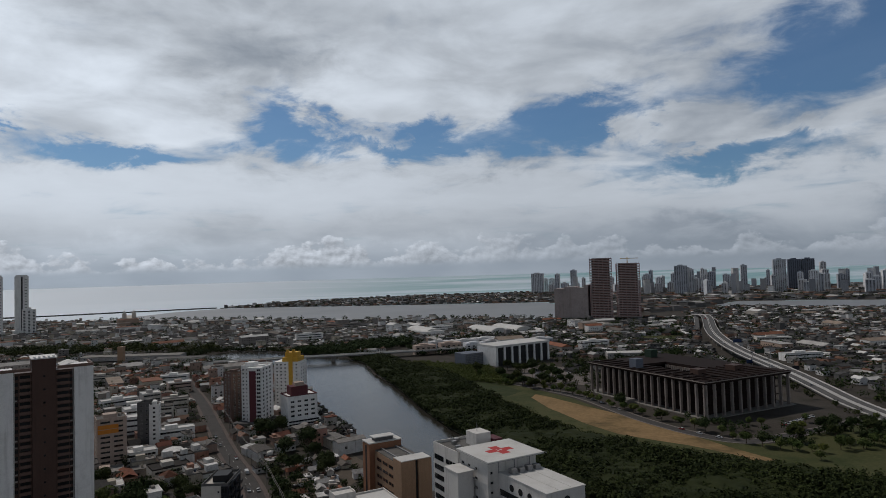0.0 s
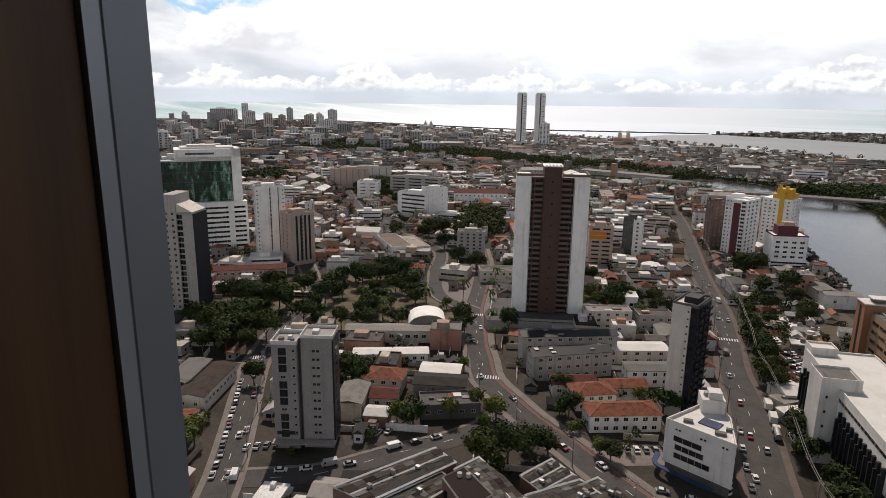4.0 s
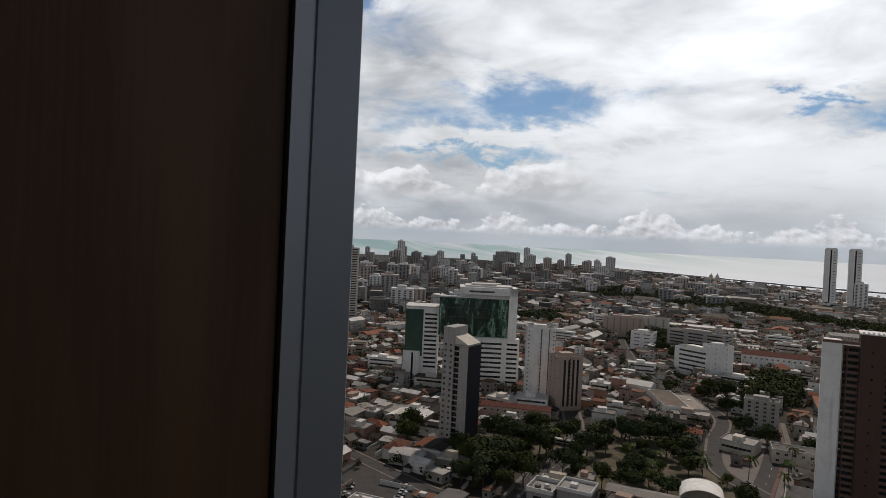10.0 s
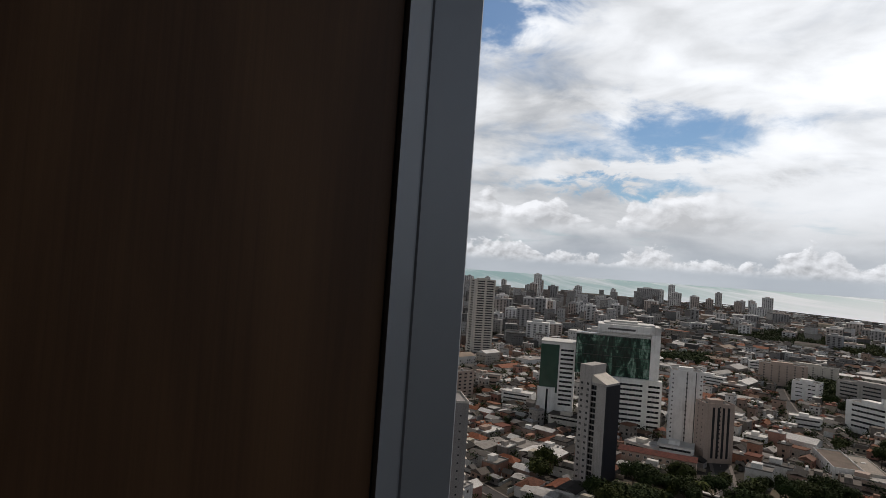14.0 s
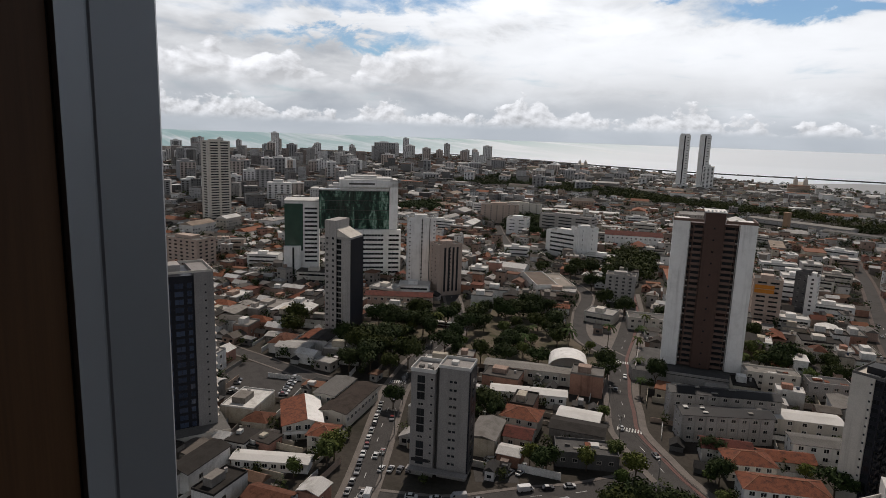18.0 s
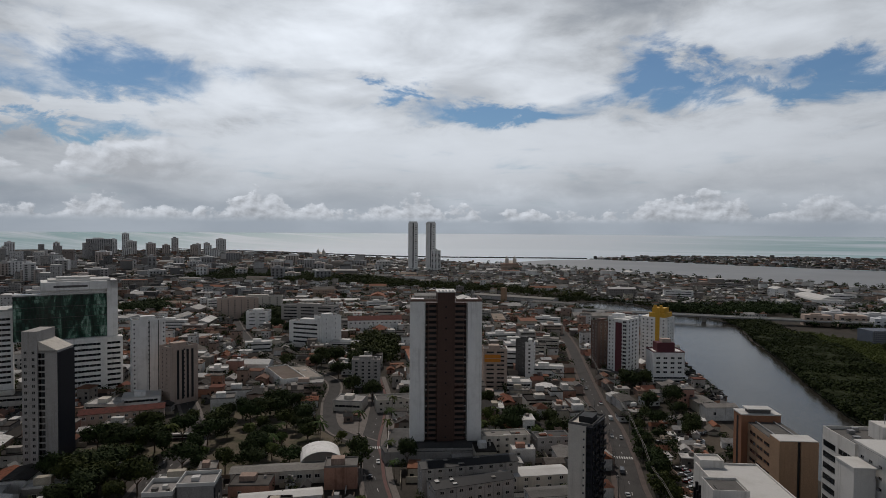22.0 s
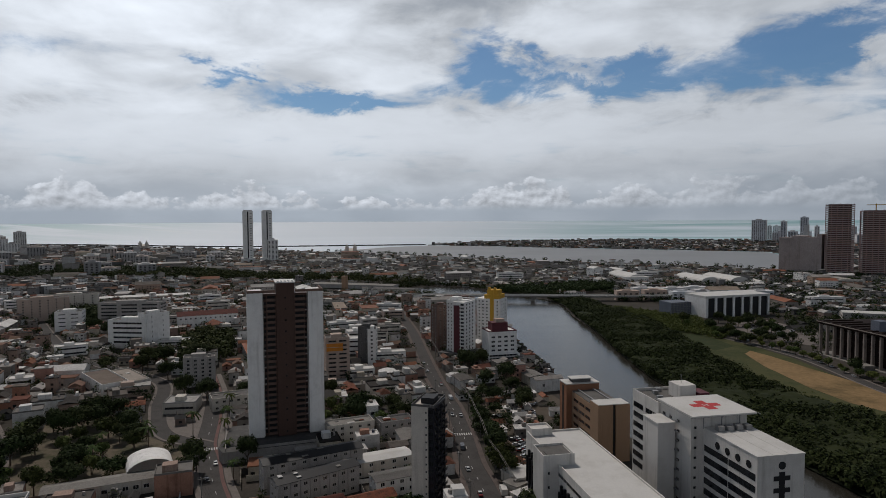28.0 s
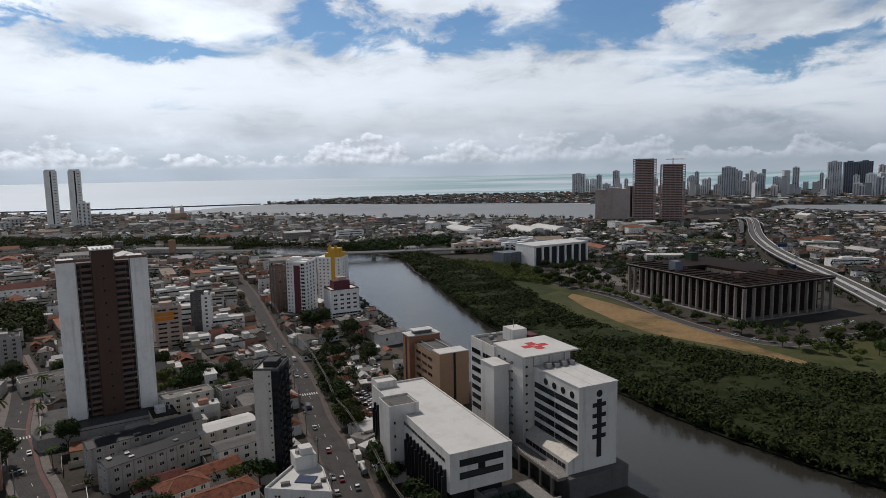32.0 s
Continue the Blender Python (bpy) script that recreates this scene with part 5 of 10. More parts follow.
def brown_tower():
    m, W = placed((-182.7, 254.7), (-153.7, 276.0))
    D, Z0, Z1, n = 17.0, 6.0, 76.3, 25
    dz = (Z1 - 2.0 - Z0) / n
    claim(m, W, D, 13)
    b = thing("apartment_tower", None, "", m, "tall brown-tiled apartment tower with two white blank wings", "apartment tower")
    part("podium", Geo().prism([(-12, -14), (W + 2, -14), (W + 9, 4), (W + 6, D + 6), (-8, D + 6), (-14, -6)], 0, Z0 - 0.5, 0, 1).box(2, W - 2, -13, -12.6, Z0 - 0.5, Z0 + 0.6).box(-11, -10.6, -12, D, Z0 - 0.5, Z0 + 0.6), "grey darkroof", b)
    part("ramp", Geo().box(W - 8, W + 6, -18, -14.1, 0, 3.2, 0, 1), "grey darkroof", b)
    part("wing", Geo().box(0, 7.2, -0.6, D, Z0, Z1), "white", b, "blank white side wing")
    part("wing", Geo().box(W - 7.2, W, -0.6, D, Z0, Z1), "white", b, "blank white side wing")
    body = part("body", Geo().box(7.2, W - 7.2, 1.6, D, Z0, Z1 - 0.8), "brown", b)
    part("core", Geo().box(13.6, 22.2, -0.9, D - 4, Z0, Z1 + 4.6), "brown", b, "projecting brown stair core")
    cap = Geo().box(13.2, 22.6, -1.2, D - 3.6, Z1 + 4.6, Z1 + 5.1)
    part("cap", cap, "white", b)
    for i in range(5):
        part("roof_bar", Geo().box(14.2 + i * 1.7, 14.9 + i * 1.7, -0.6, 3.5, Z1 + 5.1, Z1 + 5.7), "white", b)
    for x0, x1, y0, y1 in ((0, 13.2, -0.9, -0.2), (22.6, W, -0.9, -0.2), (0, 0.5, -0.2, D), (W - 0.5, W, -0.2, D)):
        part("parapet", Geo().box(x0, x1, y0, y1, Z1, Z1 + 1.2), "brownlt", b)
    for x in (7.5, W - 7.5):
        part("drain_pipe", Geo().tube((x, 1.4, Z0), (x, 1.4, Z1), 0.16, 6), "whiteroof", b, "pale drain pipe")
    par = Geo().box(0, 4.4, -1.2, 0.0, 0, 0.18).box(0, 4.4, -1.2, -1.05, 0.18, 1.0).mesh("balcony", ["brownlt"])
    par2 = Geo().box(0, 5.0, -1.2, 0.0, 0, 0.18).box(0, 5.0, -1.2, -1.05, 0.18, 1.0).mesh("balcony", ["brownlt"])
    ac = Geo().box(-0.4, 0.4, -0.45, 0.0, 0, 0.5).mesh("air_conditioner", ["grey"])
    rnd = random.Random(2)
    for i in range(n):
        z = Z0 + 0.6 + i * dz
        part("balcony", par, "", b, m=pose(9.1, 1.6, z))
        part("balcony", par2, "", b, m=pose(22.3, 1.6, z))
        window(b, 0, W, D, 11.3, z + 1.65, 3.6, 1.3, "band", frame_mat="brownlt").matrix_basis.translation.y = 1.6
        window(b, 0, W, D, 24.8, z + 1.65, 4.2, 1.3, "band", frame_mat="brownlt").matrix_basis.translation.y = 1.6
        for x in (8.15, W - 8.2):
            window(b, 0, W, D, x, z + 1.5, 1.3, 1.5, frame_mat="brown").matrix_basis.translation.y = 1.6
        for x in (8.15, W - 8.2):
            if rnd.random() < 0.45:
                part("air_conditioner", ac, "", b, m=pose(x, 1.55, z + 0.1))
        if i % 2 == 0:
            window(b, 0, W, D, 17.9, z + 1.5, 0.8, 0.8, frame_mat="brown").matrix_basis.translation.y = -0.9
            window(b, 1, W, D, 5, z + 1.5, 1.4, 1.1, frame_mat="white")


brown_tower()


def slab_block(fl, fr, D, H, floors, wall="grey", roof="darkroof", label="", cols=8, name="apartment_block", seed=1):
    """A long low block with shallow monopitch roof sheets and rows of windows."""
    m, W = placed(fl, fr)
    claim(m, W, D, 2)
    b = thing(name, None, "", m, label, "apartment block")
    part("wall", Geo().box(0, W, 0, D, 0, H), wall, b)
    g = Geo().gable(0, W, 0, D, H, 1.3, 0.5)
    rnd = random.Random(seed)
    part("roof", g, roof, b)
    for i in range(6):
        x, y = rnd.uniform(1, W - 3), rnd.uniform(0.5, D - 3)
        zz = H + 0.2 + 1.3 * (1 - abs(y + 1 - D / 2) / (D / 2))
        part("roof_sheet", Geo().box(0, rnd.uniform(1.2, 3), 0, rnd.uniform(1, 2.2), 0, 0.18), rnd.choice(["whiteroof", "greyroof", "concrete"]), b, m=pose(x, y, zz))
    dz = H / floors
    spread(b, 0, W, D, 1, W - 1, cols, dz * 0.55, dz, floors, 1.5, 1.2, frame_mat="offwhite")
    spread(b, 2, W, D, 1, D - 1, 2, dz * 0.55, dz, floors, 1.2, 1.1, frame_mat="offwhite")
    for i in range(cols):
        x = 1 + (W - 2) * i / cols
        part("pilaster", Geo().box(x - 0.12, x + 0.12, -0.35, 0, 0, H), wall, b)
    return b


slab_block((-147, 214), (-118, 245), 9, 12.3, 4, "grey", "black", "old grey four-storey apartment block with dark sheet roof", 9, seed=3)
slab_block((-133, 202.5), (-112.5, 230), 9, 10.8, 3, "grey", "black", "weathered grey three-storey apartment block with stained walls", 8, seed=4)


def grey_slab():
    m, W = placed((-166.1, 102.6), (-151.6, 115.0))
    D, H, n = 9.5, 37.5, 11
    claim(m, W, D, 3)
    b = thing("apartment_tower", None, "", m, "slim grey apartment block with small windows and white roof rim", "apartment tower")
    part("wall", Geo().box(0, 8.0, -1.0, D, 0, H - 1.2), "midgrey", b)
    part("wall", Geo().box(9.2, W, 0, D, 0, H + 0.8), "midgrey", b)
    part("recess", Geo().box(8.0, 9.2, 1.6, D, 0, H), "darkgrey", b)
    part("side_wall", Geo().box(W, W + 0.5, 0.4, D - 0.4, 2.5, H), "navy", b, "dark blue tiled end wall")
    part("parapet", parapet(Geo(), -0.2, 8.2, -1.2, D, H - 1.2, 1.3), "whiteroof", b)
    part("parapet", parapet(Geo(), 9.0, W + 0.4, -0.2, D, H + 0.8, 1.0), "whiteroof", b)
    for i, (x, y, s) in enumerate([(1.5, 2, 1.6), (4, 4, 1.3), (5.6, 1.5, 1.0), (12, 4, 2.2)]):
        part("roof_unit", Geo().box(0, s, 0, s, 0, 1.0), "whiteroof" if i % 2 else "greyroof", b, m=pose(x, y, H - 1.2 if x < 8 else H + 0.8))
    for r in range(n):
        z = 5.4 + r * 2.85
        if z > H - 2.5:
            break
        for x in (13.2, 14.6):
            window(b, 0, W, D, x, z, 1.0, 0.8, frame_mat="midgrey")
        window(b, 0, W, D, 7.0, z + 0.3, 0.8, 0.7, frame_mat="grey").matrix_basis.translation.y = -1.0
        if r % 4 != 3:
            window(b, 0, W, D, 3.4, z, 2.4, 2.3, frame_mat="black").matrix_basis.translation.y = -1.0
        else:
            window(b, 0, W, D, 3.4, z, 1.6, 0.8, frame_mat="grey").matrix_basis.translation.y = -1.0
        window(b, 1, W, D, 4.5, z, 2.6, 1.6, frame_mat="navy").matrix_basis.translation.x = W + 0.5
    part("canopy", Geo().box(-0.5, W + 1, -4, -1.0, 3.0, 3.4), "midgrey", b)
    part("band", Geo().box(0.6, 7.4, -1.06, -0.9, 5.0, 6.2), "black", b)


grey_slab()


def dark_tower():
    m = at(-82.8, 213.0, 2)
    W, D, H, n = 8.6, 15.5, 43.0, 14
    claim(m, W, D, 3)
    b = thing("apartment_tower", None, "", m, "slim tower with grey blank wall and dark blue balcony front", "apartment tower")
    part("wall", Geo().box(0, 6.3, 0, D, 0, H), "offwhite", b)
    part("wall", Geo().box(6.3, W, 0.8, D, 0, H - 0.5), "navy", b)
    part("parapet", parapet(Geo(), 0, W, 0, D, H, 0.8), "darkgrey", b)
    part("roof_room", Geo().box(2.5, 7.5, 4, 10, H, H + 2.2), "black", b)
    bal = Geo().box(0, 1.1, 0, 3.4, 0, 0.2).box(0.95, 1.1, 0, 3.4, 0.2, 1.0).box(0, 1.1, 0, 0.14, 0.2, 1.0).mesh("balcony", ["navy"])
    for r in range(n):
        z = 4 + r * 2.75
        for y in (1.5, 6.2, 10.9):
            part("balcony", bal, "", b, m=pose(W, y, z))
            window(b, 1, W, D, y + 1.7, z + 1.3, 2.8, 1.9, frame_mat="navy")
        window(b, 0, W, D, 7.4, z + 1.3, 1.6, 1.5, frame_mat="navy").matrix_basis.translation.y = 0.8
        window(b, 0, W, D, 5.7, z + 1.2, 0.5, 0.6, frame_mat="grey")


dark_tower()


def white_wedge():
    poly = [(-67.4, 177.3), (-46.1, 175.8), (-52.9, 191.4), (-61.6, 201.2)]
    b = thing("office_building", None, "", None, "white wedge-shaped office building with three slot windows and blue entrance awning", "office building")
    cx, cy = -57, 186
    TAKEN.append((cx, cy, 17))
    part("wall", Geo().prism(poly, 3.4, 17.0, 0, 1), "hospwhite whiteroof", b)
    part("ground_floor", Geo().prism([(cx + (x - cx) * 0.93, cy + (y - cy) * 0.93) for x, y in poly], 0, 3.4), "darkgrey", b)
    g = Geo()
    for i in range(4):
        (x0, y0), (x1, y1) = poly[i], poly[(i + 1) % 4]
        l = math.hypot(x1 - x0, y1 - y0)
        nx, ny = -(y1 - y0) / l * 0.3, (x1 - x0) / l * 0.3
        g.prism([(x0, y0), (x1, y1), (x1 + nx, y1 + ny), (x0 + nx, y0 + ny)], 17.004, 17.9)
    part("parapet", g, "hospwhite", b)
    part("roof_room", Geo().box(-4, 3, -3, 4, 17.0, 21.5, 0, 1), "hospwhite whiteroof", b, m=at(-59.5, 194.5, 30))
    part("roof_room", Geo().box(-2, 2, -2, 2, 21.5, 23.6, 0, 1), "hospwhite whiteroof", b, m=at(-59.5, 194.5, 30))
    part("roof_tank", Geo().cyl(0, 0, 21.5, 22.7, 0.7, n=12), "grey", b, m=at(-61.8, 193.5))
    part("roof_light", Geo().box(-3, 3, -2.2, 2.2, 17.0, 17.35), "blueglass", b, m=at(-56.5, 184.5, -4), label="pale blue roof sheet")
    for x, y, s in ((-52, 180, 1.6), (-50.5, 184, 1.2), (-62, 181, 1.4)):
        part("roof_unit", Geo().box(-s, s, -s / 2, s / 2, 17.0, 17.9), "greyroof", b, m=at(x, y, 20))
    f = at(-67.4, 177.3, -4.0)
    for z, x, w in ((12.4, 7.3, 8.6), (9.7, 8.0, 8.8), (6.9, 9.0, 11.0)):
        key = window_mesh(w, 1.7, "band")
        part("window", WINDOWS[key].mesh("window", ["glass", "grey"]), "", b, m=f @ pose(x, -0.02, z))
    for x in (3.6, 4.7, 11.3, 12.4, 17.8, 18.9):
        part("window", WINDOWS[window_mesh(0.6, 0.55)].mesh("window", ["glass", "grey"]), "", b, m=f @ pose(x, -0.02, 15.4))
    s = at(-46.1, 175.8, 113.6)
    for z in (5.5, 9, 12.5):
        part("window", WINDOWS[window_mesh(9, 1.5, "band")].mesh("window", ["glass", "grey"]), "", b, m=s @ pose(9, -0.02, z))
    aw = Geo()
    line = smooth_line([(-70.5, 181), (-68.5, 174.5), (-60, 173), (-50, 172.2)], 2)
    ribbon(aw, line, -0.6, 1.0, 2.9, 3.3)
    part("awning", aw, "blue", b, "curved blue entrance awning")


white_wedge()


def hospital_long():
    m = at(-11.2, 184.0, 29)
    W, D, H = 22.3, 72.0, 26.0
    claim(m, W, D, 3)
    b = thing("hospital_wing", None, "", m, "long white hospital wing with white flat roof and black vertical fins", "hospital building")
    part("upper_box", Geo().box(0, W, 0, D, 13.0, H - 1.0), "hospwhite", b)
    part("lower_box", Geo().box(2.5, W - 1.5, 4.0, D, 3.5, 12.99), "black", b)
    # dark grey base paints in the shade under the overhang
    part("base", Geo().box(1.5, W - 1, 1.0, D, 0, 3.49), "darkgrey", b)
    part("roof", Geo().box(0.4, W - 0.4, 0.4, D - 0.4, H - 0.999, H - 0.55), "whiteroof", b, "white membrane flat roof")
    part("parapet", parapet(Geo(), 0, W, 0, D, H - 0.999, 1.1, 0.4), "hospwhite", b)
    # end wall: two ribbon windows tied by a dark panel
    for z in (22.4, 18.2):
        window(b, 0, W, D, W / 2, z, 15.5, 2.1, "band", frame_mat="black")
    part("panel", Geo().box(W / 2 - 1.3, W / 2 + 1.3, -0.05, 0.05, 19.3, 21.3), "glass", b)
    # street side: ribbon window under the roof and black fins
    for k in range(5):
        s = 3.5 + k * 8.2 if k < 3 else 9 + k * 11.0
        w = window(b, 2, W, D, D - (3.5 + 7.4 * k + 3.5), 22.6, 7.0, 1.1, "band", frame_mat="grey")
    fin = Geo().box(-0.9, 0, -0.45, 0.45, 0, 15.5).box(-1.6, -0.9, -0.3, 0.3, 3, 13.5).mesh("fin", ["black"])
    for y in [3 + 3.1 * i for i in range(11)] + [53 + 3.1 * i for i in range(6)]:
        part("fin", fin, "", b, m=pose(0, y, 4.5))
    for y in [4.5 + 3.1 * i for i in range(10)] + [54.5 + 3.1 * i for i in range(5)]:
        for z in (6.5, 10.0, 13.8, 17.6):
            window(b, 2, W, D, D - y, z, 1.7, 2.2, frame_mat="black")
    # stair tower on the street side
    st = part("stair_tower", Geo().box(-5.5, 6.0, 38, 49, 0, 28.6), "hospwhite", b)
    part("roof_well", Geo().box(-4.9, 5.4, 38.6, 48.4, 28.6, 28.7).box(-3.5, 4.5, 39.5, 43.5, 28.7, 29.0, 0), "greyroof", b)
    part("parapet", parapet(Geo(), -5.5, 6.0, 38, 49, 28.601, 0.8, 0.3), "hospwhite", b)
    part("canopy", Geo().box(-9, -5.5, 37, 50, 3.4, 4.0), "hospwhite", b)
    part("stair_tower", Geo().box(0.5, 9.0, D - 4, D + 3, 0, 27.6), "hospwhite", b)
    part("parapet", parapet(Geo(), 0.5, 9.0, D - 4, D + 3, 27.601, 0.7, 0.3), "hospwhite", b)
    for z in (8, 13, 18, 23):
        window(b, 0, W, D, -3.5, z, 0.6, 0.9, frame_mat="grey").matrix_basis.translation.y = 38
    # plinth coloured dark for the shaded void below the end wall
    part("plinth", Geo().box(2, W - 2, -4.5, 0.9, 0, 4.2).box(2, W - 2, -4.7, -4.4, 2.0, 2.4), "darkgrey", b)


hospital_long()


def disc(r, th=0.12, n=20):
    g = Geo()
    k = [(r * math.cos(2 * math.pi * i / n), r * math.sin(2 * math.pi * i / n)) for i in range(n)]
    g.v += [(x, 0.05, z) for x, z in k] + [(x, -th, z) for x, z in k]
    g.f += [tuple(range(n)), tuple(range(2 * n - 1, n - 1, -1))]
    g.m += [0, 0]
    for i in range(n):
        j = (i + 1) % n
        g.f.append((i, n + i, n + j, j))
        g.m.append(0)
    return g


def hospital_tower():
    m = at(31.9, 210.0, 29)
    W, D, H = 16.5, 28.0, 38.2
    claim(m, 24, 68, 3)
    b = thing("hospital_tower", None, "", m, "white hospital tower with rooftop helipad and dark ribbon windows", "hospital building")
    part("block", Geo().box(0, W, 0, D, 8.0, H), "hospwhite", b)
    part("block", Geo().box(-5.8, 18.5, 48, 68, 0, 40.5), "hospwhite", b)
    part("column_block", Geo().box(-4.8, 17.0, D + 0.01, 47.99, 0, 42.2), "hospwhite", b)
    part("lift_tower", Geo().box(-12.5, -5.81, 36.5, 46.5, 0, 37.5), "hospwhite", b)
    part("roof", Geo().box(-12.8, -5.6, 36.2, 46.8, 37.501, 37.9), "whiteroof", b)
    part("roof", Geo().box(-0.2, W + 0.2, -0.2, D, H + 0.001, H + 0.25), "whiteroof", b, "white sheet metal roof")
    for i in (2, 4):
        part("roof_seam", Geo().box(W * i / 6 - 0.05, W * i / 6 + 0.05, 0, D - 1, H + 0.251, H + 0.36), "whiteroof", b)
    part("roof", Geo().box(-5.4, 18.1, 48.4, 67.6, 40.501, 40.6), "greyroof", b)
    part("parapet", parapet(Geo(), -5.8, 18.5, 48, 68, 40.501, 1.2, 0.35), "hospwhite", b)
    part("roof_room", Geo().box(6, 13, 53, 61, 40.6, 46.0), "hospwhite", b)
    part("roof_room", Geo().box(13.2, 17.5, 51, 58, 40.6, 43.2), "maroon", b, "dark red roof machine room")
    for x, y in ((-2, 55), (0, 62), (3, 65), (12, 64)):
        part("roof_unit", Geo().box(x, x + 2.2, y, y + 1.6, 40.6, 41.9), "steel", b)
    # helipad
    hp = part("helipad", Geo().box(-6, 19, 25.5, 48.6, 42.6, 43.2), "whiteroof", b, "white helipad deck with a red cross")
    c = at(6.5, 37, 0)
    part("red_cross", Geo().box(-5.6, 5.6, -1.7, 1.7, 43.2, 43.212), "red", hp, m=c)
    part("red_cross", Geo().box(-1.9, 1.9, -5.2, 5.2, 43.2, 43.216), "red", hp, m=c)
    part("mark", Geo().box(-1.0, -0.55, -1.0, 1.0, 43.2, 43.222).box(0.55, 1.0, -1.0, 1.0, 43.2, 43.222).box(-0.55, 0.55, -0.22, 0.22, 43.2, 43.222), "whiteroof", hp, m=c)
    rail = Geo()
    for (x0, y0), (x1, y1) in (((-6.8, 24.7), (19.8, 24.7)), ((19.8, 24.7), (19.8, 49.4)), ((19.8, 49.4), (-6.8, 49.4)), ((-6.8, 49.4), (-6.8, 24.7))):
        rail.tube((x0, y0, 42.9), (x1, y1, 42.9), 0.07)
        for i in range(9):
            t = i / 8
            x, y = x0 + (x1 - x0) * t, y0 + (y1 - y0) * t
            rail.tube((x, y, 42.9), (x * 0.95 + 0.3, y * 0.96 + 1.48, 42.7), 0.05)
    part("safety_net_frame", rail, "steel", hp)
    for x in (-1, 6, 13):
        part("strut", Geo().tube((x, 26.5, 38.4), (x, 26.5, 42.6), 0.22), "steel", b)
    for x, s in ((2, 1.8), (5.5, 1.5), (9, 1.8), (12.5, 1.6)):
        part("roof_unit", Geo().box(x, x + 2.2, 22, 24.5, H + 0.26, H + 0.26 + s), "steel", b)
    # long side: four round windows above five ribbons
    rd = disc(1.25).mesh("round_window", ["glass"])
    for i in range(4):
        part("round_window", rd, "", b, m=pose(0, 4.0 + i * 5.3, 34.6, 0, 0, -90))
    for k, z in enumerate((31.4, 27.6, 23.8, 20.0, 16.2)):
        for s0 in (0.8, 14.2):
            window(b, 2, W, D, s0 + 6.4, z, 12.8, 2.0, "band", frame_mat="black")
    part("sloping_wall", Geo().prism([(0, 0), (0, D), (-4.5, D), (-4.5, 0)], 8.0, 12.5), "hospwhite", b)
    part("ledge", Geo().face([(-4.5, 0, 12.5), (0, 0, 14.5), (0, D, 14.5), (-4.5, D, 12.5)][::-1]).face([(-4.5, 0, 12.49), (0, 0, 12.49), (0, 0, 14.5)]), "offwhite", b, "sloping stained ledge")
    window(b, 2, W, D, D / 2, 10.4, D - 3, 1.8, "band", frame_mat="grey").matrix_basis.translation.x = -4.5
    # end wall: round window above a dark spine with four bars
    part("round_window", rd, "", b, m=pose(W * 0.52, 0, 35.0))
    spine = Geo().box(-1.0, 1.0, -0.14, 0.05, 12.0, 33.0).mesh("spine", ["black"])
    part("spine", spine, "", b, "dark vertical window strip", m=pose(W * 0.52, 0, 0))
    arm = Geo().box(-2.9, 2.9, -0.12, 0.04, -0.75, 0.75).mesh("spine_bar", ["black"])
    for z in (31.0, 27.2, 23.4, 19.6):
        part("spine_bar", arm, "", b, m=pose(W * 0.52, 0, z))
    # column block: rows of small windows
    for r in range(9):
        z = 10 + r * 3.55
        for s in (2.5, 7, 12):
            window(b, 2, 0, 48, s, z, 1.5, 0.8, frame_mat="grey").matrix_basis.translation.x = -4.8
        for x in (-3.2,):
            window(b, 0, W, D, x, z, 0.9, 0.8, frame_mat="grey").matrix_basis.translation.y = D
        part("air_conditioner", Geo().box(-0.5, 0, -0.5, 0.5, 0, 0.6), "steel", b, m=pose(-5.81, 35.6 if r % 2 else 35.0, z))
    # rear block: short ribbons
    for z in (36, 32, 28, 24, 20, 16, 12):
        window(b, 2, 0, 68, 4.6, z, 7.5, 1.9, "band", frame_mat="black").matrix_basis.translation.x = -5.8
        window(b, 2, 0, 68, 14.5, z, 8, 1.9, "band", frame_mat="grey").matrix_basis.translation.x = -5.8
    # podium and piers, coloured dark for the shade in the gap between buildings
    part("podium", Geo().box(-6, W + 3, -3, 30, 0, 7.99), "darkgrey", b)
    part("terrace", Geo().box(-9.5, -4.6, -1, 30, 7.2, 8.3), "concrete", b)
    rl = Geo()
    for i in range(16):
        rl.tube((-9.4, -1 + i * 2.05, 8.3), (-9.4, -1 + i * 2.05, 9.4), 0.05)
    rl.tube((-9.4, -1, 9.4), (-9.4, 30, 9.4), 0.06).tube((-9.4, -1, 8.9), (-9.4, 30, 8.9), 0.04)
    part("railing", rl, "whiteroof", b)
    for y in (2, 9, 16, 23):
        part("pier", Geo().box(-9.6, -8.9, y, y + 1.2, 0, 7.2), "darkgrey", b)
    part("mast", Geo().tube((9, 57, 46), (9, 57, 49.5), 0.12), "steel", b)


hospital_tower()


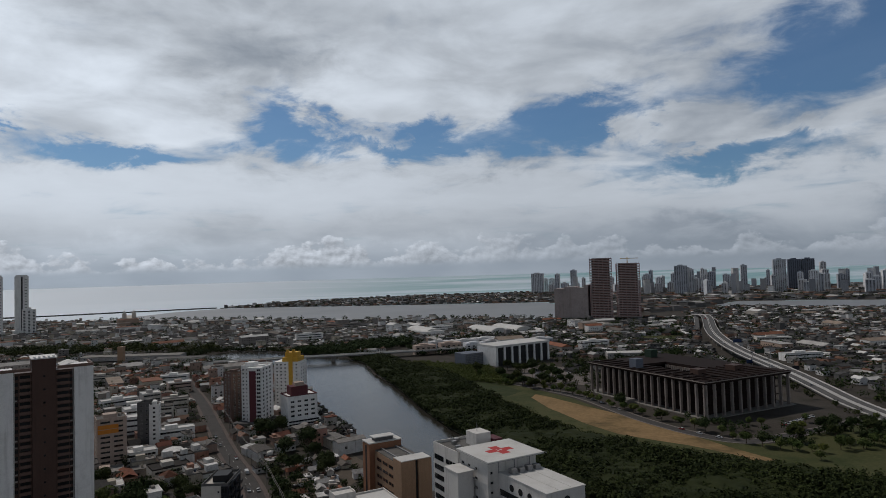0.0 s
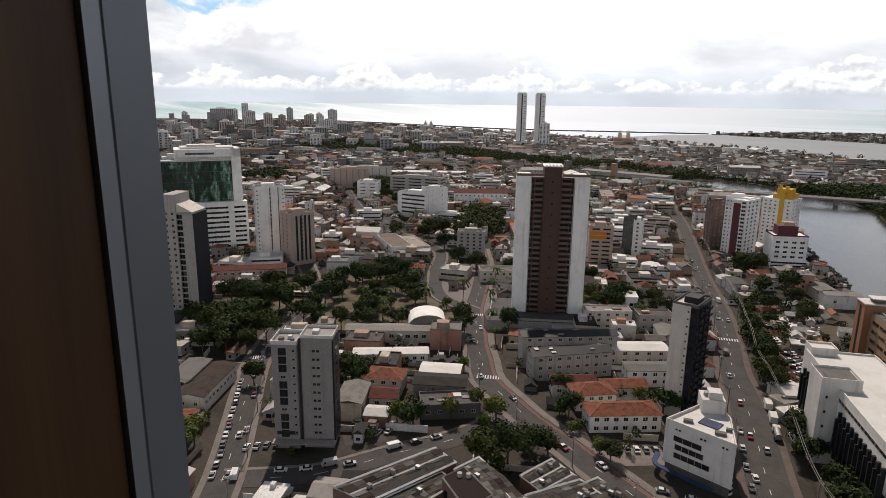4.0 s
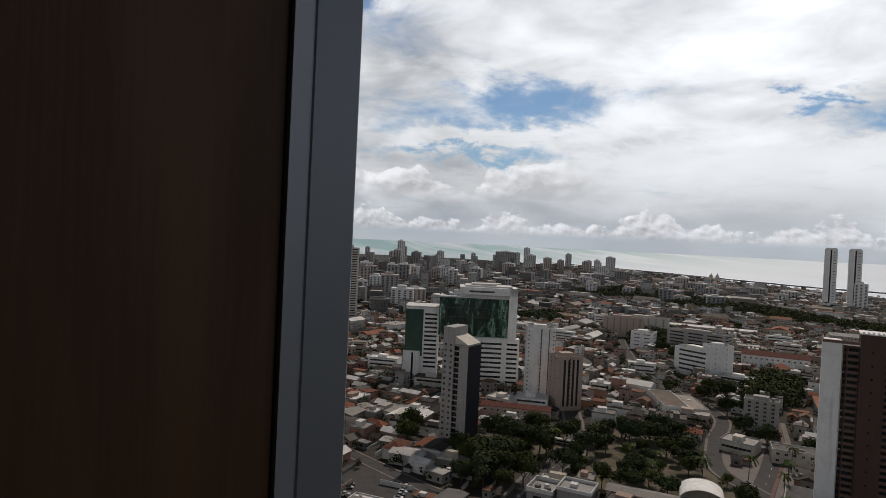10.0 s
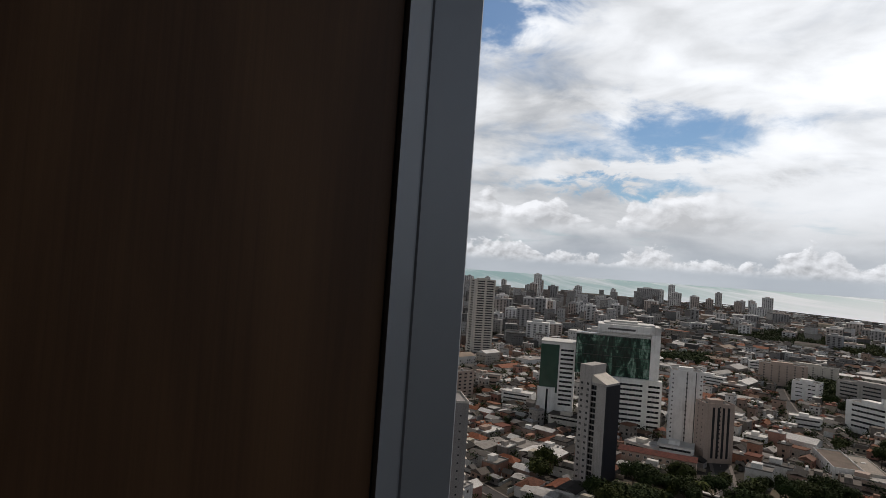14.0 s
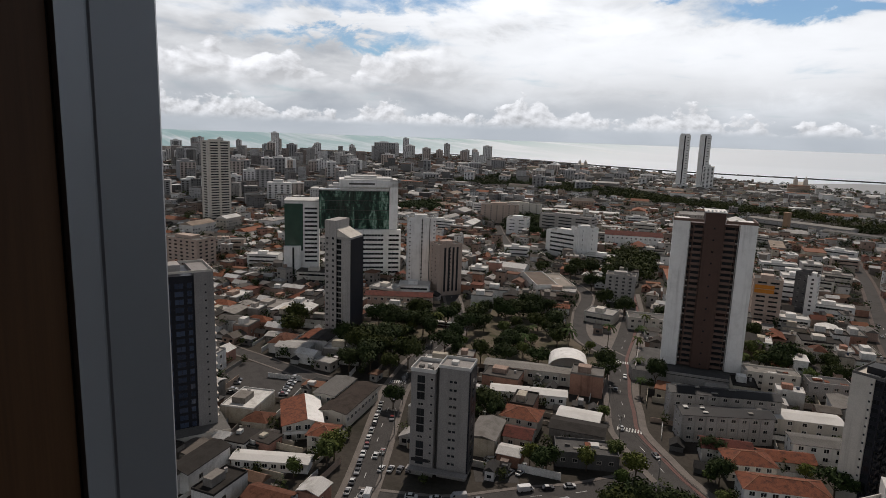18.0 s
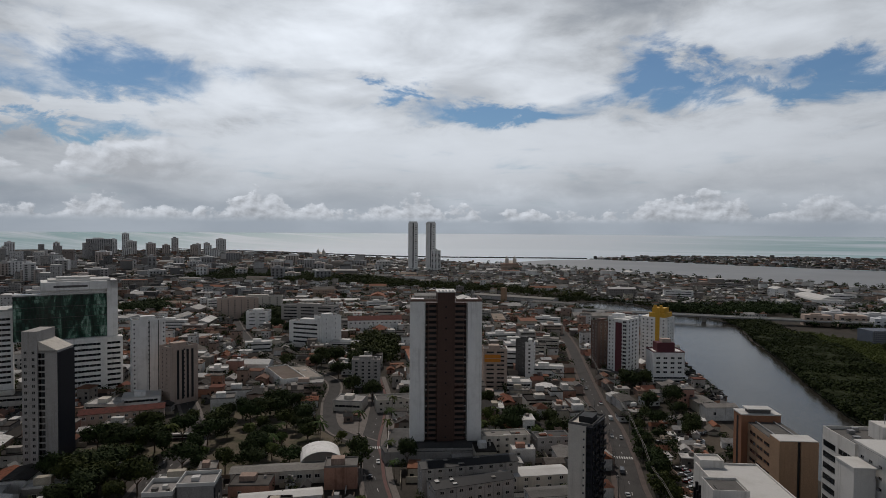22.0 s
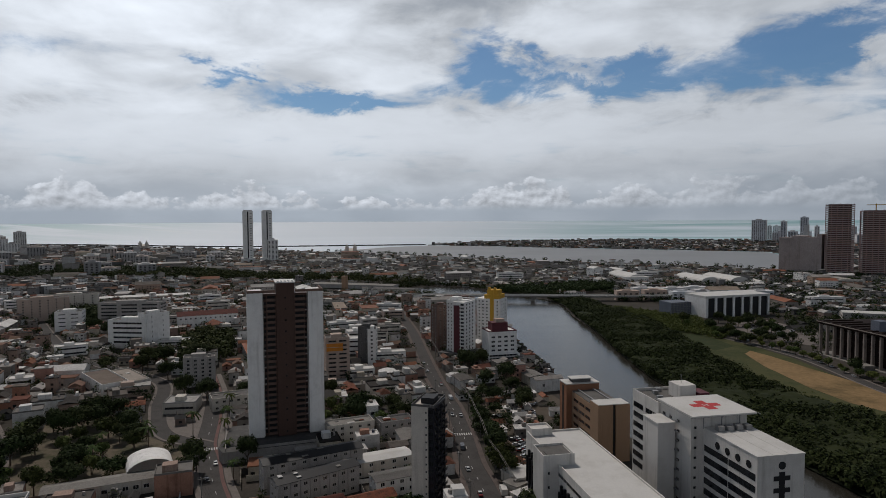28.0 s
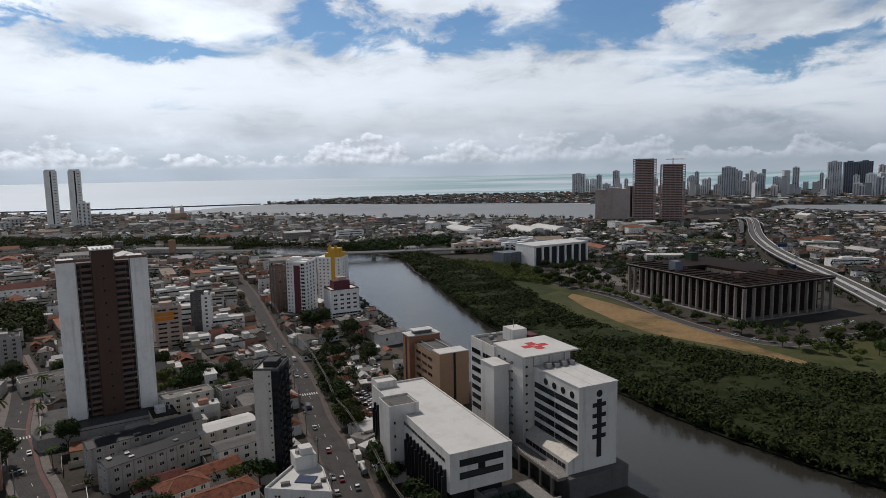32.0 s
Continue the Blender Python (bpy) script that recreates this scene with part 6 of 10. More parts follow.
def hospital_annex():
    m = at(4.5, 178.0, 29)
    b = thing("service_building", None, "", m, "low flat service building with rooftop cooling units", "service building")
    claim(m, 24, 20, 0)
    part("wall", Geo().box(0, 21, 0, 17, 0, 9.0, 0, 1), "midgrey greyroof", b)
    part("screen", Geo().box(-0.3, 21.3, -0.4, 0, 0, 11.0).box(-0.4, 0, 0, 17, 0, 11.0), "midgrey", b)
    for i in range(4):
        for j in range(2):
            part("cooling_unit", Geo().box(0, 2.6, 0, 2.2, 0, 1.4).cyl(1.3, 1.1, 1.4, 1.7, 0.8, n=12), "leafpaint", b, m=pose(2 + i * 3.1, 4 + j * 4.2, 9.0))
    part("roof_deck", Geo().box(14.5, 20.5, 1, 16, 9.001, 9.3), "concrete", b)
    part("duct", Geo().box(1, 6, 12.5, 14.5, 9.001, 10.6), "steel", b)


hospital_annex()


def orange_block():
    m = at(-21.6, 289.0, 29)
    W, D, H = 15.5, 42.0, 26.5
    claim(m, W, D, 3)
    b = thing("office_block", None, "", m, "orange and tan office block with white roof slabs beside the river", "office block")
    part("front_block", Geo().box(0, 7.2, 0, 9, 0, H).box(8.6, W, 0, 9, 0, H), "tan", b)
    part("slot", Geo().box(7.2, 8.6, 0.8, 9, 0, H - 0.5), "black", b)
    part("middle", Geo().box(0.8, W, 9.01, 33, 0, H - 2.2), "tan", b)
    part("rear_block", Geo().box(-2.0, W, 33.01, D, 0, H + 1.2), "orange", b)
    part("roof", Geo().box(-2.3, W + 0.3, 32.7, D + 0.3, H + 1.201, H + 1.7).box(1, W - 3, 34, D - 2, H + 3.4, H + 3.8), "whiteroof", b)
    part("roof_room", Geo().box(2, W - 4, 34.5, D - 2.5, H + 1.7, H + 3.4), "darkgrey", b)
    part("roof", Geo().box(0.2, W - 0.2, 0.2, 8.8, H + 0.001, H + 0.3), "whiteroof", b)
    part("roof", Geo().box(1.0, W - 0.2, 9.2, 32.6, H - 2.199, H - 1.8), "greyroof", b)
    for x in (3.5, 11.5):
        part("roof_rail", Geo().box(x, x + 0.6, 10, 32, H - 1.8, H - 1.0), "steel", b)
    for z in (5, 9, 13, 17, 21):
        for k in range(3):
            window(b, 2, W, D, D - (13 + 7.2 * k), z, 5.8, 1.5, "band", frame_mat="orange").matrix_basis.translation.x = 0.8
    part("stripe", Geo().box(-2.05, -1.9, 36.5, 38.5, 0, H), "black", b)


orange_block()


def river_hotel():
    m = at(-157.0, 480.0, -8)
    W, D, H, n = 17.5, 22.0, 45.0, 14
    claim(m, W, D, 3)
    b = thing("apartment_tower", None, "", m, "white riverside tower with a maroon tiled front", "apartment tower")
    part("wall", Geo().box(0, 6.2, 3.5, D, 0, H), "white", b)
    part("wall", Geo().box(6.21, W, 0, D, 0, H - 0.5), "white", b)
    part("front_panel", Geo().box(8.0, 13.4, -0.25, 0, 3, H - 3.0), "maroon", b, "maroon tiled front panel")
    part("roof_room", Geo().box(2, 9, 6, 14, H, H + 2.6), "white", b)
    part("parapet", parapet(Geo(), 0, W, 3.5, D, H, 0.8), "white", b)
    bal = Geo().box(0, 3.6, -1.1, 0, 0, 0.2).box(0, 3.6, -1.1, -1.0, 0.2, 0.95).mesh("balcony", ["white"])
    for r in range(n):
        z = 4.0 + r * 2.85
        part("balcony", bal, "", b, m=pose(13.6, 0, z))
        window(b, 0, W, D, 15.4, z + 1.4, 2.8, 1.7, frame_mat="white")
        window(b, 0, W, D, 4.6, z + 1.4, 1.2, 1.2, frame_mat="white").matrix_basis.translation.y = 3.5
        window(b, 0, W, D, 1.6, z + 1.4, 1.2, 1.2, frame_mat="white").matrix_basis.translation.y = 3.5
        for s in (4, 10, 16):
            window(b, 1, W, D, s, z + 1.4, 2.2, 1.4, frame_mat="white")
    part("podium", Geo().box(-4, W + 9, -5, D, 0, 4.0), "darkgrey", b)


river_hotel()


def yellow_tower():
    m = at(-144.0, 530.0, -6)
    W, D, H, n = 22.0, 18.0, 43.5, 13
    claim(m, W, D, 3)
    b = thing("apartment_tower", None, "", m, "white tower with yellow crown and yellow vertical stripe", "apartment tower")
    part("wall", Geo().box(0, W, 0, D, 0, H - 2), "white", b)
    part("stripe", Geo().box(12.5, 16.0, -0.4, 0, 6, H + 5), "yellow", b, "yellow vertical stripe")
    part("crown", Geo().box(7, W - 1.5, 0.5, D - 2, H - 1.999, H + 1.5).box(9, 19, 2, 12, H + 1.5, H + 5.5).box(10, 12, 2, 4, H + 5.5, H + 7.6).box(15, 17, 2, 4, H + 5.5, H + 7.6), "yellow", b, "stepped yellow crown")
    for r in range(n):
        z = 5 + r * 2.85
        for x in (2.6, 6.0, 9.6, 19.2):
            window(b, 0, W, D, x, z, 1.3, 1.1, frame_mat="white")
        for s in (4, 9, 14):
            window(b, 1, W, D, s, z, 1.3, 1.1, frame_mat="white")


yellow_tower()


def maroon_top():
    m, W = placed((-119.0, 474.0), (-99.5, 486.5))
    D, H = 17.0, 22.5
    claim(m, W, D, 3)
    b = thing("office_building", None, "", m, "white six-storey building with a maroon roof house by the river", "office building")
    part("wall", Geo().box(0, W, 0, D, 5, H), "white", b)
    part("base", Geo().box(-2, W + 2, -2, D, 0, 4.99), "white", b)
    part("roof_house", Geo().box(4, W - 6, 4, D - 3, H, H + 6.5), "maroon", b, "maroon roof house")
    part("parapet", parapet(Geo(), 0, W, 0, D, H, 0.9), "maroon", b)
    part("roof_room", Geo().box(8, W - 8, 6, D - 5, H + 6.5, H + 9), "pinkbeige", b)
    for z in (8, 11.4, 14.8, 18.4):
        spread(b, 0, W, D, 1, W - 1, 4, z, 1, 1, 2.8, 1.4, frame_mat="white")
        spread(b, 1, W, D, 1, D - 1, 3, z, 1, 1, 2.4, 1.4, frame_mat="white")
    for z in (1.8, 4.2):
        window(b, 0, W, D, W / 2, z, W, 1.2, "band", frame_mat="white").matrix_basis.translation.y = -2.0


maroon_top()


def plain_tower(fl, fr, D, H, wall, label, floors, cols, side_cols=2, w=1.4, h=1.2, frame_mat="grey", kind="plain", name="apartment_tower", category="apartment tower",
                roof="greyroof", z0=3.5, extra=None, top=2.4, side=True, glass="glass", inset=1.0):
    m, W = placed(fl, fr)
    claim(m, W, D, 2)
    b = thing(name, None, "", m, label, category)
    part("wall", Geo().box(0, W, 0, D, 0, H, 0, 1), wall + " " + roof, b)
    part("parapet", parapet(Geo(), 0, W, 0, D, H + 0.001, 0.9), wall, b)
    if top:
        part("roof_room", Geo().box(W * 0.25, W * 0.7, D * 0.3, D * 0.75, H + 0.001, H + top), wall, b)
        part("roof_tank", Geo().cyl(W * 0.82, D * 0.6, H + 0.001, H + 1.6, 0.9, n=12), "grey", b)
    dz = (H - z0) / floors
    spread(b, 0, W, D, inset, W - inset, cols, z0 + dz * 0.5, dz, floors, w, h, frame_mat=frame_mat, kind=kind, glass=glass)
    if side:
        spread(b, 1, W, D, 1, D - 1, side_cols, z0 + dz * 0.5, dz, floors, min(w, D / side_cols - 0.8), h, frame_mat=frame_mat, kind=kind, glass=glass)
        spread(b, 2, W, D, 1, D - 1, side_cols, z0 + dz * 0.5, dz, floors, min(w, D / side_cols - 0.8), h, frame_mat=frame_mat, kind=kind, glass=glass)
    if extra:
        extra(b, W, D, H)
    return b


def orange_strips(b, W, D, H):
    for z in (H - 4.2, H - 7.0):
        part("strip", Geo().box(0.6, W * 0.72, -0.25, 0, z - 1.2, z + 1.2), "orangestrip", b, "orange facade strip")


plain_tower((-208, 376.3), (-194.5, 385.2), 15, 30, "pinkbeige", "beige apartment block with orange facade strips", 9, 2, 2, 5.0, 1.1, "pinkbeige", "band", extra=orange_strips)
plain_tower((-213, 436), (-203, 435), 12, 28, "darkgrey", "narrow dark grey apartment block", 8, 2)
plain_tower((-203, 432), (-197, 434), 12, 27, "white", "narrow white blank-walled block", 8, 1, 2)


def two_tone(b, W, D, H):
    part("stair_wall", Geo().box(0, W * 0.45, -0.8, D, 0, H + 9.5), "grey", b, "taller pale grey half of the tower")
    part("end_wall", Geo().box(W, W + 0.5, 0, D, 0, H), "navy", b, "dark blue end wall")
    part("roof_slope", Geo().face([(W * 0.45, 0, H + 5), (W, 0, H + 0.9), (W, D, H + 0.9), (W * 0.45, D, H + 5)]).face([(W * 0.45, 0, H), (W, 0, H), (W, 0, H + 0.9), (W * 0.45, 0, H + 5)]), "offwhite", b)
    for r in range(18):
        for s in (1.6, 5.0):
            window(b, 0, W, D, s, 5 + r * 3.0, 1.2, 1.2, frame_mat="grey").matrix_basis.translation.y = -0.8


plain_tower((-309, 134.2), (-297, 143.1), 14, 56, "grey", "tall apartment tower, pale grey with dark blue end wall", 18, 2, 3, 2.4, 2.0, "darkgrey", extra=two_tone, top=0, inset=9)


def white_office():
    """Large white office block with a green glass front above a striped base."""
    m, W = placed((-452, 176), (-421.8, 243.1))
    D, H = 26.0, 76.0
    claim(m, W, D, 4)
    b = thing("office_tower", None, "", m, "large white office tower with a mirrored green glass front", "office tower")
    part("frame", Geo().box(29, W, 3.5, D, 0, H).box(W - 6.5, W, 0, 3.5, 0, H).box(29, W, 0, 3.5, 70.5, H), "white", b)
    part("roof_slab", Geo().box(33, W - 4, 4, D - 2, H, H + 1.2).box(38, W - 16, 8, D - 6, H + 1.2, H + 2.6), "whiteroof", b)
    part("slot", Geo().box(36, W - 18, -0.06, 0, 72.2, 73.6), "darkgrey", b)
    x0, x1, z0, z1 = 14.0, W - 6.6, 38.0, 67.5
    gl = part("glass_front", Geo().box(x0, x1, 1.4, 3.49, z0, z1), "black", b, "mirrored green curtain wall")
    # panes set at slightly different angles; their broken reflections lie in the colour
    rp = random.Random(14)
    g = Geo()
    nx, nz = 34, 12
    for i in range(nx):
        for j in range(nz):
            u0, u1 = x0 + (x1 - x0) * (i + 0.03) / nx, x0 + (x1 - x0) * (i + 0.97) / nx
            v0, v1 = z0 + (z1 - z0) * (j + 0.03) / nz, z0 + (z1 - z0) * (j + 0.97) / nz
            d = [1.25 + rp.uniform(-0.03, 0.03) for _ in range(2)]
            k = rp.uniform(-0.03, 0.03)
            g.face([(u0, d[0] + k, v0), (u1, d[1] + k, v0), (u1, d[1] - k, v1), (u0, d[0] - k, v1)])
    part("panes", g, "curtainpane", gl, "green panes with reflections painted in their colour")
    tr = Geo().box(x0, x1, -0.14, 0, -0.1, 0.1).mesh("transom", ["darkgrey"])
    for i in range(5):
        part("transom", tr, "", gl, m=pose(0, 1.2, z0 + 0.2 + i * 7.2))
    part("glass_cap", Geo().box(x0 - 0.5, x1, 0.9, 3.49, z1 + 0.001, z1 + 0.9), "whiteroof", b)
    part("glass_return", Geo().box(x0 - 0.4, 29, 3.5, 18, z0, z1), "greenglass", b)
    part("base", Geo().box(20, W + 2.5, -3.5, 3.4, 0, 38), "white", b)
    part("corner_pier", Geo().box(W - 9.6, W - 8.6, -3.9, -3.5, 0, 38), "white", b)
    for i in range(9):
        window(b, 0, W, D, W - 19, 5 + i * 3.6, 16, 1.5, "band", frame_mat="white").matrix_basis.translation.y = -3.5
        window(b, 0, W, D, W - 3, 5 + i * 3.6, 8, 1.5, "band", frame_mat="white").matrix_basis.translation.y = -3.5
    # lower wing: green glass corner and a striped end
    part("wing", Geo().box(-12, 13.6, 6, 30, 0, 58), "white", b)
    part("wing_glass", Geo().box(-12.3, 1.5, 5.6, 5.99, 20, 56.5), "greenglass", b, "dark green glass corner")
    part("wing_roof", Geo().box(-12.6, 14.0, 5.4, 30.4, 58.001, 59), "whiteroof", b)
    part("wing_base", Geo().box(-13, 0, 3, 5.5, 0, 24), "white", b)
    part("wing_slot", Geo().box(-6.5, -5.0, 2.9, 3.0, 2, 23), "glass", b)
    for i in range(13):
        window(b, 0, W, D, 7.5, 12 + i * 3.4, 9.6, 1.5, "band", frame_mat="white").matrix_basis.translation.y = 6


white_office()


def pink_fins(b, W, D, H):
    for x in (W * 0.5, W * 0.78):
        part("fin", Geo().box(x - 0.25, x + 0.25, -0.4, 0, 2, H), "darkgrey", b)
    for r in range(16):
        for x in (1.2, W - 1.2):
            window(b, 0, W, D, x, 5 + r * 2.95, 0.9, 0.9, frame_mat="white")


plain_tower((-388, 233), (-379.5, 251), 13, 51.5, "white", "slim pale apartment tower with thin dark fins", 16, 1, 3, 1.0, 1.0, "white", extra=pink_fins)


def brown_stripes(b, W, D, H):
    for i in range(4):
        x = 4.5 + i * 3.2
        part("strip", Geo().box(x, x + 1.5, -0.12, 0, 3, H - 1.5), "black", b, "dark vertical window strip")


plain_tower((-357, 239), (-354.5, 257.5), 14, 36, "pinkbeige", "pinkish-brown apartment tower with dark vertical strips", 12, 1, 2, 0.9, 0.9, "pinkbeige", extra=brown_stripes, inset=0.5)


def near_left():
    m, W = placed((-225.5, 33.0), (-224.5, 55.0))
    D, H, n = 18.0, 61.0, 19
    claim(m, W, D, 3)
    b = thing("apartment_tower", None, "", m, "tall dark tower with glazed front, grey side strip and pale ledges", "apartment tower")
    part("wall", Geo().box(0, W - 6.5, 0, D, 0, H), "navy", b)
    part("wall", Geo().box(W - 6.49, W, -0.6, D, 0, H + 1.0), "midgrey", b)
    part("parapet", parapet(Geo(), 0, W, -0.6, D, H + 1.0, 0.8), "offwhite", b)
    part("podium", Geo().box(-4, W + 3, -7, D, 0, 5, 0, 1), "offwhite greyroof", b)
    part("roof_room", Geo().box(4, 12, 5, 12, H, H + 3), "grey", b)
    led = Geo().box(W, W + 0.7, -0.4, 2.2, 0, 0.35).mesh("ledge", ["offwhite"])
    for r in range(n):
        z = 6.2 + r * 2.85
        for s in (2.4, 6.4, 10.6, 14.0):
            window(b, 0, W, D, s, z, 2.8 if s < 12 else 1.4, 1.8, frame_mat="navy", glass="blueglass")
        part("ledge", led, "", b, m=pose(0, 0, z + 1.2))
        window(b, 0, W, D, W - 2.8, z, 0.6, 0.6, frame_mat="midgrey").matrix_basis.translation.y = -0.6
        for s in (5, 10, 15):
            window(b, 1, W, D, s, z, 1.6, 1.3, frame_mat="midgrey")


near_left()
plain_tower((-538, 92), (-505, 112), 20, 24, "pinkbeige", "beige block with a rounded white roof hood", 7, 6, 3, 2.6, 1.2, "pinkbeige", "band")
plain_tower((-300, 20), (-292, 44), 16, 40, "offwhite", "cream apartment block with twelve storeys", 12, 4, 3)
plain_tower((-764, 186), (-768, 212), 22, 95, "offwhite", "tall pale apartment tower with dark window columns", 30, 2, 1, 9.0, 1.3, "grey", "band")
plain_tower((-447, 425), (-412, 433), 18, 24, "white", "white office block with dark ribbon windows", 5, 1, 2, 26, 1.6, "white", "band", name="office_block", category="office block")
plain_tower((-413, 432), (-405, 452), 14, 29.5, "white", "white office block with blank walls", 6, 2, 2, 0.5, 1.6, "white", "band", name="office_block", category="office block")
plain_tower((-562, 470), (-543, 485), 20, 19, "white", "plain white cubic office block", 4, 2, 2, 6, 0.9, "white", "band", name="office_block", category="office block")
plain_tower((-560, 520), (-500, 545), 18, 22, "grey", "grey office block with ribbon windows", 5, 3, 2, 16, 1.4, "grey", "band", name="office_block", category="office block")
plain_tower((-293, 338), (-277, 350), 12, 19, "grey", "grey stained apartment block with four storeys", 6, 4, 2, 1.6, 1.2, "grey")
plain_tower((-650, 500), (-622, 540), 18, 24, "pinkbeige", "pinkish seven-storey apartment block", 7, 6, 3)
plain_tower((-690, 560), (-645, 600), 16, 20, "offwhite", "cream apartment block with balconies", 6, 6, 3)
plain_tower((-168, 560), (-156, 570), 14, 36, "brownlt", "slim brown riverside apartment tower", 11, 3, 3)
plain_tower((-176, 500), (-168, 494), 14, 38, "brownlt", "slim brownish tower behind a white block", 13, 2, 3, frame_mat="offwhite")


def gabled_hall(fl, fr, D, H, rise, wall, roof, label, cols=6, name="hall", category="hall", along=True, w=1.6, h=1.4, rows=1, hip=False):
    m, W = placed(fl, fr)
    claim(m, W, D, 1)
    b = thing(name, None, "", m, label, category)
    g = Geo().box(0, W, 0, D, 0, H)
    if along and not hip:
        g.face([(0, D / 2, H + rise), (0, 0, H), (0, D, H)][::-1]).face([(W, 0, H), (W, D, H), (W, D / 2, H + rise)])
    part("wall", g, wall, b)
    if hip:
        r0 = part("roof", Geo().hip(0, W, 0, D, H, rise, 0.7), roof, b)
        c = min((D + 1.4) / 2, (W + 1.4) / 2 - 0.1)
        cap = Geo().tube((c - 0.7, D / 2, H + rise), (W - c + 0.7, D / 2, H + rise), 0.16, 5)
        for x, y, k in ((-0.7, -0.7, 0), (-0.7, D + 0.7, 0), (W + 0.7, -0.7, 1), (W + 0.7, D + 0.7, 1)):
            cap.tube((x, y, H + 0.04), (c - 0.7 if k == 0 else W - c + 0.7, D / 2, H + rise), 0.14, 5)
        part("ridge_tiles", cap, "terralt" if roof == "terra" else roof, r0, "pale ridge tiles")
    else:
        part("roof", Geo().gable(0, W, 0, D, H, rise, 0.6), roof, b)
    for r in range(rows):
        spread(b, 0, W, D, 0.6, W - 0.6, cols, H * (r + 0.55) / rows, 1, 1, w, h, frame_mat="white")
        spread(b, 2, W, D, 0.6, D - 0.6, max(1, int(D / 4)), H * (r + 0.55) / rows, 1, 1, w * 0.8, h, frame_mat="white")
    return b


def split_roof_hall():
    """A hall whose saddle roof is tiled orange on one slope and white sheet on the other."""
    m, W = placed((-207.9, 73.6), (-203.2, 87.2))
    D, H = 22.5, 6.0
    claim(m, W, D, 1)
    b = thing("hall", None, "", m, "two-storey hall with one orange and one white roof slope", "hall")
    part("wall", Geo().box(0, W, 0, D, 0, H).face([(0, 0, H), (W, 0, H), (W * 0.62, 0, H + 2.0)]).face([(0, D, H), (W * 0.62, D, H + 2.0), (W, D, H)]), "offwhite", b)
    for x0, x1, z0, z1, mat, lab in ((-0.6, W * 0.62, H - 0.1, H + 2.05, "terra", "orange tiled slope"), (W + 0.6, W * 0.62, H - 0.1, H + 2.05, "white", "white sheet slope")):
        g = Geo()
        g.v = [(x0, -0.7, z0), (x1, -0.7, z1), (x1, D + 0.5, z1), (x0, D + 0.5, z0), (x0, -0.7, z0 + 0.16), (x1, -0.7, z1 + 0.16), (x1, D + 0.5, z1 + 0.16), (x0, D + 0.5, z0 + 0.16)]
        g.f = [(0, 3, 2, 1), (4, 5, 6, 7), (0, 1, 5, 4), (1, 2, 6, 5), (2, 3, 7, 6), (3, 0, 4, 7)]
        g.m = [0] * 6
        part("roof_slope", g, mat, b, lab)
    part("balcony", Geo().box(0, W, -1.6, 0, 3.0, 3.2).box(0, W, -1.6, -1.5, 3.2, 4.1), "white", b)
    for k in range(4):
        part("post", Geo().box(0.4 + k * (W - 1.1) / 3, 0.7 + k * (W - 1.1) / 3, -1.55, -1.25, 0, 3.0), "white", b)
    for z in (1.5, 4.8):
        spread(b, 0, W, D, 0.6, W - 0.6, 4, z, 1, 1, 1.8, 1.7, frame_mat="white")
        spread(b, 2, W, D, 0.6, D - 0.6, 5, z, 1, 1, 1.4, 1.2, frame_mat="white")


split_roof_hall()
# the terracotta-roofed houses by the curving street
gabled_hall((-95.2, 181.8), (-77.5, 199.5), 10.5, 6.5, 2.2, "white", "terra", "two-storey white house with an orange tiled roof and blue end wall", 7, "house", "house", rows=2, hip=True)
gabled_hall((-107, 192.3), (-97, 204), 11, 6.2, 2.4, "offwhite", "terra", "cream house with a terracotta hipped roof", 4, "house", "house", rows=2, hip=True)
gabled_hall((-119.3, 195.8), (-107, 207), 9, 5.5, 2.0, "offwhite", "terraold", "cream house with an old red tiled roof", 4, "house", "house")
gabled_hall((-104, 207), (-92, 220), 8, 5.0, 1.8, "offwhite", "terra", "small house with a terracotta roof", 3, "house", "house")
gabled_hall((-174.7, 148.4), (-163, 156.5), 11, 6.4, 2.3, "offwhite", "terra", "cream two-storey house with a red tiled roof", 3, "house", "house", rows=2, hip=True)
gabled_hall((-164, 141), (-156, 147), 9, 4.4, 1.8, "offwhite", "terraold", "small house with a weathered tiled roof", 2, "house", "house")
gabled_hall((-199.2, 162.8), (-177, 186), 7, 4.6, 0.8, "white", "whiteroof", "long low white shed with white sheet roof", 9, "long_shed", "shed")
gabled_hall((-222, 177), (-190, 206), 9, 6.0, 0.9, "offwhite", "concrete", "long low hall with row of dark openings", 11, "hall", "hall", w=2.0, h=1.6)
gabled_hall((-165, 169), (-152, 178), 9, 5.5, 0.7, "grey", "whiteroof", "grey shed with white sheet roof", 3, "shed", "shed")
gabled_hall((-204.4, 97.0), (-222.5, 120.6), 11, 6.4, 1.0, "offwhite", "oldroof", "long street-side hall with dark brown roof sheets", 9, "hall", "hall")
gabled_hall((-219.5, 99.0), (-231.5, 114.5), 9, 7.6, 0.5, "offwhite", "greyroof", "cream two-storey hall with a grey roof", 5, "hall", "hall", rows=2)
gabled_hall((-198, 52.4), (-182, 72.7), 6, 3.6, 0.5, "white", "whiteroof", "long white roofed parking shed", 8, "parking_shed", "shed")
gabled_hall((-196.0, 78.2), (-189.8, 85.0), 9.5, 6.6, 1.8, "offwhite", "terra", "small house with an orange hipped roof", 2, "house", "house", hip=True, rows=2)
